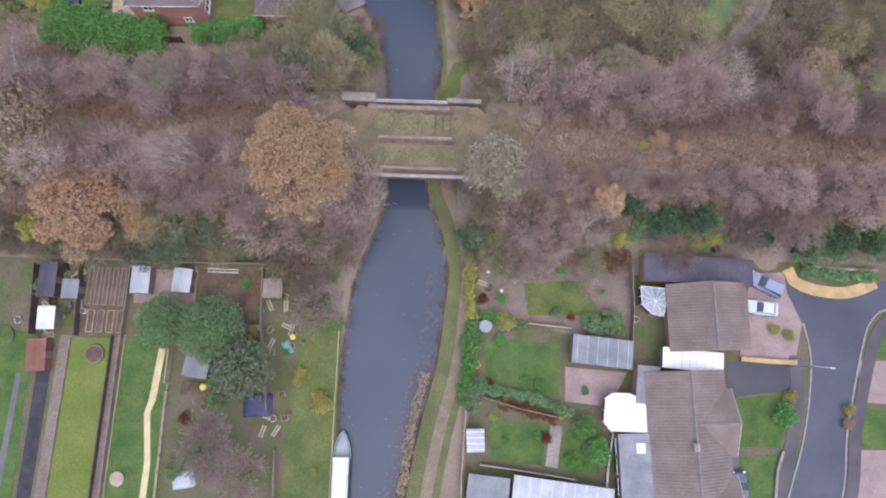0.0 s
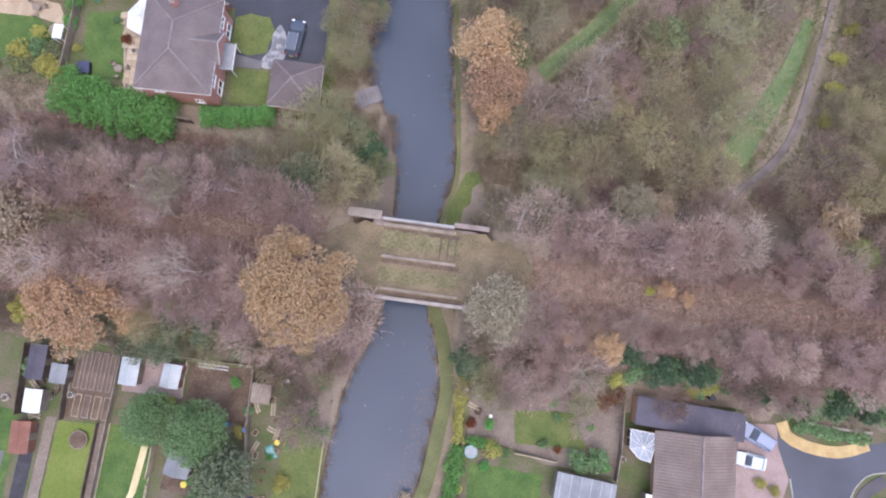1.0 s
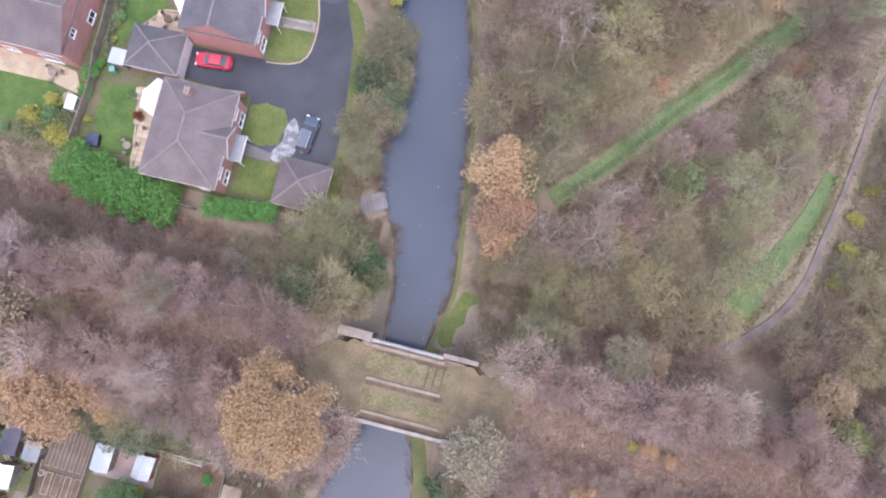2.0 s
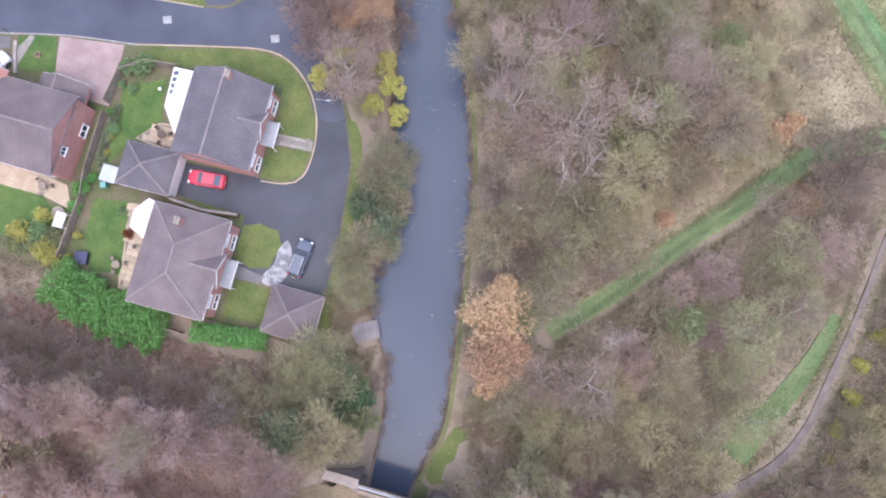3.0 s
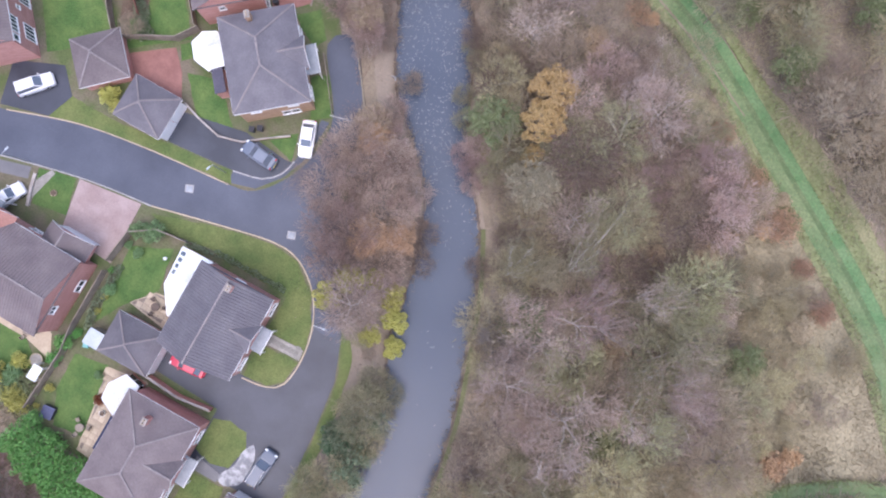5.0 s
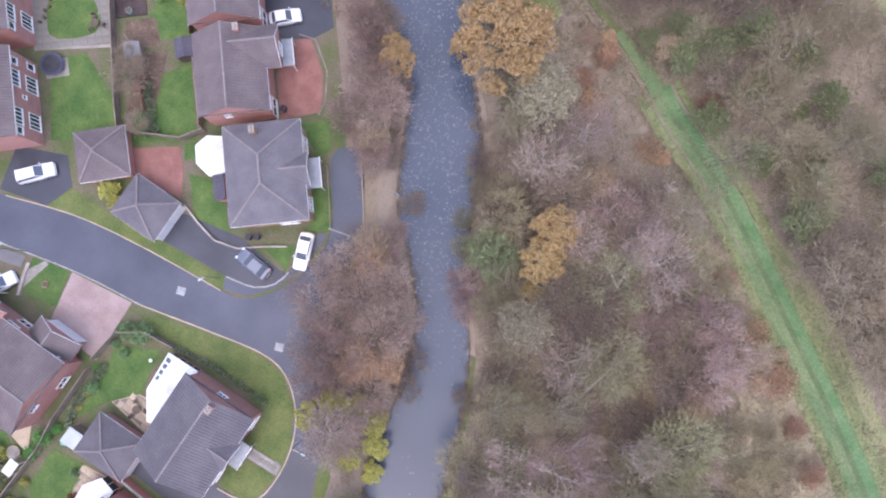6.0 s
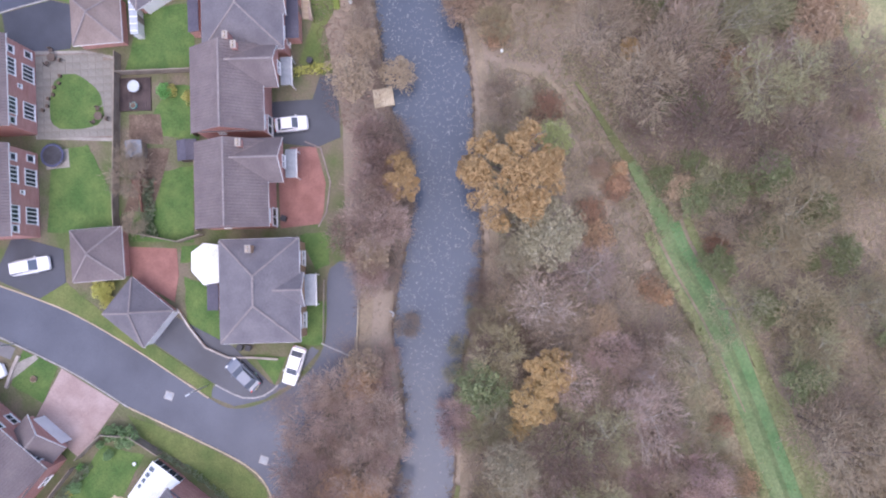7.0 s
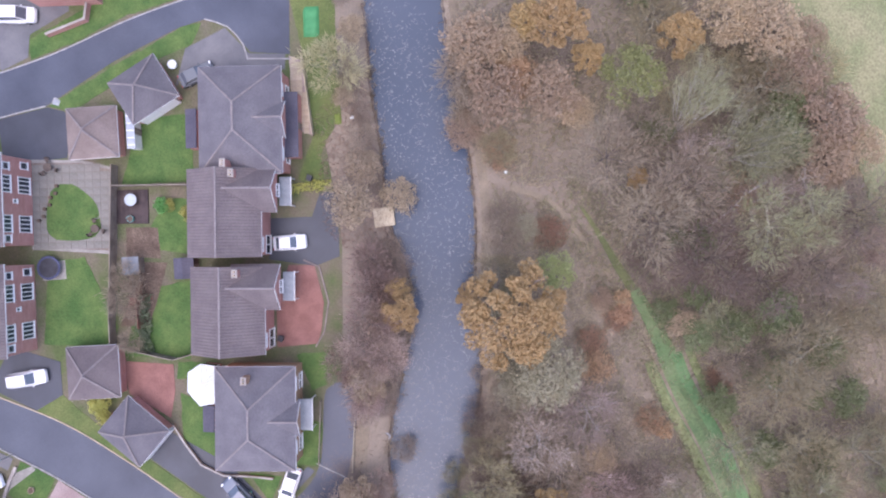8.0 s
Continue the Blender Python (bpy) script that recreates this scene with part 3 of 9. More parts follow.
sheet("road", [(40.4, 13.2), (40.3, 10.9), (42.1, 7.3), (42.8, 2.8), (41.7, -4.9), (39.4, -12.4), (35, -26), (41, -26), (45.4, -12.2), (46.5, -4.7), (48.7, 4.3), (50.2, 8.0), (53.5, 9.6), (66, 11), (66, 16),
      (52, 12.6), (47.5, 10.8), (43.6, 11)], 0.05, TARMAC, "bluish-grey wet tarmac estate road", smooth=True)
# footways and kerbs
sheet("pavement", [(-43.6, 78.4), (-40.4, 79.4), (-38.2, 82.2), (-36.9, 85.8), (-36.8, 90.8), (-37.8, 90.6), (-38.0, 84.8), (-38.6, 82.8), (-40.4, 81.0), (-43.8, 80.0)], 0.047, TARMAC, "bluish-grey tarmac footway round a drive end")
strip("pavement", [(-112, 52.3), (-78, 63.2), (-68.4, 66.2), (-64.8, 67.3)], 1.5, 0.10, TARMAC_OLD, "grey tarmac footway with concrete kerb")
strip("kerb", [(-78, 64.6), (-68.7, 67.4), (-58.6, 70.0), (-50, 71.3)], 0.16, 0.13, KERB, "pale concrete kerb")
strip("kerb", [(-50, 71.3), (-42, 73.4), (-35, 75), (-31.3, 74.6), (-28, 72.2), (-25.9, 68.8), (-25.0, 64.8), (-25.3, 61.3), (-27, 59.9), (-30, 59.4)], 0.16, 0.12, PAVING_BUFF, "buff concrete edging kerb")
strip("kerb", [(-71.4, 72.4), (-63, 75.3), (-54.5, 76.9), (-43.4, 78.2)], 0.14, 0.11, PAVING_BUFF, "buff concrete edging kerb")
strip("kerb", [(-43.8, 79.9), (-40.3, 80.8), (-38.5, 82.6), (-38.0, 84.6)], 0.18, 0.12, KERB, "pale concrete kerb")
strip("kerb", [(-37.2, 91.6), (-33.6, 92.6)], 0.16, 0.10, KERB, "pale concrete kerb")
strip("kerb", [(-96, 102), (-92.3, 108.3), (-88.1, 117), (-84, 124)], 0.16, 0.12, KERB, "pale concrete kerb")
strip("kerb", [(-99, 88), (-92.5, 98), (-89.2, 102.6)], 0.16, 0.12, KERB, "pale concrete kerb")
strip("kerb", [(-81.3, 122.7), (-78.6, 123.8), (-75.8, 123.4), (-74.2, 122.4)], 0.16, 0.12, KERB, "pale concrete kerb")
strip("kerb", [(-74.2, 122.6), (-70.4, 125.8)], 0.18, 0.10, KERB, "pale concrete kerb")
strip("kerb", [(42.1, 7.3), (42.8, 2.8), (41.7, -4.9), (39.4, -12.4), (35, -26)], 0.16, 0.12, KERB, "pale concrete kerb")
strip("pavement", [(40.8, 3.5), (40.9, 1.0), (40.3, -4.7), (38.2, -12.4), (34, -26)], 1.5, 0.10, FOOTWAY, "dark purplish tarmac footway with concrete kerb", shift=0.2)
strip("kerb", [(66, 10.8), (53.5, 9.5), (50.2, 8.0), (48.7, 4.3), (46.5, -4.7), (45.4, -12.2), (41, -26)], 0.16, 0.12, KERB, "pale concrete kerb")
strip("pavement", [(53, 8.6), (50.9, 7.0), (49.5, 3.6), (47.4, -4.7), (46.3, -12.2), (42, -26)], 1.4, 0.10, FOOTWAY, "dark purplish tarmac footway with concrete kerb", shift=0.1)
strip("edging", [(40.6, 13.6), (41.2, 12.2), (43.6, 11.2), (47.5, 11.0), (50.8, 12.3)], 1.35, 0.16, GOLD_EDGE, "golden sandstone edging round a planted island")

# manhole covers
for x, y in ((-33.7, 76.8), (-47.2, 75.4), (-41.9, 81.6), (-76.5, 130.5), (-88.5, 103.8)):
    cover = thing("manhole_cover", "pale square manhole cover set in tarmac", "manhole cover", x, y, 0.045, 20, "manhole covers")
    part("frame", one_box(-0.52, 0.52, -0.48, 0.48, -0.03, 0.014, 0.005), KERB, cover)
    part("lid", one_box(-0.38, 0.38, -0.34, 0.34, 0.0, 0.024, 0.005), LEAD, cover)

# ---- lawns, gardens and drives ----
for pts in ([(-120, 41.8), (-18.4, 41.8), (-18.3, 58), (-21, 68.5), (-28, 79), (-32.8, 90), (-42, 102), (-52, 113.5), (-61, 121), (-73, 133), (-120, 150)], [(-70, 11.9), (-17.6, 11.9), (-13.2, 9), (-12, 4), (-12, -40), (-70, -40)],
            [(4.2, 14.4), (60, 14.4), (60, -40), (2.7, -40), (3.4, -6), (4.4, 2)]):
    sheet("garden_ground", pts, 0.022, GARDEN, "patchy earth and grass between gardens and houses", "garden ground")
for pts, m, lab in (
    ([(-49.5, 70.6), (-42.2, 73.1), (-35, 74.8), (-31.4, 74.4), (-28.1, 71.9), (-26.1, 68.7), (-25.3, 65.9), (-30.4, 65.6), (-30.4, 70.2), (-41.5, 70.4), (-46.5, 69.6)], GRASS_OLIVE, "mossy green verge curving round the corner house"),
    ([(-30.2, 63.9), (-25.2, 64.2), (-25.5, 61.4), (-27.1, 60.1), (-30, 59.7)], GRASS_OLIVE, "small mossy front lawn by a drive"),
    ([(-30.4, 49.6), (-30.4, 53.6), (-28.6, 54.4), (-26.2, 54.2), (-25.2, 52.4), (-25.9, 49.6), (-28, 49.0)], GRASS_OLIVE, "small mossy front lawn by a drive"),
    ([(-29.6, 47.0), (-25.2, 47.4), (-24.4, 43), (-29.6, 42.8)], GRASS_OLIVE, "small mossy front lawn by a garage"),
    ([(-49.6, 66.0), (-45.0, 68.2), (-43.9, 63.0), (-46.2, 60.2), (-48.6, 56.0)], GRASS, "bright green back lawn"),
    ([(-48.6, 51.8), (-44.4, 52.6), (-42.6, 44.0), (-46.3, 43.4), (-48.2, 47.2)], GRASS, "bright green back lawn"),
    ([(-64, 50.2), (-54.6, 50.4), (-51.6, 48.2), (-56, 44.8), (-64, 44)], GRASS, "bright green back lawn"),
    ([(-64.2, 68.4), (-59.7, 69.6), (-58.2, 65.2), (-62.6, 64.3)], GRASS, "small bright green front lawn"),
    ([(-66.6, 74.3), (-65.4, 77.8), (-59.8, 77.8), (-52.4, 78.8), (-44.1, 79.7), (-43.2, 78.4), (-54, 77.1), (-62.6, 75.6)], GRASS_OLIVE, "mossy green roadside verge"),
    ([(-42.6, 85.4), (-39.4, 87.8), (-38.3, 84.4)], GRASS, "small green front lawn"),
    ([(-47.4, 99.8), (-45.0, 102.3), (-42.4, 99.4), (-43.2, 97.8)], GRASS, "small green front lawn"),
    ([(-41.6, 94.5), (-39.9, 95.8), (-36.8, 91.6), (-39.0, 89.9)], GRASS, "small green front lawn"),
    ([(-57.4, 89.9), (-54.2, 92.8), (-53.6, 91.5), (-56.2, 88.2)], GRASS, "small green side lawn"),
    ([(-54.8, 87.3), (-51.0, 88.6), (-46.2, 84.0), (-50.8, 83.0)], GRASS, "small green side lawn"),
    ([(-70.4, 100.0), (-70.8, 103.9), (-68.6, 105.8), (-63.9, 100.9), (-68.6, 98.0)], GRASS, "bright green back lawn"),
    ([(-66.4, 93.5), (-62.6, 98.2), (-56.6, 91.2), (-62.8, 86.2)], GRASS, "patchy dark green back lawn"),
    ([(-82.1, 95.2), (-80.8, 97.6), (-76.8, 97.6), (-74.6, 94.8), (-78.8, 91.2)], GRASS, "round-cornered green lawn in a paved garden"),
    ([(-77.0, 88.8), (-74.0, 92.0), (-65.6, 88.4), (-64.8, 86.0), (-71.0, 80.9)], GRASS, "long bright green back lawn"),
    ([(-94.2, 105.6), (-92.0, 109.6), (-88.6, 117.2), (-84.6, 123.6), (-88.4, 123.2), (-92.2, 116.4), (-93.4, 113.6), (-95.8, 107.4)], GRASS, "green roadside verge"),
    ([(-89.0, 102.8), (-86.0, 111.6), (-82.6, 120.6), (-81.3, 122.2), (-80.6, 119.6), (-83, 114.2), (-86.4, 104.2)], GRASS, "green roadside verge"),
    ([(-79.6, 108.8), (-75.4, 113.2), (-69.8, 107.4), (-76.2, 101.4)], GRASS, "worn green back lawn"),
    ([(-75.4, 131.2), (-71, 134.3), (-61.8, 124.8), (-60.4, 119.4), (-57, 116.6), (-60.6, 115.6), (-62.6, 120.7), (-69, 126.6)], GRASS_OLIVE, "mossy grass strip towards the canal"),
    ([(-36.6, 3.1), (-31.0, 3.0), (-31.3, -26), (-37.2, -26)], GRASS, "long bright green back lawn"),
    ([(-42.6, 2.7), (-37.9, 2.8), (-38.6, -26), (-43.6, -26)], GRASS_YELLOW, "long yellowish mossy back lawn"),
    ([(-60, 3.6), (-47.2, 3.2), (-47.3, -26), (-60, -26)], GRASS, "bright green back lawn"),
    ([(-16.2, 5.4), (-11.5, 6.0), (-11.5, -26), (-17.3, -26), (-17.0, -6)], GRASS_OLIVE, "rough green canalside garden grass"),
    ([(5.3, 4.3), (13.8, 3.9), (13.8, -1.9), (5.4, -1.5)], GRASS, "green back lawn behind a bungalow"),
    ([(9.6, 10.8), (16.6, 11.5), (18.6, 7.4), (10.2, 7.1)], GRASS_OLIVE, "patchy back lawn under bare twigs"),
    ([(6.1, -4.7), (12.6, -5.2), (12.0, -9.7), (6.2, -9.3)], GRASS, "small green back lawn"),
    ([(14.5, -5.7), (19.0, -5.6), (18.3, -10.5), (13.9, -10.1)], GRASS, "small green back lawn"),
    ([(33.6, -1.8), (39.6, -0.8), (40.0, -3.6), (39.0, -6.9), (33.4, -7.0)], GRASS, "green front lawn beside the pavement"),
    ([(34.2, -8.2), (38.4, -7.6), (37.6, -13), (34.0, -13)], GRASS, "green front lawn beside the pavement"),
    ([(49.4, 3.4), (52, 6.4), (60, 8), (60, 3.6)], GRASS, "green front lawn beside the pavement"),
    ([(48.2, -2.2), (56, -2.7), (56, -6.6), (47.6, -6.5)], GRASS, "green front lawn beside the pavement"),
):
    sheet("lawn", pts, 0.095 if "round-" in lab else 0.06, m, lab, "lawn", smooth="round-" in lab, jitter=0.08, seed=len(lab))
for name, pts, z, m, lab in (
    ("driveway", [(-59.2, 69.7), (-51.2, 70.9), (-50.6, 63.0), (-57.8, 63.2)], 0.075, PAVING_PINK, "pinkish block-paved driveway"),
    ("driveway", [(-53.2, 82.9), (-44.9, 84.7), (-39.0, 84.2), (-38.1, 84.4), (-38.5, 82.6), (-40.3, 80.8), (-44.1, 79.9), (-52.6, 79.0)], 0.07, TARMAC_DARK, "dark tarmac driveway before a garage"),
    ("driveway", [(-72.5, 72.6), (-66.6, 74.3), (-65.4, 77.8), (-68.2, 80.6), (-74, 78)], 0.072, TARMAC_DARK, "dark tarmac driveway before a garage"),
    ("driveway", [(-54.9, 107.2), (-52.6, 109.2), (-48.9, 106.6), (-46.9, 103.8), (-46.3, 102.4), (-49.6, 99.0), (-53.2, 103)], 0.07, PAVING_RED, "red block-paved driveway with a curved edge"),
    ("driveway", [(-60.2, 109.9), (-56.5, 113.3), (-57.6, 116.0), (-56.2, 117.6), (-51.0, 111.9), (-52.4, 109.2), (-57.1, 106.2)], 0.072, TARMAC_DARK, "dark tarmac driveway before a house"),
    ("patio", [(-62.6, 85.6), (-57.7, 89.3), (-55.5, 87.1), (-53.8, 84.3), (-59.4, 83.2)], 0.07, PAVING_RED, "red block-paved courtyard between garages"),
    ("patio", [(-87.2, 96.0), (-81.7, 100.6), (-77.8, 102.6), (-71.3, 94.8), (-79.4, 88.6)], 0.045, PAVING, "grey paved back garden"),
    ("patio", [(-64, 54), (-52.2, 52.4), (-50.6, 49.6), (-54.6, 50.4), (-64, 50.2)], 0.07, PAVING_BUFF, "buff paved patio behind a house"),
    ("patio", [(-44.8, 52.4), (-39.2, 53.2), (-39.0, 42.2), (-42.4, 42.4), (-43.2, 47)], 0.046, PAVING_BUFF, "buff paved patio behind a house"),
    ("patio", [(-46.2, 60.2), (-44.0, 62.8), (-41.2, 63.2), (-40, 59.4)], 0.05, PAVING_BUFF, "buff paved patio behind a house"),
    ("front_path", [(-30.2, 65.5), (-25.4, 65.8), (-25.2, 64.5), (-30.0, 64.2)], 0.075, PAVING, "pale paved path to a porch"),
    ("wet_path", ragged(curved([(-24.7, 53.4), (-23.7, 51.8), (-23.6, 49.1), (-25.3, 47.6), (-26.4, 48.3), (-25.5, 50.2), (-25.4, 52.2)], True, 0.5), 0.06), 0.076, WET_CONCRETE, "pale blotched wet concrete corner beside a lawn"),
    ("front_path", [(-29.8, 49.0), (-26.2, 48.5), (-26.3, 47.5), (-29.5, 47.4)], 0.072, TARMAC_OLD, "blue-grey path to a porch"),
    ("driveway", [(-96, 102.4), (-94.6, 105.6), (-96.2, 107.8), (-94.4, 113.0), (-97, 116), (-104, 110), (-100, 103)], 0.046, TARMAC_OLD, "grey tarmac driveway with a parked van"),
    ("front_path", [(-63.9, 66.6), (-62.7, 68.9), (-62.1, 68.8), (-63.1, 64.2)], 0.07, PAVING, "pale paved path"),
    ("side_path", [(-70.9, 125.9), (-64.6, 119.9), (-62.6, 120.6), (-69.2, 126.5)], 0.075, PAVING_PINK, "pinkish paved path beside a fence"),
    ("bare_ground", [(-40.0, 102.5), (-33.6, 94.0), (-32.4, 95.0), (-38.6, 103.4)], 0.05, TOWPATH, "trodden dirt strip towards the canal"),
    ("driveway", [(36.0, 12.8), (40.2, 13.2), (40.4, 10.8), (42.0, 7.2), (41.0, 2.8), (34.6, 3.2), (35.6, 8)], 0.07, PAVING_PINK, "pinkish-mauve gravel drive before a bungalow"),
    ("driveway", [(33.2, 2.6), (41.3, 2.4), (40.4, -0.5), (33.0, -1.5)], 0.066, TARMAC_DARK, "dark tarmac driveway beside a lawn"),
    ("driveway", [(32.6, -7.4), (34.1, -7.2), (33.8, -20), (31.8, -20)], 0.066, TARMAC_OLD, "grey tarmac driveway"),
    ("driveway", [(48.4, 3.2), (60, 3.4), (60, -2.0), (47.9, -1.5)], 0.066, PAVING_PINK, "pink block-paved driveway"),
    ("driveway", [(47.3, -6.8), (56, -6.7), (56, -13), (46.4, -13)], 0.067, PAVING_PINK, "mauve-pink paved driveway"),
    ("patio", [(14.5, 1.3), (21.6, 0.9), (19.6, -3.0), (14.5, -2.6)], 0.066, PAVING_PINK, "pinkish paved patio behind a bungalow"),
    ("patio", [(12.9, -5.2), (14.2, -5.4), (13.7, -10), (12.3, -9.8)], 0.064, PAVING, "grey paved garden path"),
    ("soil_bed", [(4.4, 13.5), (9, 13.2), (9.4, 6.6), (4.6, 7)], 0.055, SOIL_GREY, "bare grey-brown garden earth"),
    ("soil_bed", [(9, 13.6), (22.2, 13.6), (22.2, 4.8), (14, 5.2), (9.4, 6.6)], 0.045, SOIL_GREY, "bare grey-brown garden earth"),
    ("soil_bed", [(-72.5, 98.0), (-69.6, 100.4), (-67.0, 97.9), (-70.2, 95.3)], 0.066, SOIL, "dark bare soil beside decking"),
    ("soil_bed", [(-68.6, 96.0), (-66.0, 98.0), (-62.8, 91.0), (-65.4, 88.6)], 0.066, SOIL, "brown soil under a bare garden shrub"),
    ("soil_bed", [(-41.6, 11), (-36.2, 11.2), (-37.0, 3.2), (-42.0, 3.0)], 0.055, SOIL, "dark vegetable plot with plank edges"),
    ("soil_bed", [(-28.6, 11.2), (-21.2, 11.4), (-21, 5), (-28, 5)], 0.055, SOIL, "dark bare soil behind a shed"),
    ("soil_bed", [(-30.2, -1.0), (-18.6, -1), (-18.6, -26), (-30.4, -26)], 0.05, GARDEN, "patchy grass and bare earth under shrubs"),
    ("soil_bed", [(-36.0, 11), (-28.8, 11), (-28.8, 7), (-36, 7)], 0.05, PAVING_PINK, "paved corner behind two sheds"),
    ("garden_path", [(-32.4, 2.3), (-31.6, 2.4), (-32.2, -4.0), (-32.7, -5.4), (-32.1, -11), (-32.6, -26), (-33.4, -26), (-32.8, -10.8), (-33.4, -5.6), (-33.0, -4.0)], 0.075, PATH_CREAM, "cream paved stepping path down a lawn"),
    ("garden_path", [(-44.0, 3), (-42.8, 3), (-43.4, -12), (-44, -26), (-45.2, -26), (-44.6, -12)], 0.06, SOIL_GREY, "narrow trodden earth garden path"),
    ("garden_path", [(-48.6, -1.5), (-48.0, -1.5), (-48.6, -14), (-49.2, -26), (-49.9, -26), (-49.3, -14)], 0.068, TARMAC_OLD, "narrow grey path along a lawn"),
    ("dark_border", [(-46.2, 2), (-44.6, 2), (-45.0, -12), (-45.6, -26), (-47.2, -26), (-46.6, -12)], 0.055, BLACK, "black sheeted border between gardens"),
    ("soil_bed", [(-37.9, 3), (-36.6, 3), (-37.3, -26), (-38.6, -26)], 0.05, SOIL_GREY, "narrow earth border between fences"),
):
    sheet(name, pts, z, m, lab, name.replace("_", " "), jitter=0.05 if "soil" in name else 0.0, seed=7)

# trampoline corner slab
sheet("patio", [(-77.6, 88.2), (-75.6, 90.2), (-74.0, 88.6), (-76.0, 86.6)], 0.072, PAVING, "grey paved corner of a back garden")

# ---- houses ----
def courses(bm, e0, e1, r0, r1, run=0.34, known=None):
    """One slope of a roof as overlapping courses, from the eaves edge e0-e1 up to r0-r1; slopes of one roof share corners through known."""
    e0, e1, r0, r1 = Vector(e0), Vector(e1), Vector(r0), Vector(r1)
    known = {} if known is None else known

    def corner(c):
        key = tuple(round(q, 3) for q in c)
        if key not in known:
            known[key] = bm.verts.new(c)
        return known[key]

    nrm = (e1 - e0).cross(r0 - e0 if (r0 - e0).length > 0.01 else r1 - e0).normalized()
    n = max(3, int(((r0 + r1) / 2 - (e0 + e1) / 2).length / run))
    low = corner(e0), corner(e1)
    for i in range(n):
        a, b = i / n, (i + 1) / n
        p = [bm.verts.new(c + nrm * 0.045) for c in (e0.lerp(r0, a), e1.lerp(r1, a))]
        bm.faces.new((low[0], low[1], p[1], p[0]))
        if i < n - 1:
            high = [bm.verts.new(c + nrm * 0.008) for c in (e0.lerp(r0, b), e1.lerp(r1, b))]
        else:
            high = corner(r0), corner(r1)
        bm.faces.new((p[0], p[1], high[1], high[0]) if high[0] != high[1] else (p[0], p[1], high[0]))
        low = high
    return bm


def cap(parent, a, b, r=0.11, material=None):
    """A row of ridge tiles from a to b."""
    a, b = Vector(a), Vector(b)
    m = Matrix.Translation((a + b) / 2) @ (b - a).to_track_quat("Y", "Z").to_matrix().to_4x4()
    bm = bmesh.new()
    n = max(2, int((b - a).length / 0.45))
    for k in range(n):
        y0 = -(b - a).length / 2 + k * (b - a).length / n
        box(bm, -r, r, y0 + 0.01, y0 + (b - a).length / n - 0.01, -0.03, 0.07 + 0.012 * (k % 2), 0.02, m)
    part("ridge_tiles", bm, material or RIDGE, parent)


def window(parent, side, u, z, w, h, hw, hl, bars=2):
    """A white framed window on the wall facing side (e, w, n or s), its centre u along the wall."""
    ang, off = {"e": (90, hw), "w": (-90, hw), "n": (180, hl), "s": (0, hl)}[side]
    m = pose(0, 0, 0, 0, 0, ang) @ pose(u, -off - 0.02, z)
    win = new("window")
    win.parent = parent
    bm = bmesh.new()
    t = 0.12
    for a in ((-w / 2, w / 2, h / 2 - t, h / 2), (-w / 2, w / 2, -h / 2, -h / 2 + t), (-w / 2, -w / 2 + t, -h / 2 + t, h / 2 - t), (w / 2 - t, w / 2, -h / 2 + t, h / 2 - t)):
        box(bm, a[0], a[1], -0.07, 0.05, a[2], a[3], 0.0, m)
    for k in range(1, bars):
        x = -w / 2 + w * k / bars
        box(bm, x - 0.06, x + 0.06, -0.06, 0.04, -h / 2 + t, h / 2 - t, 0.0, m)
    part("frame", bm, WHITE, win)
    part("sill", one_box(-w / 2 - 0.06, w / 2 + 0.06, -0.14, 0.02, -h / 2 - 0.07, -h / 2 - 0.004, 0.0, m=m), WHITE, win)
    for k in range(bars):
        part("pane", one_box(-w / 2 + w * k / bars + 0.05, -w / 2 + w * (k + 1) / bars - 0.05, -0.012, 0.012, -h / 2 + 0.06, h / 2 - 0.06, 0.0, m=m), GLASS, win)


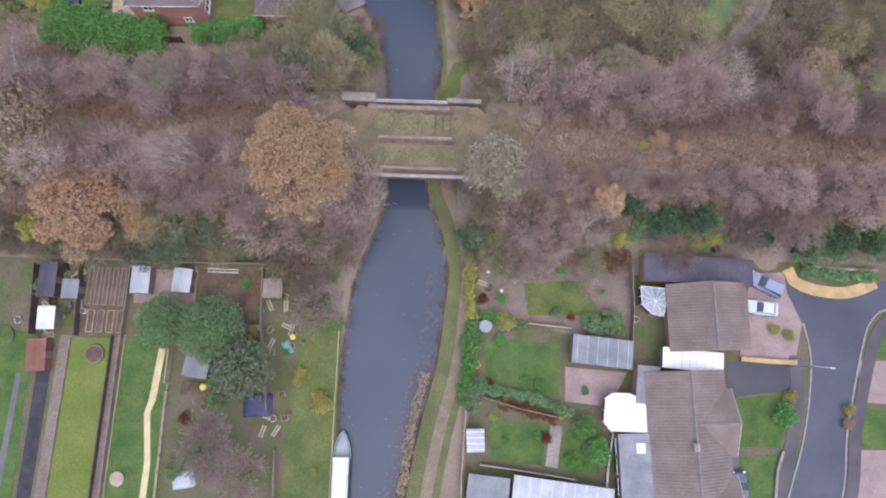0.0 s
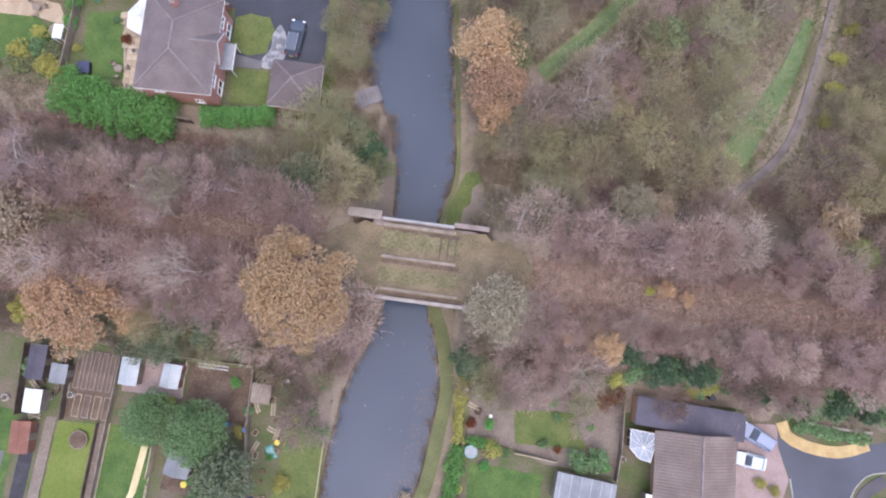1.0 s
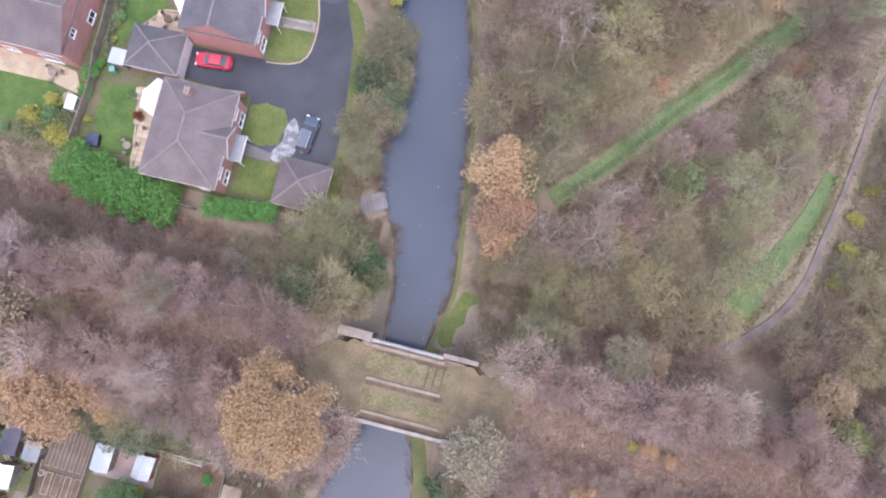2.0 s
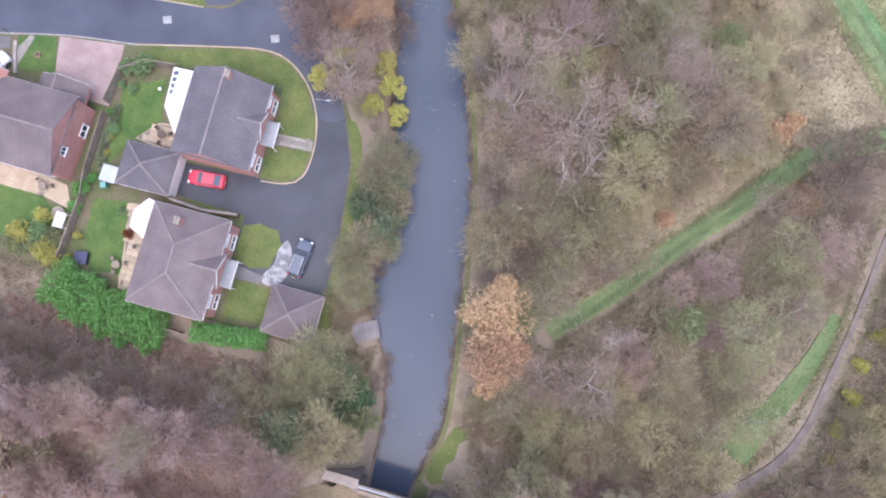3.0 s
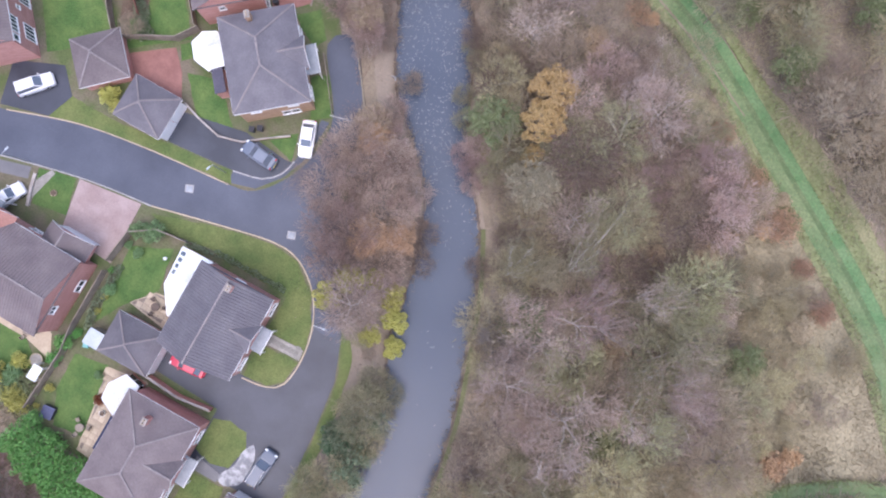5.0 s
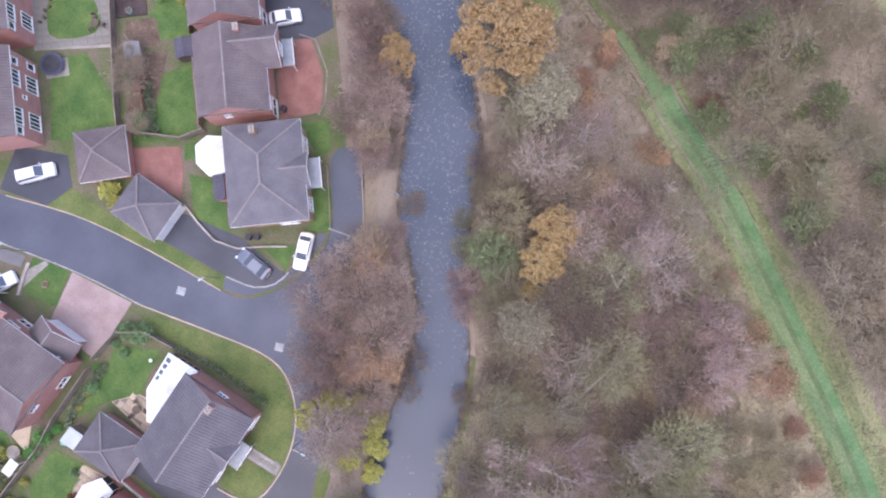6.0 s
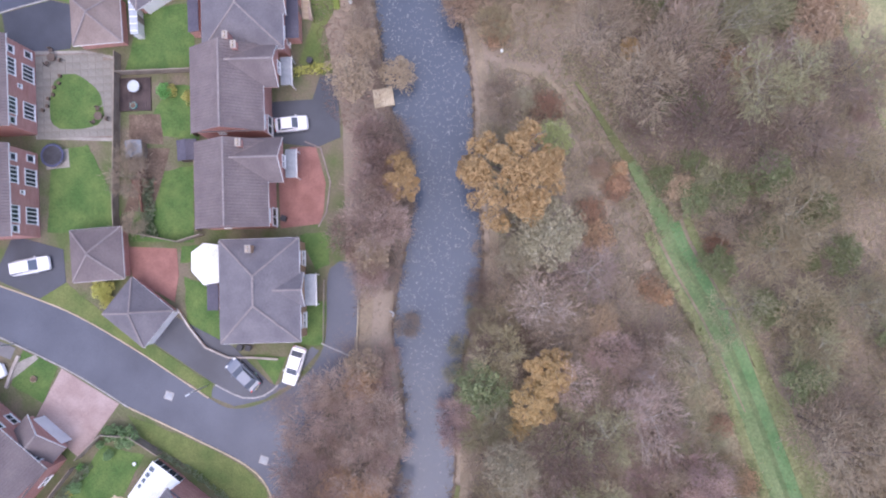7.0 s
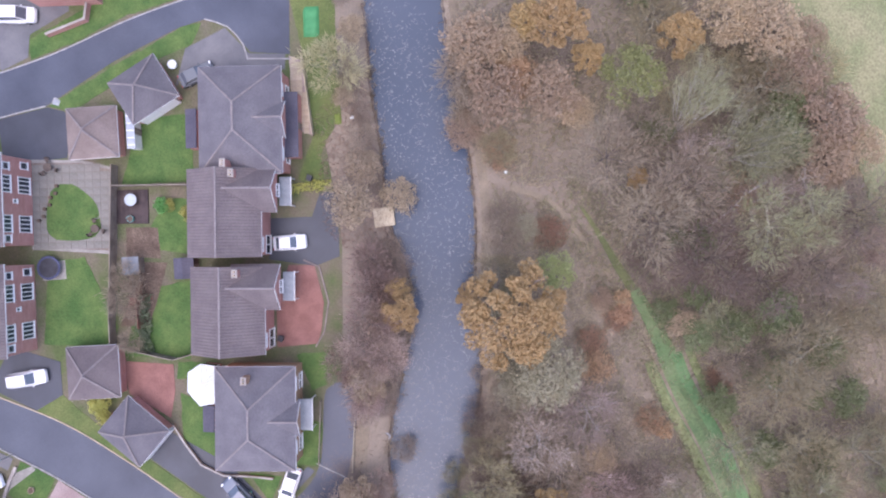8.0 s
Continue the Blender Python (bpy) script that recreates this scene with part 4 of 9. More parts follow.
def pitched(parent, hw, hl, eave, ridge, rl, tile, x=0.0, y=0.0, over=0.35, verge=None):
    """A hipped (rl shorter than the house) or gabled roof with its ridge along y."""
    a, b = hw + over, hl + over
    drop = eave - 0.12
    if rl >= 2 * hl:
        b = rl / 2
    c = {k: Vector((x + sx * a, y + sy * b, drop)) for k, sx, sy in (("sw", -1, -1), ("se", 1, -1), ("ne", 1, 1), ("nw", -1, 1))}
    s, n = Vector((x, y - rl / 2, ridge)), Vector((x, y + rl / 2, ridge))
    bm, known = bmesh.new(), {}
    courses(bm, c["se"], c["ne"], s, n, known=known), courses(bm, c["nw"], c["sw"], n, s, known=known)
    gabled = rl >= 2 * hl
    if not gabled:
        courses(bm, c["sw"], c["se"], s, s, known=known), courses(bm, c["ne"], c["nw"], n, n, known=known)
    bm.faces.new([known[tuple(round(q, 3) for q in c[k])] for k in ("nw", "ne", "se", "sw")])
    roof = part("roof", bm, tile, parent)
    if gabled:
        for e0, e1, r0, r1, side in ((c["se"], c["ne"], s, n, 1), (c["sw"], c["nw"], s, n, -1)):
            rolls, count = bmesh.new(), int(rl / 0.34)
            nrm = Vector((side * (ridge - drop), 0, a)).normalized()
            for k in range(count):
                t = (k + 0.5) / count
                p, q = e0.lerp(e1, t) + nrm * 0.03, r0.lerp(r1, t) + nrm * 0.03
                w, lift = Vector((0, 0.075, 0)), nrm * 0.05
                v = [rolls.verts.new(z) for z in (p - w, p + w, p + lift, q - w, q + w, q + lift)]
                rolls.faces.new((v[0], v[2], v[5], v[3])), rolls.faces.new((v[2], v[1], v[4], v[5])), rolls.faces.new((v[0], v[1], v[2]))
            tagged(part("ribbing", rolls, tile, roof), kind="stuff")
    up = Vector((0, 0, 0.05))
    if rl > 0.3:
        cap(roof, s + up, n + up)
    if not gabled:
        for k, e in (("sw", s), ("se", s), ("ne", n), ("nw", n)):
            cap(roof, c[k].lerp(e, 0.02) + up, e + up, 0.10)
    for x0, x1, y0, y1 in ((-a - 0.05, -a + 0.06, -b, b), (a - 0.06, a + 0.05, -b, b)) + (() if gabled else ((-a + 0.06, a - 0.06, -b - 0.05, -b + 0.06), (-a + 0.06, a - 0.06, b - 0.06, b + 0.05))):
        part("gutter", one_box(x + x0, x + x1, y + y0, y + y1, drop - 0.14, drop - 0.02, 0.015), verge or WHITE, roof, "white eaves gutter" if not verge else "")
    return roof


def house(label, cx, cy, rz, w, l, eave, ridge, rl, walls, tile, windows=(), chimney=None, name="house", group="", verge=None, y_off=0):
    root = thing(name, label, "house" if name == "house" else name.replace("_", " "), cx, cy, 0, rz, group)
    hw, hl = w / 2, l / 2
    bm = one_box(-hw, hw, -hl, hl, -0.3, eave - 0.1)
    if rl >= l:
        for sy in (-1, 1):
            y0, y1 = sorted((sy * hl, sy * (hl - 0.25)))
            vs = [[bm.verts.new(p) for p in ((-hw, y, eave - 0.1), (hw, y, eave - 0.1), (0, y, ridge - 0.12))] for y in (y0, y1)]
            bm.faces.new(vs[0]), bm.faces.new(vs[1][::-1])
            for k in range(3):
                bm.faces.new((vs[0][(k + 1) % 3], vs[0][k], vs[1][k], vs[1][(k + 1) % 3]))
    part("wall", bm, walls, root)
    pitched(root, hw, hl, eave, ridge, rl, tile, verge=verge)
    for win in windows:
        window(root, *win, hw, hl) if len(win) == 5 else window(root, *win[:5], hw, hl, win[5])
    if chimney:
        x, y, top = chimney
        ch = part("chimney", one_box(x - 0.28, x + 0.28, y - 0.4, y + 0.4, eave - 0.5, top, 0.03), walls, root)
        part("cap", one_box(x - 0.33, x + 0.33, y - 0.45, y + 0.45, top, top + 0.08, 0.02), STONE, ch)
        for dy in (-0.2, 0.2):
            part("pot", one_tube((x, y + dy, top + 0.05), (x, y + dy, top + 0.4), 0.11, 0.09, 8), PAVING_BUFF, ch)
    return root


def wing(root, x0, x1, y, hw, eave, ridge, walls, tile, win=None):
    """A gabled wing with its ridge along x, from inside the main roof out to x1, the gable end."""
    bm = one_box(min(x0, x1), max(x0, x1), y - hw, y + hw, 0.0 if win else eave - 1.2, eave - 0.1)
    vs = [[bm.verts.new(p) for p in ((x, y - hw, eave - 0.1), (x, y + hw, eave - 0.1), (x, y, ridge - 0.12))] for x in (x1 - 0.2 * (1 if x1 > x0 else -1), x1)]
    bm.faces.new(vs[0]), bm.faces.new(vs[1][::-1])
    for k in range(3):
        bm.faces.new((vs[0][(k + 1) % 3], vs[0][k], vs[1][k], vs[1][(k + 1) % 3]))
    part("wing_wall", bm, walls, root)
    e = x1 + (0.2 if x1 > x0 else -0.2)
    a, o = eave - 0.12, hw + 0.25
    bm = bmesh.new()
    if x1 > x0:
        courses(bm, (x0, y - o, a), (e, y - o, a), (x0, y, ridge), (e, y, ridge)), courses(bm, (e, y + o, a), (x0, y + o, a), (e, y, ridge), (x0, y, ridge))
    else:
        courses(bm, (e, y - o, a), (x0, y - o, a), (e, y, ridge), (x0, y, ridge)), courses(bm, (x0, y + o, a), (e, y + o, a), (x0, y, ridge), (e, y, ridge))
    roof = part("wing_roof", bm, tile, root)
    cap(roof, (x0, y, ridge + 0.05), (e, y, ridge + 0.05), 0.1)
    for sy in (-1, 1):
        b = bmesh.new()
        v = [b.verts.new(p) for p in ((e, y + sy * o, a), (e, y, ridge), (e, y, ridge - 0.22), (e, y + sy * o, a - 0.22))]
        w2 = [b.verts.new(q.co + Vector((0.04 if x1 > x0 else -0.04, 0, 0))) for q in v]
        b.faces.new(v), b.faces.new(w2[::-1])
        for k in range(4):
            b.faces.new((v[(k + 1) % 4], v[k], w2[k], w2[(k + 1) % 4]))
        part("bargeboard", b, WHITE, roof)


def porch(root, x0, x1, y0, y1, z, roof_mat):
    pr = part("porch", one_box(x0 - 0.1, x1, y0, y1, z - 0.12, z, 0.03), roof_mat, root, "flat canopy over the front door")
    part("fascia", one_box(x1 + 0.003, x1 + 0.08, y0 - 0.06, y1 + 0.06, z - 0.2, z + 0.02, 0.01), WHITE, pr)
    for y in (y0 + 0.08, y1 - 0.08):
        part("post", one_box(x1 - 0.14, x1 - 0.04, y - 0.05, y + 0.05, 0.0, z - 0.12), WHITE, pr)
        part("fascia", one_box(x0, x1, y - 0.05, y + 0.05, z - 0.22, z - 0.124), WHITE, pr)


def conservatory(label, pts, eave, peak, roof_mat, apex=None, bars=True, group="conservatories"):
    """A white-framed glazed extension with the outline pts in the plan."""
    cx, cy = (sum(p[k] for p in pts) / len(pts) for k in (0, 1))
    root = thing("conservatory", label, "conservatory", cx, cy, 0, 0, group)
    loc = [(x - cx, y - cy) for x, y in pts]
    if sum(p[0] * q[1] - q[0] * p[1] for p, q in zip(loc, loc[1:] + loc[:1])) < 0:
        loc = loc[::-1]
    part("base_wall", prism(bmesh.new(), loc, -0.1, 0.6), BRICK, root)
    for a, b in zip(loc, loc[1:] + loc[:1]):
        a, b = Vector((*a, 0)), Vector((*b, 0))
        n = max(1, int((b - a).length / 0.9))
        pane = bmesh.new()
        for k in range(n):
            p = a.lerp(b, k / n)
            part("mullion", one_tube(p + Vector((0, 0, 0.6)), p + Vector((0, 0, eave)), 0.05, 0.05, 4), WHITE, root)
        v = [pane.verts.new(q) for q in (a + Vector((0, 0, 0.6)), b + Vector((0, 0, 0.6)), b + Vector((0, 0, eave)), a + Vector((0, 0, eave)))]
        pane.faces.new(v)
        part("glazing", pane, GLASS, root)
    top = Vector((*(apex or (0, 0)), peak)) if not apex else Vector((apex[0] - cx, apex[1] - cy, peak))
    bm, peak_v = bmesh.new(), None
    peak_v = bm.verts.new(top)
    rim_v = [bm.verts.new((p[0] * 1.04, p[1] * 1.04, eave)) for p in loc]
    for i, (a, b) in enumerate(zip(loc, loc[1:] + loc[:1])):
        a, b = Vector((a[0] * 1.04, a[1] * 1.04, eave)), Vector((b[0] * 1.04, b[1] * 1.04, eave))
        bm.faces.new((rim_v[i], rim_v[(i + 1) % len(loc)], peak_v))
        if bars:
            for k in range(max(1, int((b - a).length / 0.8))):
                p = a.lerp(b, k / max(1, int((b - a).length / 0.8)))
                part("glazing_bar", one_tube(p + Vector((0, 0, 0.03)), top + Vector((0, 0, 0.03)), 0.03, 0.03, 4), WHITE, root)
        part("eaves_beam", one_tube(a, b, 0.06, 0.06, 4), WHITE, root)
    part("roof", bm, roof_mat, root, "white glazed roof")
    return root


def lean_to(name, label, x, y, rz, w, l, z_hi, z_lo, roof_mat, wall_mat, ribs=0, rib_mat=None, category="", group=""):
    """A flat or gently sloping roofed building; the roof falls towards local +x."""
    root = thing(name, label, category or name.replace("_", " "), x, y, 0, rz, group)
    hw, hl = w / 2, l / 2
    part("wall", one_box(-hw + 0.1, hw - 0.1, -hl + 0.1, hl - 0.1, -0.1, z_lo - 0.06), wall_mat, root)
    tilt = math.degrees(math.atan2(z_hi - z_lo, w))
    m = pose(0, 0, (z_hi + z_lo) / 2, 0, tilt, 0)
    roof = part("roof", one_box(-hw, hw, -hl, hl, -0.06, 0.06, 0.02, m=m), roof_mat, root)
    for k in range(ribs):
        y0 = -hl + l * (k + 0.5) / ribs
        part("rib", one_box(-hw, hw, y0 - 0.03, y0 + 0.03, 0.055, 0.10, 0.0, m=m), rib_mat or roof_mat, roof)
    part("door", one_box(hw - 0.09, hw - 0.05, -0.4, 0.4, 0, min(1.9, z_lo - 0.1)), TIMBER, root)
    return root


two_floor_e = [("e", -3.6, 3.9, 1.5, 1.1), ("e", 3.6, 3.9, 1.5, 1.1), ("e", -3.6, 1.3, 1.8, 1.3), ("e", 3.6, 1.3, 1.8, 1.3)]
h = house("brick detached house with a hipped grey-brown tiled roof", -34.6, 47.6, 1.5, 8.3, 10.9, 5.1, 7.5, 3.2, BRICK, TILE_GREY,
          two_floor_e + [("s", -2, 3.9, 1.2, 1.0), ("s", 2, 1.2, 1.0, 1.0)], (-0.6, 4.2, 7.3), group="detached houses")
wing(h, 1.0, 4.75, 0.0, 1.7, 4.9, 6.6, BRICK, TILE_GREY)
porch(h, 4.2, 5.7, -1.7, 1.6, 2.5, LEAD)
conservatory("white conservatory with a pale glazed hipped roof", [(-39.3, 53.0), (-41.2, 53.4), (-42.4, 51.6), (-42.2, 49.8), (-40.2, 48.9), (-39.3, 49)], 2.3, 2.9, OFFWHITE)
lean_to("lean_to", "narrow dark lean-to roof against a brick house", -39.6, 46.6, 181.5, 1.3, 4.2, 2.7, 2.3, SOLAR, BRICK)

h = house("brick house with a gabled slate-grey roof and white bargeboards", -35.0, 64.5, 1.8, 8.6, 9.9, 5.1, 8.1, 10.3, BRICK, TILE_SLATE,
          two_floor_e + [("n", 0, 3.9, 1.2, 1.0)], (0.5, 4.3, 8.6), group="detached houses")
wing(h, 1.2, 4.75, 0.2, 1.5, 5.0, 6.5, BRICK, TILE_SLATE)
porch(h, 4.3, 5.8, -1.4, 1.6, 2.5, LEAD)
lean = conservatory("long white lean-to conservatory with glazing bars", [(-39.5, 69.4), (-43.3, 69.2), (-42.9, 64.6), (-40.8, 61.8), (-39.4, 62.2)], 2.3, 3.0, OFFWHITE, apex=(-40.2, 66))
for k in range(4):
    part("pane", one_box(-0.30 + 0.05 * k, 0.30 - 0.05 * k, -0.24, 0.24, -0.02, 0.03, 0.0, m=pose(-42.85 + 0.04 * k - lean.location.x, 68.7 - k * 0.78 - lean.location.y, 2.49, 0, -13, 0 if k % 2 else 8)), GLASS_DIM, lean, "dark glass pane in a white roof")

h = house("brick detached house with a hipped slate-grey tiled roof", -45.8, 92.7, 41, 8.3, 10.9, 5.1, 7.7, 3.2, BRICK_BUFF, TILE_SLATE,
          two_floor_e + [("s", -2.2, 3.9, 1.2, 1.0), ("s", 1.5, 1.3, 2.2, 1.3), ("s", 2.2, 3.9, 1.2, 1.0)], (-0.6, 4.6, 7.2), group="detached houses")
wing(h, 1.0, 4.75, 0.0, 1.7, 4.9, 6.5, BRICK_BUFF, TILE_SLATE)
porch(h, 4.2, 5.8, -1.9, 1.7, 2.5, LEAD)
conservatory("white octagonal conservatory against a brick house", [(-52.0, 92.4), (-53.4, 93.1), (-54.8, 92.2), (-55.2, 90.6), (-53.9, 89.0), (-51.8, 88.7), (-50.4, 90.4)], 2.3, 2.9, OFFWHITE)
lean_to("lean_to", "dark flat-roofed bay beside a conservatory", -50.0, 88.2, 221, 1.4, 3.0, 2.6, 2.4, FELT_BLUE, BRICK)

terrace_win = [("e", -3.5, 3.9, 1.6, 1.1), ("e", -3.5, 1.2, 2.2, 1.9), ("s", -1, 3.9, 0.8, 0.9)]
for cx, cy, lab, mt in ((-55.9, 99.84, "brick semi-detached house with a grey tiled roof and a front gable", TILE_GREY), (-63.25, 107.8, "brick semi-detached house, stepped forward, with a chimney", TILE_GREY)):
    h = house(lab, cx, cy, 41.0, 7.6, 9.4, 5.1, 7.8, 9.8, BRICK, mt, terrace_win, (1.6, 4.2, 7.6), group="row of semi-detached houses")
    wing(h, 0.3, 5.6, 2.6, 2.3, 4.9, 7.4, BRICK, mt)
    porch(h, 5.6, 6.8, 0.9, 4.2, 2.5, LEAD)
    window(h, "e", 2.6, 3.8, 1.5, 1.1, 5.6, 4.7)

h = house("brick detached house with a hipped grey roof and a chimney", -68.6, 116.8, 41.5, 8.6, 11.2, 5.1, 7.7, 3.0, BRICK, TILE_SLATE,
          two_floor_e + [("n", 0, 3.9, 1.2, 1.0)], (-1.2, -5.0, 7.6), group="detached houses")
wing(h, 1.4, 4.75, 0.0, 1.8, 4.9, 6.6, BRICK, TILE_SLATE)
lean_to("lean_to", "long purple-grey felt roofed porch along a house front", -64.7, 120.0, 41.5, 1.6, 7.5, 2.5, 2.3, FELT_BLUE, BRICK)
lean_to("lean_to", "dark felt-roofed side extension", -73.2, 112.2, 221.5, 1.4, 4.5, 2.6, 2.3, FELT_BLUE, BRICK)

west_win = [("e", u, z, w, hh, 4) for u, w in ((-2.6, 2.0), (1.9, 2.0)) for z, hh in ((4.9, 1.5), (1.7, 2.2))] + [("e", -4.3, 4.9, 0.9, 1.1, 1), ("e", 3.9, 4.9, 0.9, 1.1, 1), ("e", 0, 3.4, 0.5, 0.7, 1), ("e", 4.2, 1.6, 0.9, 1.4, 1)]
for cx, cy in ((-86.3, 89.8), (-78.0, 80.6)):
    house("tall red-brick house with rows of white windows", cx, cy, 42.5, 9.0, 10.1, 6.3, 9.2, 10.5, BRICK, TILE_GREY, west_win, group="brick houses with white windows")

h = house("long brick house with a grey-brown gabled roof", -61.0, 57.5, 90, 9.0, 18.4, 5.0, 7.5, 18.9, BRICK, TILE_GREY,
          [("e", u, z, w, hh) for u, w in ((-7.4, 1.2), (-1.5, 1.6), (3.5, 1.6), (7.4, 1.2)) for z, hh in ((4.0, 1.1), (1.3, 1.2))] + [("s", -1.6, 3.9, 1.1, 1.0), ("s", 1.6, 1.3, 1.6, 1.2), ("w", 6.0, 1.2, 2.4, 1.9, 3), ("w", 1.0, 1.2, 1.8, 1.2)],
          (0.4, -2.4, 8.0), group="detached houses")
wing(h, 2.0, 6.6, -6.0, 2.7, 2.8, 4.7, BRICK, TILE_GREY)
part("garage_door", one_box(6.64, 6.7, -8.2, -3.8, 0.0, 2.3, 0.02), WHITE, h, "white garage door")
wing(h, 2.2, 5.3, 1.2, 1.6, 5.0, 6.6, BRICK, TILE_RED)
porch(h, 4.5, 5.8, 3.0, 5.4, 2.5, LEAD)

# garages with pyramid roofs
for cx, cy, rz, w, l, top, tile, door in ((-21.1, 45.3, 0.5, 6.0, 5.6, 4.9, TILE_GREY, "n"), (-42.5, 56.9, 2, 6.4, 5.2, 4.5, TILE_SLATE, "e"), (-63.7, 83.4, 44, 6.0, 6.0, 4.7, TILE_GREY, "w"),
                                         (-55.7, 81.3, 1, 6.2, 5.4, 4.7, TILE_SLATE, "e"), (-81.7, 104.4, 44, 5.8, 5.8, 4.7, TILE_BROWN, "w"), (-80.4, 112.0, -17, 5.6, 6.2, 4.7, TILE_SLATE, "e")):
    g = house("square brick double garage with a pyramid tiled roof", cx, cy, rz, w - 0.6, l - 0.6, 2.5, top, 0.12, BRICK, tile, name="garage", group="double garages")
    ang, off = {"e": (90, (w - 0.6) / 2), "w": (-90, (w - 0.6) / 2), "n": (180, (l - 0.6) / 2)}[door]
    for u in (-1.22, 1.22):
        part("garage_door", one_box(u - 1.19, u + 1.19, -off - 0.32, -off + 0.02, 0.0, 2.25, 0.02, m=pose(0, 0, 0, 0, 0, ang)), WHITE, g, "white up-and-over garage door")
lean_to("shed", "small pale blue-grey shed against a garage", -46.8, 55.0, 0, 1.9, 2.0, 2.1, 2.0, ZINC, TIMBER)
lean_to("greenhouse", "pale glazed lean-to behind a garage", -78.6, 107.4, 44, 0.9, 4.2, 2.2, 2.0, GLASS_PALE, WHITE, 5, WHITE)

# bungalows south of the embankment
bw = [("e", 2.5, 1.4, 1.8, 1.2), ("e", -2.0, 1.4, 1.8, 1.2)]
lean_to("flat_extension", "dark slate-felt flat-roofed bungalow extension", 29.2, 12.7, 88, 3.2, 12.4, 2.75, 2.6, FELT_BLUE, BRICK_BUFF)
house("bungalow with a weathered brown tiled roof", 30.2, 7.4, 3, 8.4, 7.2, 2.7, 4.9, 7.6, BRICK_BUFF, TILE_BROWN, bw, group="bungalows", name="bungalow", verge=TIMBER)
lean_to("car_port", "white corrugated car-port roof between two bungalows", 28.4, 2.5, 86, 2.3, 6.8, 2.5, 2.4, WHITE, TIMBER, 8, OFFWHITE)
b = house("bungalow with a weathered brown tiled roof and hipped wing", 27.8, -7.2, 3.5, 8.2, 16.6, 2.7, 5.0, 17.0, BRICK_BUFF, TILE_BROWN, bw, (-0.2, 0.5, 5.4), group="bungalows", name="bungalow", verge=TIMBER)
wing(b, 0.5, 4.9, 2.8, 3.4, 2.7, 4.6, BRICK_BUFF, TILE_BROWN)
wing(b, 0.5, 4.7, -6.0, 3.0, 2.7, 4.4, BRICK_BUFF, TILE_BROWN)
conservatory("pale glazed conservatory with a ribbed hipped roof", [(22.8, 10.6), (25.8, 10.4), (25.2, 7.4), (24, 7.6), (22.9, 8.6)], 2.3, 3.0, GLASS_PALE)
conservatory("large white hipped conservatory roof behind a bungalow", [(18.7, -2.0), (19.5, -1.5), (21.2, -1.5), (23.9, -2.6), (23.3, -5.5), (19.2, -5.4), (18.5, -4.6)], 2.4, 2.9, WHITE, bars=False)
lean_to("flat_extension", "blue-grey felt flat-roofed extension", 23.3, -0.4, -4, 2.5, 4.2, 2.55, 2.45, FELT, BRICK_BUFF)
lean_to("outbuilding", "long pale sheet-roofed outbuilding in a back garden", 18.3, 3.1, 85, 3.2, 6.8, 2.6, 2.3, FELT, TIMBER, 6, ZINC)
ext = lean_to("flat_extension", "long grey felt flat-roofed extension with a roof light", 21.9, -10.4, 3, 3.6, 9.4, 2.75, 2.6, FELT, BRICK_BUFF)
part("roof_light", one_box(0.1, 1.1, 2.6, 3.7, 2.66, 2.9, 0.05), WHITE, ext, "white roof light")
for k in range(4):
    part("window", one_box(-1.95, -1.82, -3.8 + k * 2.1, -2.2 + k * 2.1, 0.9, 2.2, 0.02), GLASS, ext)
    part("window_frame", one_box(-2.0, -1.955, -3.9 + k * 2.1, -2.1 + k * 2.1, 2.1, 2.3, 0.01), WHITE, ext)
lean_to("outbuilding", "long pale ribbed sheet roof in a back garden", 13.9, -13.2, 84, 4.2, 11.0, 2.6, 2.2, ZINC, TIMBER, 9, OFFWHITE)
lean_to("shed", "blue-grey felt roofed garden shed", 5.8, -12.6, 85, 3.6, 4.6, 2.2, 2.0, FELT, TIMBER)
lean_to("greenhouse", "small glazed greenhouse in a back garden", 4.3, -7.1, 3, 2.0, 2.5, 2.1, 2.0, GLASS_PALE, WHITE, 4, WHITE)
house("brick house at the edge of the estate", -97.6, 117.0, 42, 7.6, 9.0, 5.0, 7.4, 9.4, BRICK, TILE_GREY, [("e", 0, 3.9, 1.6, 1.1)], group="detached houses")

# ---- cars ----
def loft(bm, rings):
    vs = [[bm.verts.new(p) for p in ring] for ring in rings]
    n = len(vs[0])
    for a, b in zip(vs, vs[1:]):
        for k in range(n):
            bm.faces.new((a[k], a[(k + 1) % n], b[(k + 1) % n], b[k]))
    bm.faces.new(vs[0][::-1]), bm.faces.new(vs[-1])
    return bm


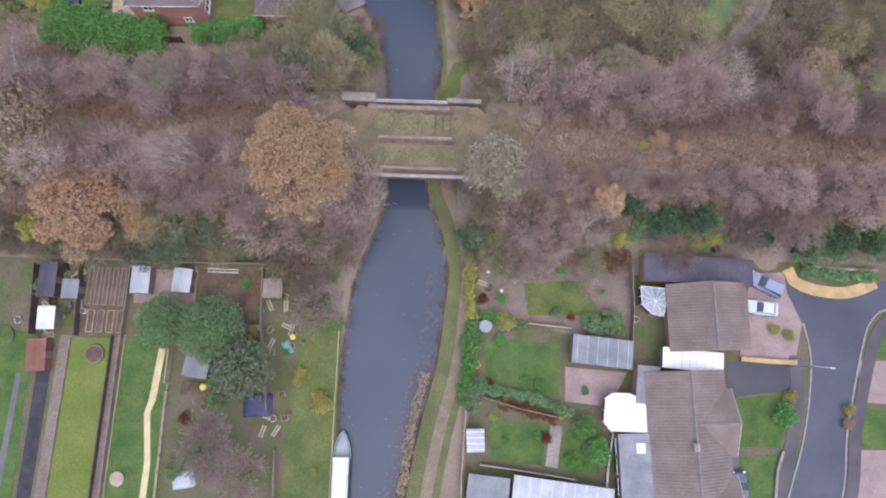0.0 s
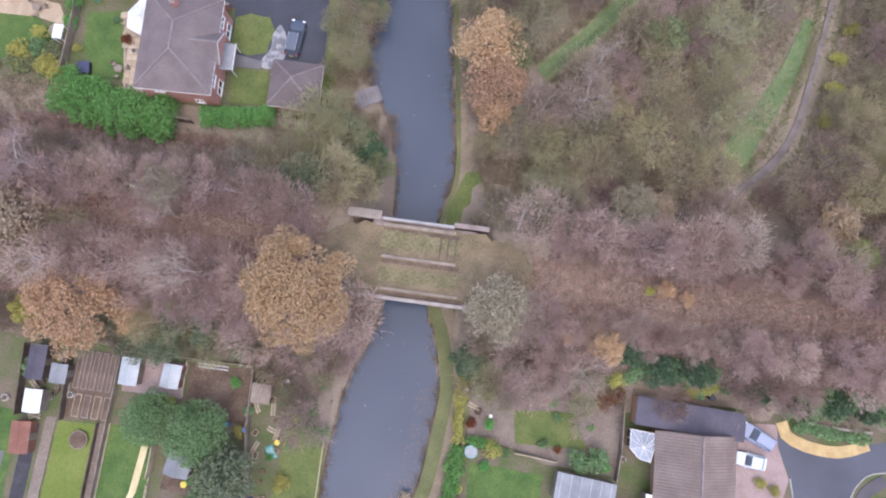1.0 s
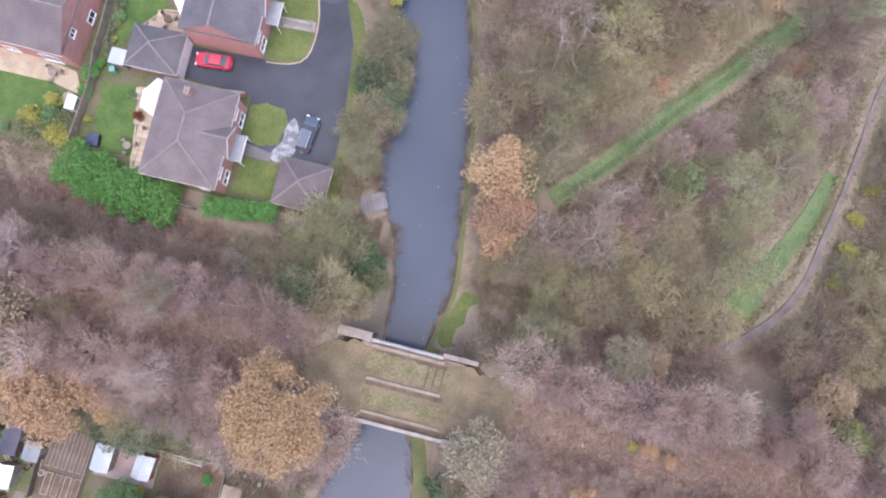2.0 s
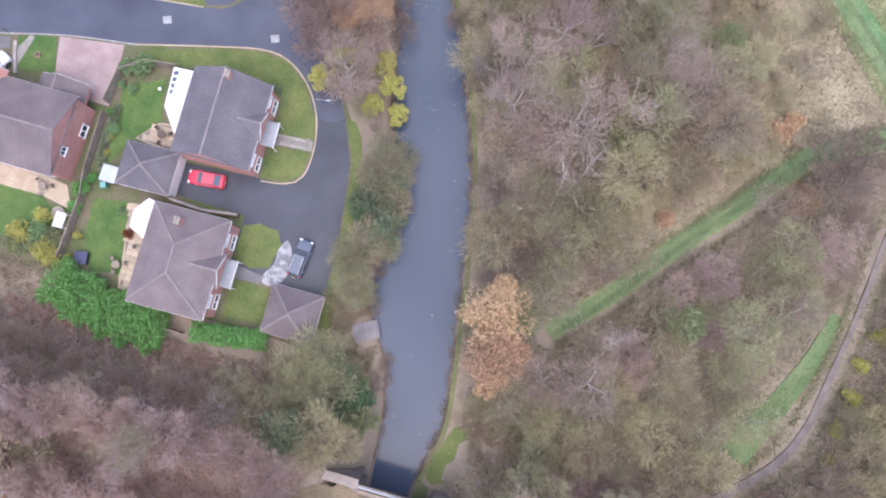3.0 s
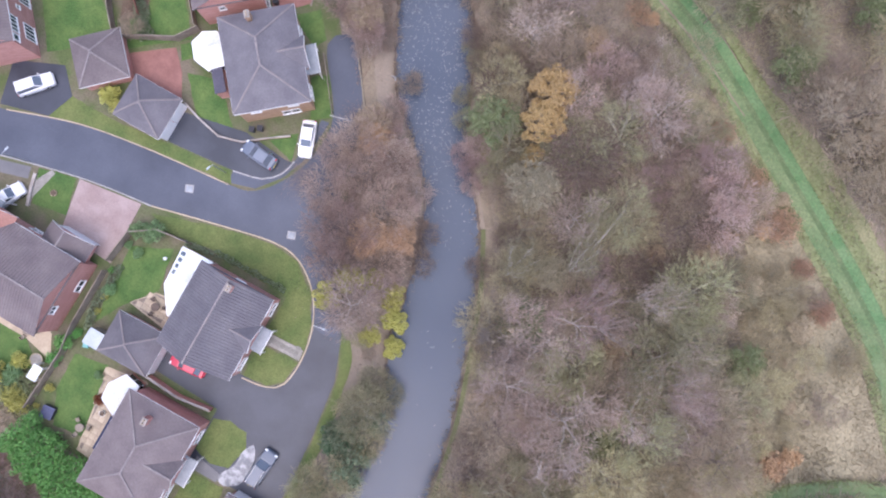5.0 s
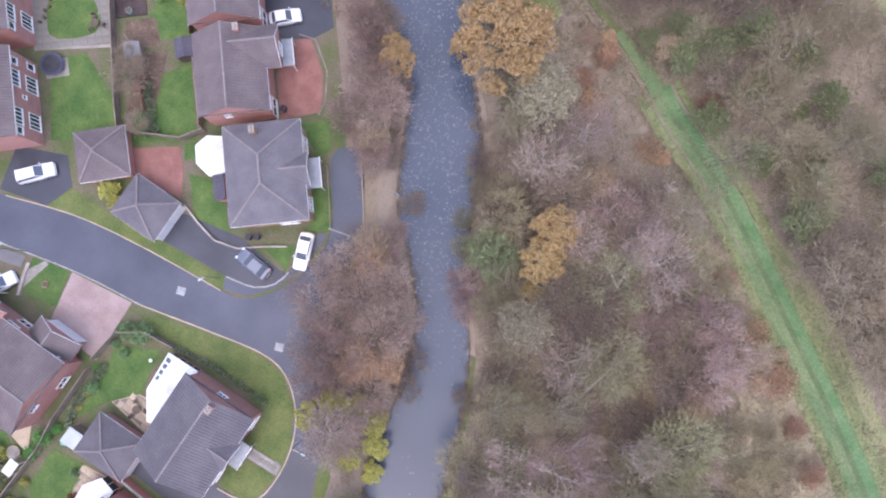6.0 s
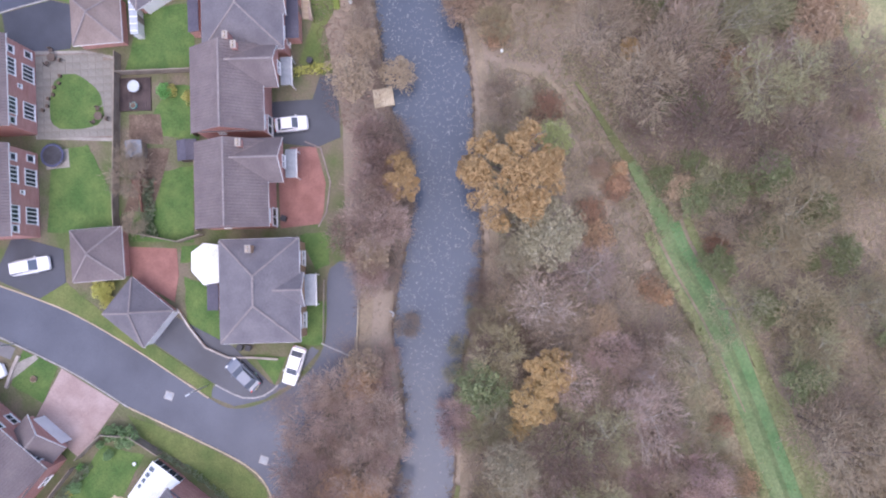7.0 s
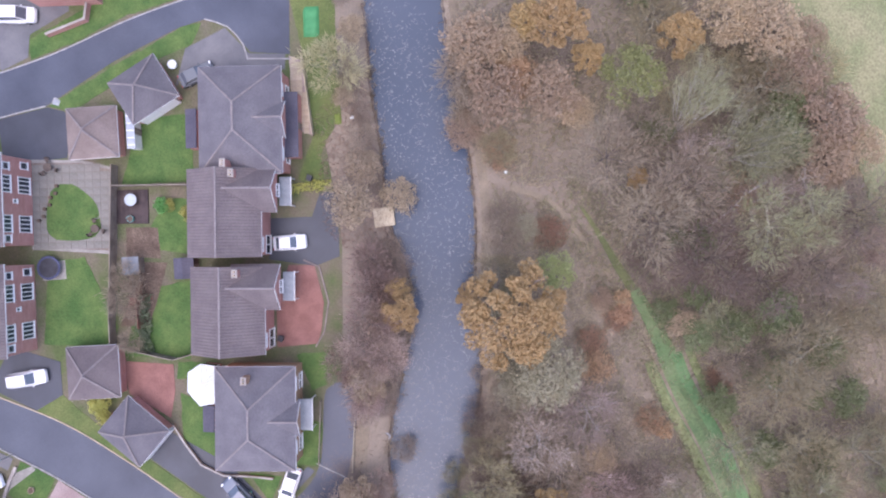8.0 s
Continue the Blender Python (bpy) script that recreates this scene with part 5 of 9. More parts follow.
def car(label, x, y, rz, paint, length=4.3, width=1.78, tall=1.48, estate=False, group="parked cars", z=0.08, van=False):
    """A parked car, its nose towards local +x."""
    root = thing("van" if van else "car", label, "van" if van else "car", x, y, z, rz, group)
    hl, hw = length / 2, width / 2
    coat = mat("car_paint", tuple(c * 0.92 for c in paint), paint, 0.6, 6, 0.25, 0.0, spec=0.6, speck=0.03)
    # lower body: stations from tail to nose, each with the height of its shoulder and its half width
    st = ((-1.0, 0.62, 0.80), (-0.94, 0.86, 0.94), (-0.6, 0.92, 1.0), (0.1, 0.92, 1.0), (0.52, 0.90, 0.99), (0.86, 0.76, 0.93), (0.97, 0.66, 0.84), (1.0, 0.52, 0.74))
    rings = []
    for s, top, wd in st:
        w = wd * hw
        rings.append([(s * hl, -w, 0.24), (s * hl, -w, top - 0.14), (s * hl, -w * 0.9, top), (s * hl, w * 0.9, top), (s * hl, w, top - 0.14), (s * hl, w, 0.24)])
    body = part("body", loft(bmesh.new(), rings), coat, root)
    # cabin: glass all round under a painted roof
    rear = -0.93 if (estate or van) else -0.78
    front, top_r, top_f = (0.62, -0.86, 0.34) if van else (0.44, (-0.84 if estate else -0.52), 0.10)
    cw, tw = hw * 0.88, hw * 0.70
    low = [(rear * hl, -cw * 0.94), (front * hl, -cw * 0.86), (front * hl, cw * 0.86), (rear * hl, cw * 0.94)]
    high = [(top_r * hl, -tw), (top_f * hl, -tw * 0.98), (top_f * hl, tw * 0.98), (top_r * hl, tw)]
    names = ("side_window", "windscreen", "side_window", "rear_window")
    for k in range(4):
        j = (k + 1) % 4
        bm = bmesh.new()
        quad = [Vector((*low[k], 0.90)), Vector((*low[j], 0.90)), Vector((*high[j], tall - 0.04)), Vector((*high[k], tall - 0.04))]
        bm.faces.new([bm.verts.new(q) for q in quad])
        mid = sum(quad, Vector()) / 4
        part(names[k], bm, CAR_GLASS, root)
    for k in range(4):
        part("pillar", one_tube((*low[k], 0.88), (*high[k], tall - 0.03), 0.06, 0.05, 5), coat, root)
    roof = prism(bmesh.new(), [(top_r * hl - 0.05, -tw - 0.03), (top_f * hl + 0.05, -tw - 0.02), (top_f * hl + 0.05, tw + 0.02), (top_r * hl - 0.05, tw + 0.03)], tall - 0.06, tall)
    bmesh.ops.bevel(roof, geom=[e for e in roof.edges if all(v.co.z > tall - 0.01 for v in e.verts)], offset=0.05, segments=2, affect="EDGES", profile=0.5)
    part("roof", roof, coat, root)
    for sx in (-0.62, 0.62):
        for sy in (-1, 1):
            wheel = part("wheel", one_tube((sx * hl, sy * (hw - 0.2), 0.31), (sx * hl, sy * (hw + 0.01), 0.31), 0.31, 0.31, 14), RUBBER, root)
            part("rim", one_tube((sx * hl, sy * (hw - 0.02), 0.31), (sx * hl, sy * (hw + 0.02), 0.31), 0.19, 0.17, 10), STEEL, wheel)
    for sy in (-1, 1):
        part("mirror", one_box(0.32 * hl, 0.40 * hl, sy * hw * 0.98 if sy > 0 else -hw - 0.14, hw + 0.14 if sy > 0 else -hw * 0.98, 0.88, 1.0, 0.02), coat, root)
        part("headlight", one_box(0.87 * hl, 0.965 * hl, sy * hw * 0.72 - 0.17, sy * hw * 0.72 + 0.17, 0.58, 0.74, 0.02), CLEAR_LAMP, root)
        part("tail_light", one_box(-0.985 * hl, -0.93 * hl, sy * hw * 0.74 - 0.12, sy * hw * 0.74 + 0.12, 0.62, 0.86, 0.02), RED_LAMP, root)
    part("bumper", one_box(0.965 * hl, 1.02 * hl, -hw * 0.7, hw * 0.7, 0.28, 0.48, 0.03), coat, root)
    part("bumper", one_box(-1.03 * hl, -0.985 * hl, -hw * 0.75, hw * 0.75, 0.30, 0.54, 0.03), coat, root)
    part("number_plate", one_box(-1.045 * hl, -1.032 * hl, -0.26, 0.26, 0.40, 0.50), YELLOW, root)
    if estate:
        for sy in (-1, 1):
            part("roof_rail", one_tube((top_r * hl, sy * tw * 0.92, tall + 0.04), (top_f * hl, sy * tw * 0.92, tall + 0.04), 0.025, 0.025, 5), STEEL, root)
    return root


car("red hatchback parked on a dark tarmac drive", -36.1, 57.7, 186, (0.50, 0.05, 0.085), 4.4)
car("dark people carrier with a pale roof parked on the shared drive", -22.5, 51.8, 86, (0.075, 0.095, 0.135), 4.6, 1.85, 1.65, True)
car("dark grey saloon parked on a driveway", -41.9, 83.1, 176, (0.13, 0.15, 0.195), 4.4)
car("white car parked at the end of the lane", -37.9, 87.7, 292, (0.78, 0.78, 0.79), 4.5)
car("white estate car parked before a garage", -69.7, 76.8, 50, (0.66, 0.67, 0.69), 4.6, 1.8, 1.6, True)
car("white car parked beside a front lawn", -65.2, 63.7, 63, (0.72, 0.73, 0.75), 4.2)
car("silver-white hatchback parked on a dark drive", -56.4, 109.4, 45, (0.70, 0.71, 0.74), 3.9)
car("dark grey hatchback parked beside a garage", -77.5, 117.2, 65, (0.10, 0.11, 0.13), 4.3)
car("blue-grey estate car parked on a bungalow drive", 37.7, 11.6, 155, (0.22, 0.27, 0.40), 4.2, 1.8, 1.5, True)
car("pale blue small car parked on a bungalow drive", 37.2, 8.8, 174, (0.52, 0.60, 0.66), 3.6, 1.65)
car("dark blue car parked beside a bungalow", 33.8, -11.6, 92, (0.06, 0.08, 0.14), 4.3)
car("white van parked by the estate road", -98.6, 108.6, 40, (0.78, 0.78, 0.78), 4.8, 1.95, 2.0, van=True)


# ---- fences, walls and hedges ----
def fence(label, pts, h=1.7, material=None, post=None, step=1.83, category="fence", solid=True):
    root = thing("fence", label, category, pts[0][0], pts[0][1], 0)
    ox, oy = pts[0]
    for (ax, ay), (bx, by) in zip(pts, pts[1:]):
        length, ang = math.dist((ax, ay), (bx, by)), math.degrees(math.atan2(by - ay, bx - ax))
        n = max(1, round(length / step))
        for k in range(n + 1):
            m = pose(ax - ox, ay - oy, 0, 0, 0, ang) @ pose(length * k / n, 0, 0)
            part("post", one_box(-0.06, 0.06, -0.06, 0.06, -0.15, h + 0.08, 0.0, m=m), post or material or TIMBER, root)
            if k < n:
                s = length / n
                if solid:
                    part("panel", one_box(0.065, s - 0.065, -0.025, 0.025, 0.05, h, 0.0, m=m), material or TIMBER, root)
                    part("capping_rail", one_box(0.065, s - 0.065, -0.05, 0.05, h + 0.003, h + 0.05, 0.0, m=m), material or TIMBER, root)
                else:
                    for z in (h * 0.45, h * 0.9):
                        part("rail", one_box(0.065, s - 0.065, -0.03, 0.03, z, z + 0.09, 0.0, m=m), material or TIMBER, root)
    return root


def brick_wall(label, pts, h=0.9, material=None, top=None, w=0.22):
    root = thing("garden_wall", label, "garden wall", pts[0][0], pts[0][1], 0)
    loc = [(x - pts[0][0], y - pts[0][1]) for x, y in pts]
    part("wall", ribbon(bmesh.new(), loc, w, -0.2, h), material or BRICK, root)
    part("coping", ribbon(bmesh.new(), loc, w + 0.08, h + 0.003, h + 0.07), top or STONE, root)
    return root


fence("weathered panel fence along the foot of the embankment", [(-36.2, 11.6), (-28, 11.8), (-21, 11.9), (-17.8, 11.6)], 1.6, TIMBER)
fence("grey panel fence between back gardens", [(-20.8, 11.4), (-20.6, 5), (-19.2, -4.5)], 1.6, TIMBER)
fence("low post and rail fence between gardens", [(-36.4, 11), (-36.7, 3), (-37.4, -26)], 1.0, TIMBER)
fence("low post and rail fence between gardens", [(-37.8, 3), (-38.6, -26)], 0.8, TIMBER_DARK)
fence("pale panel fence between back gardens", [(-30.8, 3.4), (-30.9, -2)], 1.5, TIMBER_PALE)
fence("low timber fence between back gardens", [(-30.9, -3), (-31.2, -26)], 1.0, TIMBER_PALE, solid=False)
fence("broken rail fence between overgrown gardens", [(-23.4, -6), (-23.8, -16), (-24, -26)], 1.0, TIMBER, solid=False)
fence("grey panel fence beside canalside garden", [(-18.0, -9), (-17.8, -14), (-17.9, -26)], 1.4, TIMBER)
fence("dark panel fence between gardens", [(-47.4, 11), (-47.0, 3)], 1.5, TIMBER_DARK)
fence("dark panel fence of the allotment plots", [(-42.3, 11.4), (-42.0, 3)], 1.2, TIMBER_DARK)
fence("pale garden fence across a plot", [(10.2, 6.1), (15.0, 5.7)], 1.0, TIMBER_PALE)
fence("grey panel fence between back gardens", [(5.0, -2.4), (9.5, -3.6), (14, -4.4)], 1.0, TIMBER)
fence("pale boarded fence beside the towpath", [(3.2, -4.0), (2.9, -11), (2.9, -26)], 1.4, TIMBER_PALE)
fence("pale boarded fence between gardens", [(5.0, -9.8), (9, -10.2), (15.5, -11.0)], 1.2, TIMBER_PALE)
fence("low white fence beside an extension", [(19.8, -5.8), (19.2, -10), (19.0, -13)], 1.0, WHITE, solid=False)
fence("timber fence beside the canal bank", [(-11.5, 9), (-11.6, 6.6)], 1.0, TIMBER, solid=False)
fence("timber fence behind a bungalow plot", [(22.0, 14.6), (22.2, 8), (22, 4.6)], 1.4, TIMBER)
brick_wall("golden stone wall along a drive edge", [(34.6, 2.9), (38, 2.7), (41, 2.7)], 0.5, GOLD_EDGE, GOLD_EDGE, 0.45)
brick_wall("low pale wall behind a planted island", [(43.4, 13.9), (47, 13.7), (51, 13.7)], 0.5, RENDERED, STONE, 0.2)
brick_wall("low stone wall round a front garden", [(39.0, -7.2), (38.2, -9.5), (37.8, -13)], 0.4, STONE)
fence("panel fence round a corner garden", [(-50.6, 63.4), (-50.2, 67.4), (-47.4, 69.4), (-43.6, 69.9)], 1.8, TIMBER)
fence("panel fence between two back gardens", [(-50.4, 62), (-50.2, 55), (-49.6, 51.6), (-49.8, 44.0)], 1.6, TIMBER)
brick_wall("brick boundary wall behind a drive", [(-39.3, 54.2), (-35, 54.0), (-31, 54.6)], 1.5, BRICK)
brick_wall("curving brick garden wall beside a drive", [(-53.0, 84.0), (-50.4, 83.2), (-47.4, 82.6), (-44.6, 83.4), (-42.4, 85.2), (-39.9, 87.0)], 0.45, BRICK_BUFF, STONE, 0.14)
fence("timber fence between back gardens", [(-64.0, 86.9), (-57.8, 90.2), (-56.2, 92.6)], 1.7, TIMBER)
fence("timber fence between back gardens", [(-56.8, 92.8), (-63.6, 100.4)], 1.7, TIMBER)
fence("red-stained timber fence between back gardens", [(-66.8, 94.2), (-64.9, 92.0), (-63.2, 90.4)], 1.7, TIMBER_RED)
fence("timber fence between back gardens", [(-78.0, 102.8), (-71.2, 94.6), (-66.6, 89.0), (-63.8, 86.0)], 1.7, TIMBER)
fence("timber fence between back gardens", [(-76.4, 101.0), (-69.8, 106.8)], 1.7, TIMBER)
fence("dark timber fence between back gardens", [(-64.4, 101.2), (-69.2, 106.8)], 1.7, TIMBER_DARK)
fence("timber fence beside the canalside grass", [(-62.6, 120.8), (-69.4, 126.8)], 1.2, TIMBER_PALE)
brick_wall("low brick edging of a round red drive", [(-54.0, 108.8), (-52.0, 109.4), (-48.5, 107.0), (-46.6, 104), (-46.2, 102)], 0.10, PAVING_RED, BRICK_OLD, 0.10)
fence("low rail fence beside the lane", [(-41.6, 97.6), (-37.0, 91.9)], 0.8, TIMBER, solid=False)
fence("timber edging fence beside the dirt strip", [(-39.4, 101.4), (-33.4, 93.7)], 0.5, TIMBER_PALE, solid=False)
brick_wall("brick wall round a paved garden corner", [(-94.2, 109.2), (-91.8, 113.6), (-93.4, 116)], 1.0, BRICK)
brick_wall("low pale edging wall beside a front lawn", [(-62.8, 63.8), (-63.6, 65.8), (-64.1, 67.6)], 0.25, RENDERED, STONE, 0.3)


def edging(label, pts, material, h=0.22, w=0.09):
    """Low boards on edge round a lawn or a bed."""
    root = thing("edging_board", label, "edging board", pts[0][0], pts[0][1], 0, 0, "edging boards")
    for (ax, ay), (bx, by) in zip(pts, pts[1:]):
        n, ang = max(1, round(math.dist((ax, ay), (bx, by)) / 2.4)), math.degrees(math.atan2(by - ay, bx - ax))
        s = math.dist((ax, ay), (bx, by)) / n
        for k in range(n):
            part("board", one_box(0.01, s - 0.01, -w / 2, w / 2, -0.1, h + 0.02 * (k % 2), 0.0, m=pose(ax - pts[0][0], ay - pts[0][1], 0, 0, 0, ang) @ pose(s * k, 0, 0, 0, 0, 0.5 * (k % 3 - 1))), material, root)
    return root


for pts, lab in (([(-37.9, 3.0), (-38.7, -26)], "pale plank edging along a yellowish lawn"), ([(-36.5, 3.2), (-37.3, -26)], "pale plank edging along a green lawn"), ([(-30.95, 3.0), (-31.4, -26)], "pale plank edging along a green lawn"),
                 ([(-36.7, 11.4), (-36.75, 3.4)], "pale plank edging beside two sheds"), ([(-29.0, 11.4), (-28.8, 7.2)], "pale plank edging beside a shed"), ([(-42.8, 2.6), (-43.9, -26)], "grey plank edging of a garden path"),
                 ([(-36.6, 11.9), (-29, 12.05), (-21.4, 12.1)], "pale boards along the foot of a garden"), ([(-11.75, 5.2), (-11.75, -26)], "pale plank edging along the canalside lawn")):
    edging(lab, pts, TIMBER_PALE if "pale" in lab else TIMBER)


# ---- sheds, garden things ----
def shed(label, x, y, rz, w, l, eave, ridge, walls, roof, ribs=False, group="garden sheds"):
    root = thing("shed", label, "shed", x, y, 0, rz, group)
    hw, hl = w / 2, l / 2
    bm = one_box(-hw, hw, -hl, hl, -0.05, eave)
    for y0 in (-hl, hl):
        bm.faces.new([bm.verts.new(p) for p in ((-hw, y0, eave), (hw, y0, eave), (0, y0, ridge))])
    part("wall", bm, walls, root)
    for s in (-1, 1):
        b = bmesh.new()
        pts = [(s * (hw + 0.12), -hl - 0.12, eave - 0.06), (s * (hw + 0.12), hl + 0.12, eave - 0.06), (0, hl + 0.12, ridge + 0.03), (0, -hl - 0.12, ridge + 0.03)]
        lo = [b.verts.new(p) for p in pts]
        hi = [b.verts.new((p[0], p[1], p[2] + 0.05)) for p in pts]
        b.faces.new(hi if s > 0 else hi[::-1]), b.faces.new(lo[::-1] if s > 0 else lo)
        for k in range(4):
            b.faces.new((lo[k], lo[(k + 1) % 4], hi[(k + 1) % 4], hi[k]))
        part("roof_slope", b, roof, root)
    part("ridge", one_box(-0.07, 0.07, -hl - 0.13, hl + 0.13, ridge + 0.07, ridge + 0.11, 0.01), roof, root)
    part("door", one_box(hw + 0.003, hw + 0.04, -0.38, 0.38, 0.05, 1.75), TIMBER, root)


shed("grey shed with a pale sheet roof and orange wall", -34.7, 9.5, 0, 1.9, 2.9, 1.9, 2.25, TIMBER, ZINC)
shed("orange-brown shed with a pale sheet roof", -29.9, 9.6, -3, 1.9, 2.5, 1.9, 2.25, TIMBER_RED, ZINC)
shed("white sheet-roofed shed beside the plots", -45.0, 4.8, 2, 1.8, 2.4, 1.9, 2.2, TIMBER, OFFWHITE)
shed("small grey felt-roofed shed", -42.7, 8.2, 0, 1.7, 2.0, 1.8, 2.1, TIMBER_DARK, FELT)
shed("long dark shed with a white ridge", -45.4, 9.2, 0, 1.8, 3.8, 1.9, 2.3, TIMBER_DARK, FELT_BLUE)
shed("grey felt-roofed shed beside a conifer", -27.3, 0.1, -8, 2.6, 2.6, 2.0, 2.6, TIMBER_DARK, FELT)
shed("brown lean-to shed with a flat felt roof", -19.4, 9.0, 0, 2.0, 2.0, 1.9, 2.1, TIMBER_DARK, TIMBER)
shed("small grey felt-roofed garden shed", -68.6, 95.4, 44, 1.7, 1.8, 1.8, 2.2, TIMBER, FELT)
shed("dark blue-grey garden shed by a fence", -63.6, 99.3, 44, 2.1, 2.2, 1.9, 2.2, TIMBER_DARK, FELT_BLUE)
shed("dark red shed beside the allotment", -45.7, 0.6, 4, 2.0, 3.4, 1.7, 2.0, TIMBER_RED, TIMBER_RED)

SILVER_PLANK = mat("silver_grey_planks", (0.27, 0.235, 0.22), (0.37, 0.33, 0.31), 0.8, 12, 0.9, 0.3, speck=0.25)
# vegetable plots: planks round raised beds
for k in range(5):
    x = -41.2 + k * 0.95
    bed = thing("raised_bed", "long dark vegetable bed edged with grey planks", "raised bed", x, 8.8, 0.05, -1.5, "raised beds")
    for a in ((-0.3, -0.24, -2.2, 2.2), (0.24, 0.3, -2.2, 2.2), (-0.236, 0.236, -2.2, -2.14), (-0.236, 0.236, 2.14, 2.2)):
        part("plank", one_box(*a, -0.05, 0.22, 0.0), SILVER_PLANK, bed)
    part("soil", one_box(-0.236, 0.236, -2.136, 2.136, -0.05, 0.16), SOIL, bed)
for k in range(4):
    x = -40.7 + k * 1.15
    bed = thing("raised_bed", "short dark vegetable bed edged with grey planks", "raised bed", x, 4.7, 0.05, -1.5, "raised beds")
    for a in ((-0.4, -0.34, -1.3, 1.3), (0.34, 0.4, -1.3, 1.3), (-0.336, 0.336, -1.3, -1.24), (-0.336, 0.336, 1.24, 1.3)):
        part("plank", one_box(*a, -0.05, 0.25, 0.0), TIMBER_PALE if k in (0, 2) else SILVER_PLANK, bed)
    part("soil", one_box(-0.336, 0.336, -1.236, 1.236, -0.05, 0.18), SOIL, bed)
ladder = thing("ladder", "white ladder lying along a fence", "ladder", -25.8, 11.1, 0.12, 0)
for y in (-0.2, 0.2):
    part("rail", one_box(-1.8, 1.8, y - 0.03, y + 0.03, -0.02, 0.06), WHITE, ladder)
for k in range(12):
    part("rung", one_tube((-1.7 + k * 0.31, -0.17, 0.02), (-1.7 + k * 0.31, 0.17, 0.02), 0.02, 0.02, 5), WHITE, ladder)


def tarp(label, x, y, rz, w, l, z, material, name="tarpaulin"):
    root = thing(name, label, name.replace("_", " "), x, y, 0.04, rz)
    bm = bmesh.new()
    n, rng = 8, random.Random(int(x * 10))
    g = [[bm.verts.new(((i / n - 0.5) * w, (j / n - 0.5) * l, 0 if i in (0, n) or j in (0, n) else z + rng.uniform(-0.06, 0.06))) for j in range(n + 1)] for i in range(n + 1)]
    for i in range(n):
        for j in range(n):
            bm.faces.new((g[i][j], g[i + 1][j], g[i + 1][j + 1], g[i][j + 1]))
    part("cover", bm, material, root, smooth=True)
    return root


tarp("navy tarpaulin draped over a heap", -20.5, -4.2, 3, 3.4, 2.7, 0.7, BLUE_TARP)
tarp("teal tarpaulin over a garden heap", -17.6, 2.4, 30, 1.0, 1.6, 0.3, TEAL)
tarp("brown tarpaulin beside a shed", -27.8, -2.6, -8, 3.4, 1.8, 0.25, SOIL)
tarp("pale blue tarpaulin over garden clutter", -28.2, -12.6, 10, 2.6, 2.0, 0.6, ZINC)
tarp("bright green sheet with two dark vents on the grass", -71.4, 130.6, 42, 1.9, 3.6, 0.35, COVER_GREEN)
tarp("lime-green sheet on the grass", -61.6, 124.0, 42, 0.8, 1.3, 0.2, GRASS_YELLOW)


def tub(label, x, y, r, h, material, name="planter", inner=None, z=0.05):
    root = thing(name, label, name.replace("_", " "), x, y, z)
    part("body", one_tube((0, 0, 0), (0, 0, h), r * 0.86, r, 14), material, root)
    part("top", one_tube((0, 0, h + 0.003), (0, 0, h + 0.02), r * 0.88, r * 0.88, 14), inner or SOIL, root)


for x, y, r, h, m, name, lab, inner in (
    (-26.8, -2.4, 0.38, 0.5, YELLOW, "planter", "yellow plastic tub beside a shed", YELLOW), (-17.0, 3.6, 0.32, 0.4, YELLOW, "planter", "yellow plastic tub on the grass", YELLOW),
    (-26.6, -4.6, 0.45, 0.3, PAVING_BUFF, "planter", "pale stone planter beside a shed", SOIL), (-18.6, -5.6, 0.4, 0.4, OFFWHITE, "bucket", "white plastic bucket beside a fence", None),
    (-23.0, 4.9, 0.3, 0.9, BLUE, "barrel", "blue plastic water barrel", BLUE), (-20.8, 4.6, 0.3, 0.9, BLUE, "barrel", "blue plastic water barrel", BLUE),
    (-49.0, 4.5, 0.4, 0.4, OFFWHITE, "planter", "round white planter on the grass", SOIL), (-41.5, 5.8, 0.35, 0.6, OFFWHITE, "bucket", "white bucket by the plots", None),
    (5.2, 5.6, 0.75, 0.9, TEAL, "water_butt", "round teal-grey water butt", LEAD), (22.6, 7.0, 0.35, 0.7, OFFWHITE, "planter", "round white planter by a patio", None),
    (4.3, 1.2, 0.45, 0.5, YELLOW, "planter", "yellow tub beside a hedge", GRASS_YELLOW), (-39.7, 0.9, 1.1, 0.35, SOIL_GREY, "planter", "round dark flower bed in a lawn", SOIL),
    (-52.0, 48.9, 0.8, 0.3, PAVING_BUFF, "planter", "round stone planter on a patio", PAVING), (-41.9, 47.6, 0.35, 0.4, OFFWHITE, "planter", "round white planter on a patio", None),
    (-40.9, 83.9, 0.2, 0.5, TEAL, "planter", "small green planter by a lawn", None), (-72.6, 99.2, 0.4, 0.6, TEAL, "planter", "round teal planter on decking", None),
    (-50.6, 2.6, 1.3, 0.22, TIMBER_DARK, "planter", "round dark-edged flower bed in a lawn", GRASS), (-35.6, -12.8, 0.85, 0.25, PAVING, "planter", "round grey stone flower bed in a lawn", PAVING_BUFF), (-80.6, 116.2, 0.55, 0.5, OFFWHITE, "planter", "round white planter beside a car", WHITE),
    (-60.9, 66.7, 0.4, 0.3, PAVING_BUFF, "planter", "round stone planter in a small lawn", SOIL),
):
    tub(lab, x, y, r, h, m, name, inner)
for k in range(7):
    tub("dark plant pot in a row on a patio", -82.0 + 0.18 * k + 0.3 * (k % 2), 96.3 - 0.75 * k, 0.22, 0.35, TIMBER_DARK, "plant_pot", SOIL)

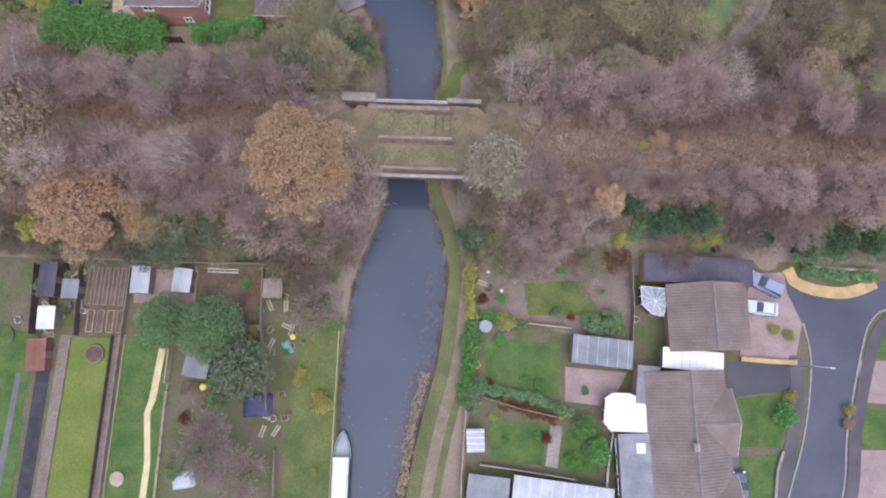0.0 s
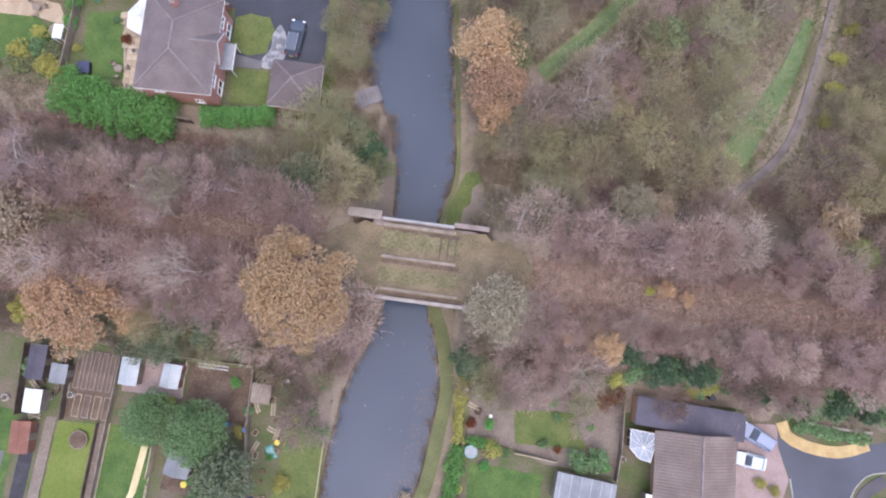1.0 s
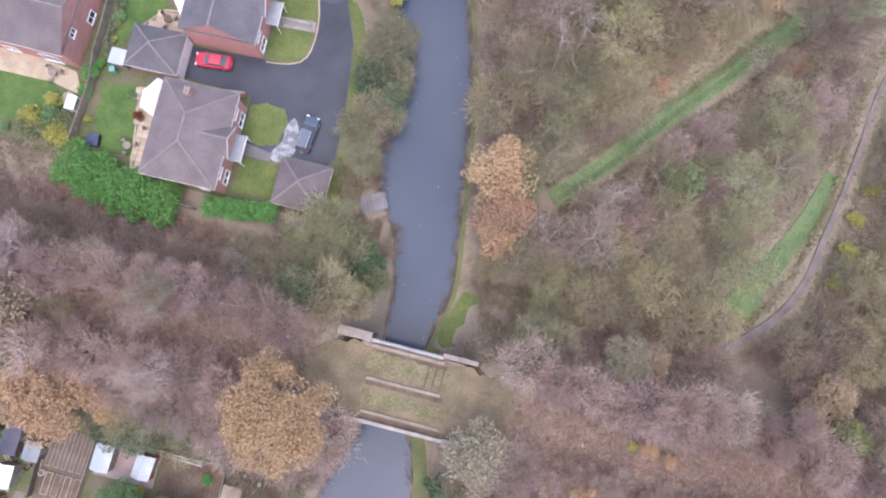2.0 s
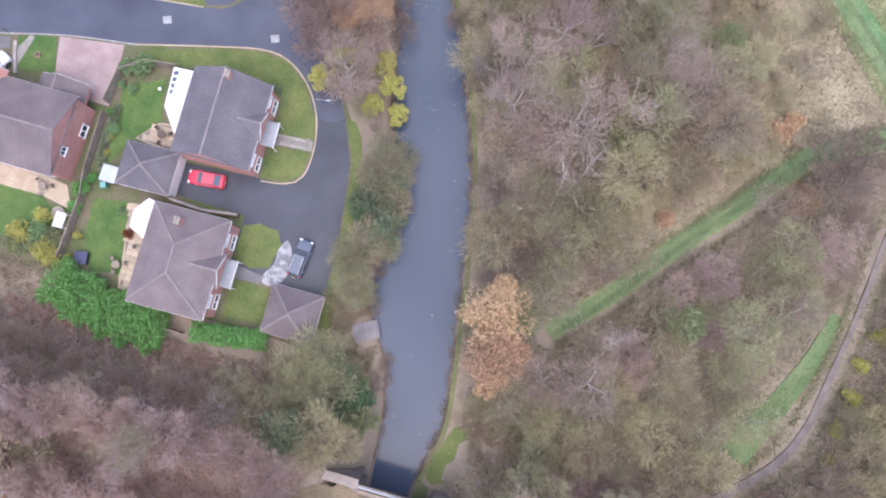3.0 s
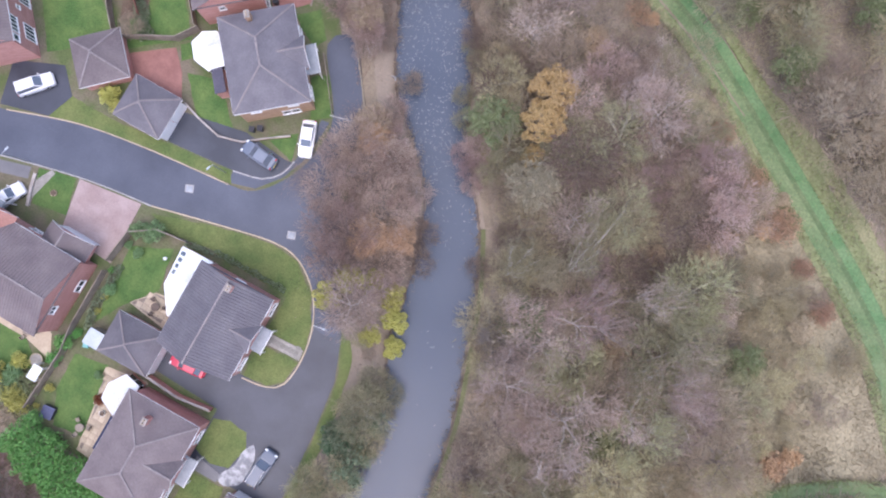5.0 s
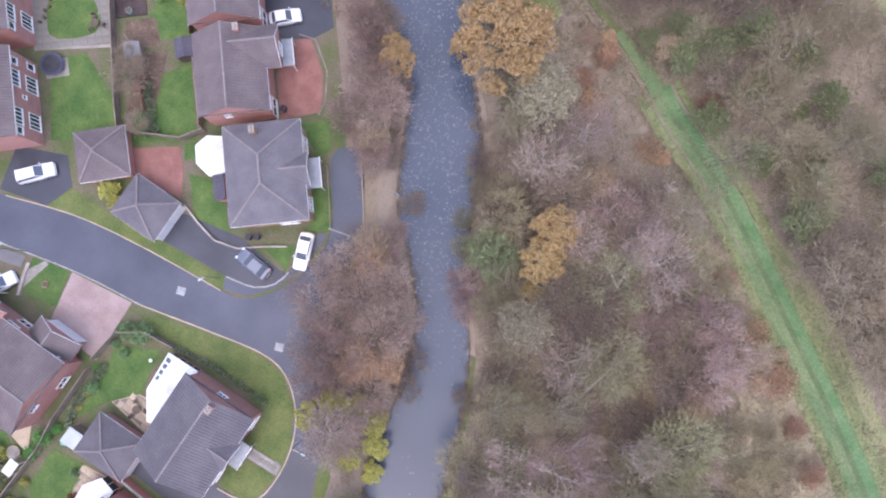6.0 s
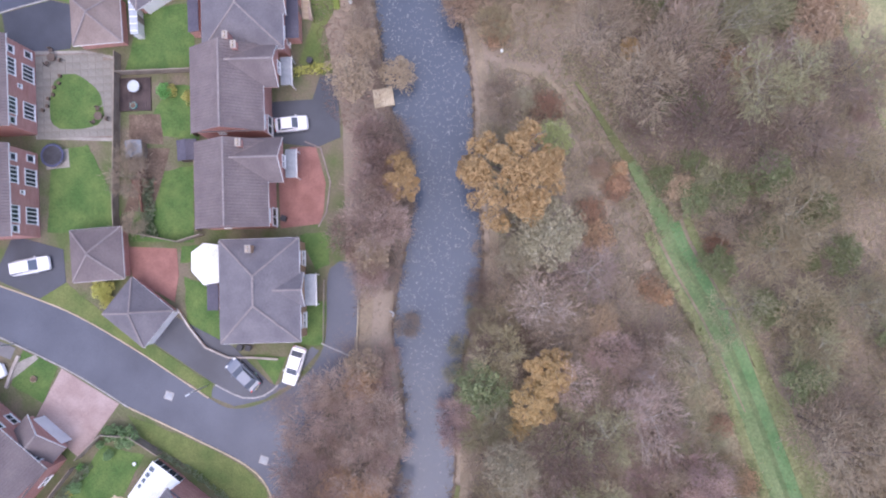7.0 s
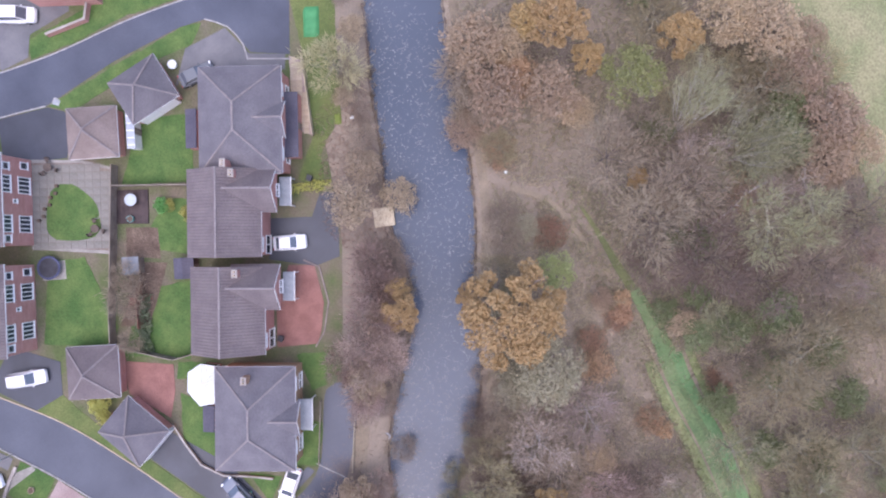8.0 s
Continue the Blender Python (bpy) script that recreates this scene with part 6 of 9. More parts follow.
tramp = thing("trampoline", "round black trampoline on a patio corner", "trampoline", -76.2, 88.5, 0.05, 0)
part("mat", one_tube((0, 0, 0.72), (0, 0, 0.76), 1.15, 1.15, 20), BLACK, tramp)
ring = bmesh.new()
rim_rings = [[ring.verts.new(((1.28 + 0.14 * math.cos(u)) * math.cos(a), (1.28 + 0.14 * math.cos(u)) * math.sin(a), 0.75 + 0.06 * math.sin(u))) for u in (math.tau * j / 6 for j in range(6))] for a in (math.tau * k / 24 for k in range(24))]
for k in range(24):
    for j in range(6):
        ring.faces.new((rim_rings[k][j], rim_rings[(k + 1) % 24][j], rim_rings[(k + 1) % 24][(j + 1) % 6], rim_rings[k][(j + 1) % 6]))
part("pad", ring, BLUE_TARP, tramp)
for k in range(6):
    a = math.tau * k / 6
    part("leg", one_tube((1.3 * math.cos(a), 1.3 * math.sin(a), -0.05), (1.3 * math.cos(a), 1.3 * math.sin(a), 0.7), 0.03, 0.03, 6), STEEL, tramp)
DECKING = mat("dark_stained_decking", (0.045, 0.033, 0.034), (0.08, 0.058, 0.056), 0.8, 12, 0.8, 0.3, speck=0.25, vary=0.12)
deck = thing("decking", "dark square timber decking in a back garden", "decking", -73.5, 100.3, 0.05, 41.5)
for k in range(14):
    part("board", one_box(-1.96 + k * 0.28, -1.96 + k * 0.28 + 0.26, -2.0, 2.0, -0.03, 0.16), DECKING, deck)
tbl = thing("garden_table", "round pale garden table on dark decking", "table", -73.9, 101.0, 0.21, 0)
part("tabletop", one_tube((0, 0, 0.68), (0, 0, 0.73), 0.72, 0.72, 20), ZINC, tbl)
for k in range(4):
    part("leg", one_tube((0.4 * math.cos(k * 1.57), 0.4 * math.sin(k * 1.57), 0), (0.3 * math.cos(k * 1.57), 0.3 * math.sin(k * 1.57), 0.68), 0.03, 0.03, 6), STEEL, tbl)
play = thing("slide", "red garden play frame on a lawn", "play frame", -65.9, 92.4, 0.05, 50)
for x, y in ((-0.5, -0.5), (0.5, -0.5), (-0.5, 0.5), (0.5, 0.5)):
    part("post", one_box(x - 0.05, x + 0.05, y - 0.05, y + 0.05, -0.05, 1.5), TIMBER_RED, play)
part("platform", one_box(-0.6, 0.6, -0.6, 0.6, 0.9, 0.98), TIMBER_RED, play)
part("chute", one_box(0.6, 2.2, -0.25, 0.25, -0.03, 0.03, 0.0, m=pose(0, 0, 0.62, 0, 26, 0) @ pose(-0.35, 0, 0.2)), TIMBER_RED, play)
chest = thing("storage_box", "dark blue storage box beside a garden fence", "storage box", -47.4, 44.6, 0.06, 8)
part("body", one_box(-0.7, 0.7, -0.7, 0.7, -0.03, 0.7, 0.03), BLACK, chest)
part("lid", one_box(-0.74, 0.74, -0.74, 0.74, 0.703, 0.78, 0.03), BLUE_TARP, chest)
arbour = thing("arbour", "small white-topped garden arbour in a lawn corner", "arbour", -50.6, 48.2, 0.05, 0)
part("roof", one_box(-0.6, 0.6, -0.9, 0.9, 1.9, 2.02, 0.03), OFFWHITE, arbour)
for x, y in ((-0.5, -0.8), (0.5, -0.8), (-0.5, 0.8), (0.5, 0.8)):
    part("post", one_box(x - 0.05, x + 0.05, y - 0.05, y + 0.05, -0.05, 1.9), WHITE, arbour)
gate = thing("gate_porch", "timber gate frame between hedge and house", "gate", -34.2, 39.6, 0, 0)
for x in (-1.0, 1.0):
    part("post", one_box(x - 0.07, x + 0.07, -0.07, 0.07, -0.15, 1.9), TIMBER_DARK, gate)
for k in range(5):
    part("board", one_box(-0.9 + k * 0.37, -0.9 + k * 0.37 + 0.33, -0.03, 0.03, 0.1, 1.6), TIMBER_DARK, gate)
part("top_rail", one_box(-1.2, 1.2, -0.06, 0.06, 1.903, 2.0), TIMBER, gate)

# wheelie bins and garden chairs by the houses
for x, y, m, lab in ((-27.6, 41.2, BLACK, "dark wheelie bin beside a garage"), (-18.4, 41.6, TIMBER, "brown wheelie bin beside a garage"), (-49.9, 100.2, BLACK, "black wheelie bin beside a drive"),
                     (-59.5, 116.6, BLACK, "dark wheelie bin on a path"), (31.8, 15.4, BLACK, "black wheelie bin behind a bungalow"), (-47.6, 53.6, TEAL, "green wheelie bin by a fence"),
                     (-44.2, 85.3, BLACK, "dark wheelie bin against a house wall"), (-43.4, 85.9, BLACK, "dark wheelie bin against a house wall"), (40.9, 15.6, BLACK, "black wheelie bin behind the island")):
    wb = thing("wheelie_bin", lab, "bin", x, y, max(0.0, height(x, y)) + 0.05, 20, "wheelie bins")
    part("body", loft(bmesh.new(), [[(-s, -s, z), (s, -s, z), (s, s, z), (-s, s, z)] for s, z in ((0.22, -0.1), (0.30, 0.95))]), m, wb)
    part("lid", one_box(-0.33, 0.33, -0.33, 0.36, 0.953, 1.02, 0.02), m, wb)


# ---- street lamps ----
def street_lamp(x, y, rz, h=6.0, reach=1.6):
    root = thing("street_lamp", "slim grey street lamp with a pale head", "street lamp", x, y, 0.1, rz, "street lamps")
    part("column", one_tube((0, 0, -0.3), (0, 0, h), 0.075, 0.05, 8), STEEL, root)
    part("arm", one_tube((0, 0, h - 0.05), (reach, 0, h + 0.1), 0.035, 0.03, 6), STEEL, root)
    part("head", one_box(reach - 0.1, reach + 0.42, -0.10, 0.10, h + 0.03, h + 0.14, 0.03), ZINC, root)


street_lamp(40.2, 2.2, -5)
street_lamp(-65.4, 68.4, 75, 5.5, 0.6)
street_lamp(-44.4, 79.3, -110, 5.0, 0.4)
street_lamp(-25.2, 69.6, 10, 5.0, 1.2)

# ---- on and by the water ----
boat = thing("narrowboat", "moored narrowboat with a white roof and dark hull", "boat", -10.5, -16.5, WATER, 0.5)
hull = [(-0.95, -8.5), (0.95, -8.5), (1.02, 6.8), (0.85, 8.2), (0.35, 9.4), (0, 9.8), (-0.35, 9.4), (-0.85, 8.2), (-1.02, 6.8)]
part("hull", prism(bmesh.new(), hull, -0.35, 0.75), BLACK, boat, "dark steel hull")
part("fore_deck", prism(bmesh.new(), [(x * 0.82, y * 0.985) for x, y in hull[2:]], 0.755, 0.80), LEAD, boat, "grey-green bow deck")
part("gunwale", ribbon(bmesh.new(), [(x * 0.97, y) for x, y in hull[2:]], 0.1, 0.76, 0.92), TEAL, boat)
part("cabin", one_box(-0.82, 0.82, -8.0, 6.9, 0.76, 1.75, 0.04), OFFWHITE, boat)
part("roof", one_box(-0.88, 0.88, -8.1, 7.0, 1.753, 1.85, 0.04), WHITE, boat, "white painted cabin roof")
part("hatch", one_box(-0.3, 0.3, 6.2, 6.8, 1.853, 1.95, 0.03), OFFWHITE, boat)
for sx in (-1, 1):
    for k in range(5):
        part("porthole", one_box(sx * 0.822 - 0.015, sx * 0.822 + 0.015, -6 + k * 2.6, -5.2 + k * 2.6, 1.1, 1.5), GLASS, boat)
    part("handrail", one_box(sx * 0.75 - 0.03, sx * 0.75 + 0.03, -7.6, 6.6, 1.853, 1.92), TEAL, boat)


def jetty(label, x, y, rz, w, l, z, material):
    root = thing("jetty", label, "jetty", x, y, 0, rz, "jetties")
    n = int(w / 0.2)
    for k in range(n):
        part("plank", one_box(-w / 2 + k * w / n + 0.01, -w / 2 + (k + 1) * w / n - 0.01, -l / 2, l / 2, z - 0.05, z), material, root)
    for x0 in (-w / 2 + 0.1, w / 2 - 0.1):
        for y0 in (-l / 2 + 0.1, l / 2 - 0.1):
            part("pile", one_tube((x0, y0, -1.8), (x0, y0, z - 0.053), 0.08, 0.08, 6), TIMBER_DARK, root)
    return root


SILVERED = mat("silvered_planks", (0.15, 0.14, 0.145), (0.215, 0.20, 0.205), 0.8, 12, 0.9, 0.3, speck=0.25, vary=0.12)
jetty("weathered grey platform jutting into the canal", -12.6, 45.7, 28, 3.1, 2.1, 0.34, SILVERED)
jetty("pale planked fishing platform on the canal bank", -50.0, 118.8, 48, 2.4, 2.2, 0.14, TIMBER_PALE)
dinghy = thing("dinghy", "small grey dinghy moored against the bank", "boat", -33.8, 98.6, WATER + 0.02, 45)
rim = [(1.4 * math.cos(a) * (1.0 if math.cos(a) < 0 else 1.15), 0.62 * math.sin(a)) for a in (math.tau * k / 16 for k in range(16))]
part("hull", loft(bmesh.new(), [[(x * s, y * s, z) for x, y in rim] for s, z in ((0.7, -0.12), (0.95, 0.1), (1.0, 0.3))]), LEAD, dinghy)
part("inside", prism(bmesh.new(), [(x * 0.86, y * 0.84) for x, y in rim], 0.303, 0.315), TIMBER_DARK, dinghy)
for x in (-0.5, 0.45):
    part("thwart", one_box(x - 0.14, x + 0.14, -0.48, 0.48, 0.318, 0.36), OFFWHITE, dinghy)
pole = thing("pole", "tall bare white pole standing in the wood", "pole", 6.9, 30.8, height(6.9, 30.8))
part("shaft", one_tube((0, 0, -0.4), (-0.4, 0.6, 9.0), 0.10, 0.05, 8), BARK_PALE, pole)
for k in range(9):
    rng = random.Random(k)
    tub("pale marker stone beside the path" if k > 6 else "small pale litter bag in the grass", (-42.6, 11.3, 5.4, 7.0, -18.8, -16.9, 3.9, -60.4, -45.2)[k], (132.0, 108.3, 12.0, 9.8, 11.0, 10.6, 12.4, 125.2, 66.8)[k], 0.22, 0.25, OFFWHITE, "litter", OFFWHITE, 0.08)

# ---- slabs of patios and paths ----
def slabs(label, pts, size, rz, material, top, seed, gap=0.03, hole=None):
    """Paving slabs laid in rows over the outline pts, each a little uneven."""
    base = sheet("paving", [(x, y) for x, y in pts], top - 0.03, SOIL_GREY, label, "paving")
    rng = random.Random(seed)
    me = bpy.data.meshes.new("slab")
    bm = one_box(-size / 2 + gap / 2, size / 2 - gap / 2, -size / 2 + gap / 2, size / 2 - gap / 2, -0.05, 0.0, 0.012)
    bm.to_mesh(me), bm.free(), me.materials.append(material)
    c, sn = math.cos(radians(rz)), math.sin(radians(rz))
    cx, cy = (sum(p[k] for p in pts) / len(pts) for k in (0, 1))
    for i in range(-16, 17):
        for j in range(-16, 17):
            x, y = cx + c * i * size - sn * j * size, cy + sn * i * size + c * j * size
            if inside(np.array([x]), np.array([y]), list(pts))[0] and not (hole and inside(np.array([x]), np.array([y]), hole)[0]):
                ob = new("slab", me)
                ob.parent = base
                ob.matrix_basis = pose(x, y, top + rng.uniform(-0.008, 0.008), rng.uniform(-0.5, 0.5), rng.uniform(-0.5, 0.5), rz + rng.uniform(-0.6, 0.6))


SLAB = mat("grey_slabs", (0.165, 0.158, 0.138), (0.225, 0.212, 0.19), 0.25, 5, 0.85, 0.2, speck=0.2, vary=0.07)
ROUND_LAWN = [(-82.1, 95.2), (-80.8, 97.6), (-76.8, 97.6), (-74.6, 94.8), (-78.8, 91.2)]
SLAB_BUFF = mat("buff_slabs", (0.37, 0.30, 0.22), (0.45, 0.375, 0.28), 0.6, 6, 0.85, 0.2, speck=0.15, vary=0.14)
slabs("worn grey slabs of a back garden", [(-86.6, 96.0), (-81.7, 100.2), (-77.9, 102.2), (-71.8, 94.9), (-79.4, 89.0)], 0.92, 42, SLAB, 0.085, 5, hole=ROUND_LAWN)
slabs("buff slabs behind a house", [(-44.4, 52.2), (-39.6, 53.0), (-39.4, 43.0), (-42.2, 42.8), (-43.0, 47)], 0.75, 2, SLAB_BUFF, 0.085, 6)
slabs("buff slabs behind a house", [(-46.0, 60.3), (-44.0, 62.6), (-41.2, 63.0), (-40.2, 59.8)], 0.75, 2, SLAB_BUFF, 0.085, 7)
slabs("pale slabs of a front path", [(-30.2, 65.4), (-25.5, 65.7), (-25.3, 64.6), (-30.0, 64.3)], 0.6, 2, SLAB, 0.10, 8)
slabs("pinkish slabs of a garden path", [(-70.6, 125.8), (-64.7, 120.1), (-63.0, 120.6), (-69.2, 126.3)], 0.7, 42, SLAB_BUFF, 0.10, 9)

# garden furniture on the patios
for x, y, rz, m in ((-43.0, 61.4, 20, TIMBER_DARK), (-43.2, 45.0, 5, TIMBER), (-84.0, 97.4, 40, TIMBER_DARK), (-54.6, 51.4, 0, TIMBER), (-75.0, 95.6, 10, TIMBER_DARK)):
    tb = thing("patio_table", "small garden table on a paved patio", "table", x, y, 0.09, rz, "patio tables")
    part("tabletop", one_tube((0, 0, 0.66), (0, 0, 0.71), 0.5, 0.5, 14), m, tb)
    part("pedestal", one_tube((0, 0, 0), (0, 0, 0.66), 0.06, 0.05, 8), m, tb)
    part("foot", one_tube((0, 0, -0.01), (0, 0, 0.04), 0.28, 0.25, 10), m, tb)
    for k in range(3):
        a = math.tau * k / 3 + 0.4
        ch = thing("patio_chair", "small garden chair beside a patio table", "chair", x + 0.95 * math.cos(a), y + 0.95 * math.sin(a), 0.09, math.degrees(a) - 90, "patio chairs")
        part("seat", one_box(-0.22, 0.22, -0.22, 0.22, 0.40, 0.45, 0.01), m, ch)
        part("backrest", one_box(-0.22, 0.22, 0.20, 0.24, 0.453, 0.88, 0.01), m, ch)
        for lx in (-0.19, 0.19):
            for ly in (-0.19, 0.19):
                part("leg", one_box(lx - 0.02, lx + 0.02, ly - 0.02, ly + 0.02, -0.01, 0.4), m, ch)

# ---- clutter of the back gardens ----
rng = random.Random(91)
for k in range(64):
    x, y = ((rng.uniform(-20.4, -16.8), rng.uniform(-9, 10.5)) if k % 2 else (rng.uniform(-46.5, -42.2), rng.uniform(2.6, 11))) if k < 54 else (rng.uniform(4.6, 9), rng.uniform(7, 13))
    kind = k % 3
    if kind == 0:
        ob = thing("plank_pile", "short pile of grey offcut planks on the ground", "plank pile", x, y, 0.06, rng.uniform(0, 180), "garden clutter")
        for j in range(3):
            part("plank", one_box(-0.7, 0.7, -0.25 + j * 0.17, -0.11 + j * 0.17, -0.03, 0.06 + 0.02 * j), TIMBER if j % 2 else TIMBER_PALE, ob)
    elif kind == 1:
        ob = thing("crate", "open weathered wooden crate on the ground", "crate", x, y, 0.06, rng.uniform(0, 90), "garden clutter")
        for a in ((-0.4, 0.4, -0.3, -0.26), (-0.4, 0.4, 0.26, 0.3), (-0.4, -0.36, -0.257, 0.257), (0.36, 0.4, -0.257, 0.257)):
            part("side", one_box(*a, -0.03, 0.35), TIMBER_PALE if k % 2 else TIMBER_DARK, ob)
        part("base", one_box(-0.357, 0.357, -0.257, 0.257, -0.03, 0.04), SOIL, ob)
    else:
        tub("small weathered garden pot by a fence", x, y, rng.uniform(0.18, 0.3), 0.35, (OFFWHITE, TIMBER_DARK, LEAD, TILE_RED)[k % 4], "plant_pot")

# ---- trees, bushes and undergrowth ----
def mottled(name, colours):
    """Twigs that change colour in patches some metres wide."""
    m = leafy(name, colours[0], colours[-1], None, 0.0, patch=0.16, through_light=0.5)
    n = m.node_tree.nodes
    noi = next(k for k in n if k.type == "TEX_NOISE")
    noi.inputs["Detail"].default_value = 4
    ramp = next(k for k in n if k.type == "VALTORGB").color_ramp
    ramp.elements[0].position, ramp.elements[1].position = 0.28, 0.72
    for k, c in enumerate(colours[1:-1]):
        ramp.elements.new(0.28 + 0.44 * (k + 1) / (len(colours) - 1)).color = (*c, 1)
    next(k for k in n if k.type == "MIX").inputs["Factor"].default_value = 0.85
    return m


TWIG_MAUVE = leafy("mauve_twigs", (0.475, 0.362, 0.325), (0.555, 0.428, 0.388), (0.605, 0.482, 0.44), 0.16, through_light=0.5, drift=0.75)
TWIG_PINK = leafy("pink_twigs", (0.44, 0.352, 0.30), (0.53, 0.43, 0.372), (0.59, 0.495, 0.43), 0.14, through_light=0.5, drift=0.75)
TWIG_SAND = leafy("sandy_twigs", (0.395, 0.345, 0.215), (0.495, 0.435, 0.285), (0.57, 0.505, 0.35), 0.14, through_light=0.5, drift=0.75)
LEAF_MOSS = leafy("dull_green_leaves", (0.165, 0.195, 0.10), (0.255, 0.285, 0.15), (0.35, 0.36, 0.205), 0.12, drift=0.55)
TWIG_BROWN = leafy("brown_twigs", (0.34, 0.27, 0.21), (0.41, 0.33, 0.26), (0.46, 0.38, 0.31), 0.16, through_light=0.5, drift=0.75)
TWIG_RUSSET = leafy("russet_twigs", (0.385, 0.285, 0.24), (0.455, 0.35, 0.295), (0.51, 0.41, 0.35), 0.16, through_light=0.5, drift=0.75)
TWIG_OLIVE = leafy("olive_twigs", (0.33, 0.315, 0.19), (0.425, 0.405, 0.262), (0.50, 0.475, 0.33), 0.14, through_light=0.5, drift=0.75)
TWIG_GREY = leafy("grey_twigs", (0.31, 0.275, 0.24), (0.40, 0.36, 0.315), (0.50, 0.46, 0.41), 0.16, through_light=0.5, drift=0.75)
TWIG_DUSK = leafy("dusky_brown_twigs", (0.305, 0.243, 0.19), (0.41, 0.33, 0.258), (0.48, 0.398, 0.318), 0.22, through_light=0.5, drift=0.75)
LEAF_PEACH = leafy("peach_brown_leaves", (0.45, 0.345, 0.24), (0.55, 0.435, 0.315), (0.61, 0.50, 0.38), 0.12, through_light=0.5, drift=0.7)
LEAF_ASH = leafy("ashen_seed_heads", (0.32, 0.295, 0.20), (0.45, 0.405, 0.295), (0.56, 0.50, 0.395), 0.12, through_light=0.4, drift=0.45)
LEAF_BRONZE = leafy("bronze_bracken_fronds", (0.43, 0.285, 0.195), (0.53, 0.37, 0.26), (0.58, 0.43, 0.315), 0.14, through_light=0.5, drift=0.65)
LEAF_SAP = leafy("sap_green_leaves", (0.28, 0.31, 0.13), (0.40, 0.42, 0.20), (0.47, 0.475, 0.26), 0.10, through_light=0.4, drift=0.6)
LEAF_AMBER = leafy("amber_oak_leaves", (0.39, 0.268, 0.125), (0.53, 0.388, 0.205), (0.60, 0.462, 0.27), 0.06, drift=0.55)
LEAF_GOLD = leafy("golden_oak_leaves", (0.46, 0.325, 0.185), (0.56, 0.415, 0.25), (0.62, 0.48, 0.31), 0.08)
LEAF_ORANGE = leafy("russet_leaves", (0.43, 0.285, 0.17), (0.58, 0.41, 0.265), (0.64, 0.49, 0.34), 0.10)
LEAF_TAN = leafy("tan_seed_heads", (0.35, 0.275, 0.19), (0.47, 0.385, 0.275), (0.59, 0.50, 0.375), 0.10)
LEAF_PALE = leafy("pale_willow_leaves", (0.33, 0.295, 0.21), (0.465, 0.42, 0.31), (0.56, 0.515, 0.40), 0.06)
LEAF_GREEN = leafy("evergreen_leaves", (0.14, 0.245, 0.11), (0.24, 0.37, 0.18), (0.33, 0.455, 0.25), 0.10)
LEAF_LAUREL = leafy("bright_laurel_leaves", (0.12, 0.29, 0.085), (0.19, 0.42, 0.13), (0.26, 0.50, 0.18), 0.08)
LEAF_DARK = leafy("dark_ivy_leaves", (0.125, 0.165, 0.10), (0.205, 0.24, 0.15), (0.30, 0.315, 0.21), 0.14)
LEAF_LIME = leafy("yellow_green_leaves", (0.36, 0.36, 0.10), (0.50, 0.48, 0.16), (0.60, 0.56, 0.24), 0.08)
LEAF_HOLLY = leafy("holly_leaves", (0.065, 0.115, 0.065), (0.12, 0.19, 0.105), (0.20, 0.265, 0.16), 0.12)
LEAF_RED = leafy("red_brown_leaves", (0.16, 0.06, 0.03), (0.28, 0.11, 0.055), None, 0.12)
BRAMBLE = leafy("bramble_and_bracken", (0.26, 0.185, 0.155), (0.33, 0.245, 0.20), (0.38, 0.295, 0.235), 0.0, patch=0.12)
BRAMBLE_OLIVE = leafy("woodland_undergrowth", (0.235, 0.205, 0.15), (0.315, 0.27, 0.195), (0.39, 0.34, 0.255), 0.0, patch=0.12)
REED = leafy("dead_reeds", (0.20, 0.15, 0.10), (0.31, 0.245, 0.165), (0.42, 0.35, 0.24), 0.0, patch=0.4)
THICKET = mottled("mottled_brush", ((0.28, 0.24, 0.16), (0.34, 0.325, 0.20), (0.42, 0.345, 0.26), (0.46, 0.41, 0.285), (0.41, 0.325, 0.26), (0.32, 0.315, 0.195)))
THICKET_MAUVE = mottled("mauve_brush", ((0.40, 0.292, 0.262), (0.485, 0.365, 0.348), (0.50, 0.345, 0.29), (0.505, 0.385, 0.365)))
THICKET_OLIVE = mottled("olive_brush", ((0.275, 0.248, 0.155), (0.32, 0.31, 0.185), (0.40, 0.342, 0.235), (0.435, 0.395, 0.265), (0.355, 0.298, 0.222), (0.30, 0.30, 0.178)))
BRACKEN = leafy("dead_bracken", (0.42, 0.30, 0.245), (0.52, 0.38, 0.315), (0.57, 0.44, 0.37), 0.0, patch=0.12)
STRAW = leafy("straw_blades", (0.20, 0.165, 0.105), (0.31, 0.265, 0.17), (0.42, 0.37, 0.25), 0.0, patch=0.15)
FRESH = leafy("grass_blades", (0.135, 0.175, 0.062), (0.26, 0.275, 0.12), (0.39, 0.36, 0.19), 0.0, patch=0.15)
LITTER = leafy("dull_leaf_litter", (0.15, 0.115, 0.105), (0.25, 0.19, 0.165), None, 0.0)
FLOATING = leafy("floating_leaves", (0.20, 0.205, 0.215), (0.35, 0.355, 0.365), (0.52, 0.52, 0.525), 0.0)
FLOATING_PINK = leafy("fallen_leaves_on_water", (0.20, 0.13, 0.10), (0.32, 0.22, 0.18), None, 0.0)


def unit(v):
    return v / np.maximum(np.linalg.norm(v, axis=-1, keepdims=True), 1e-6)


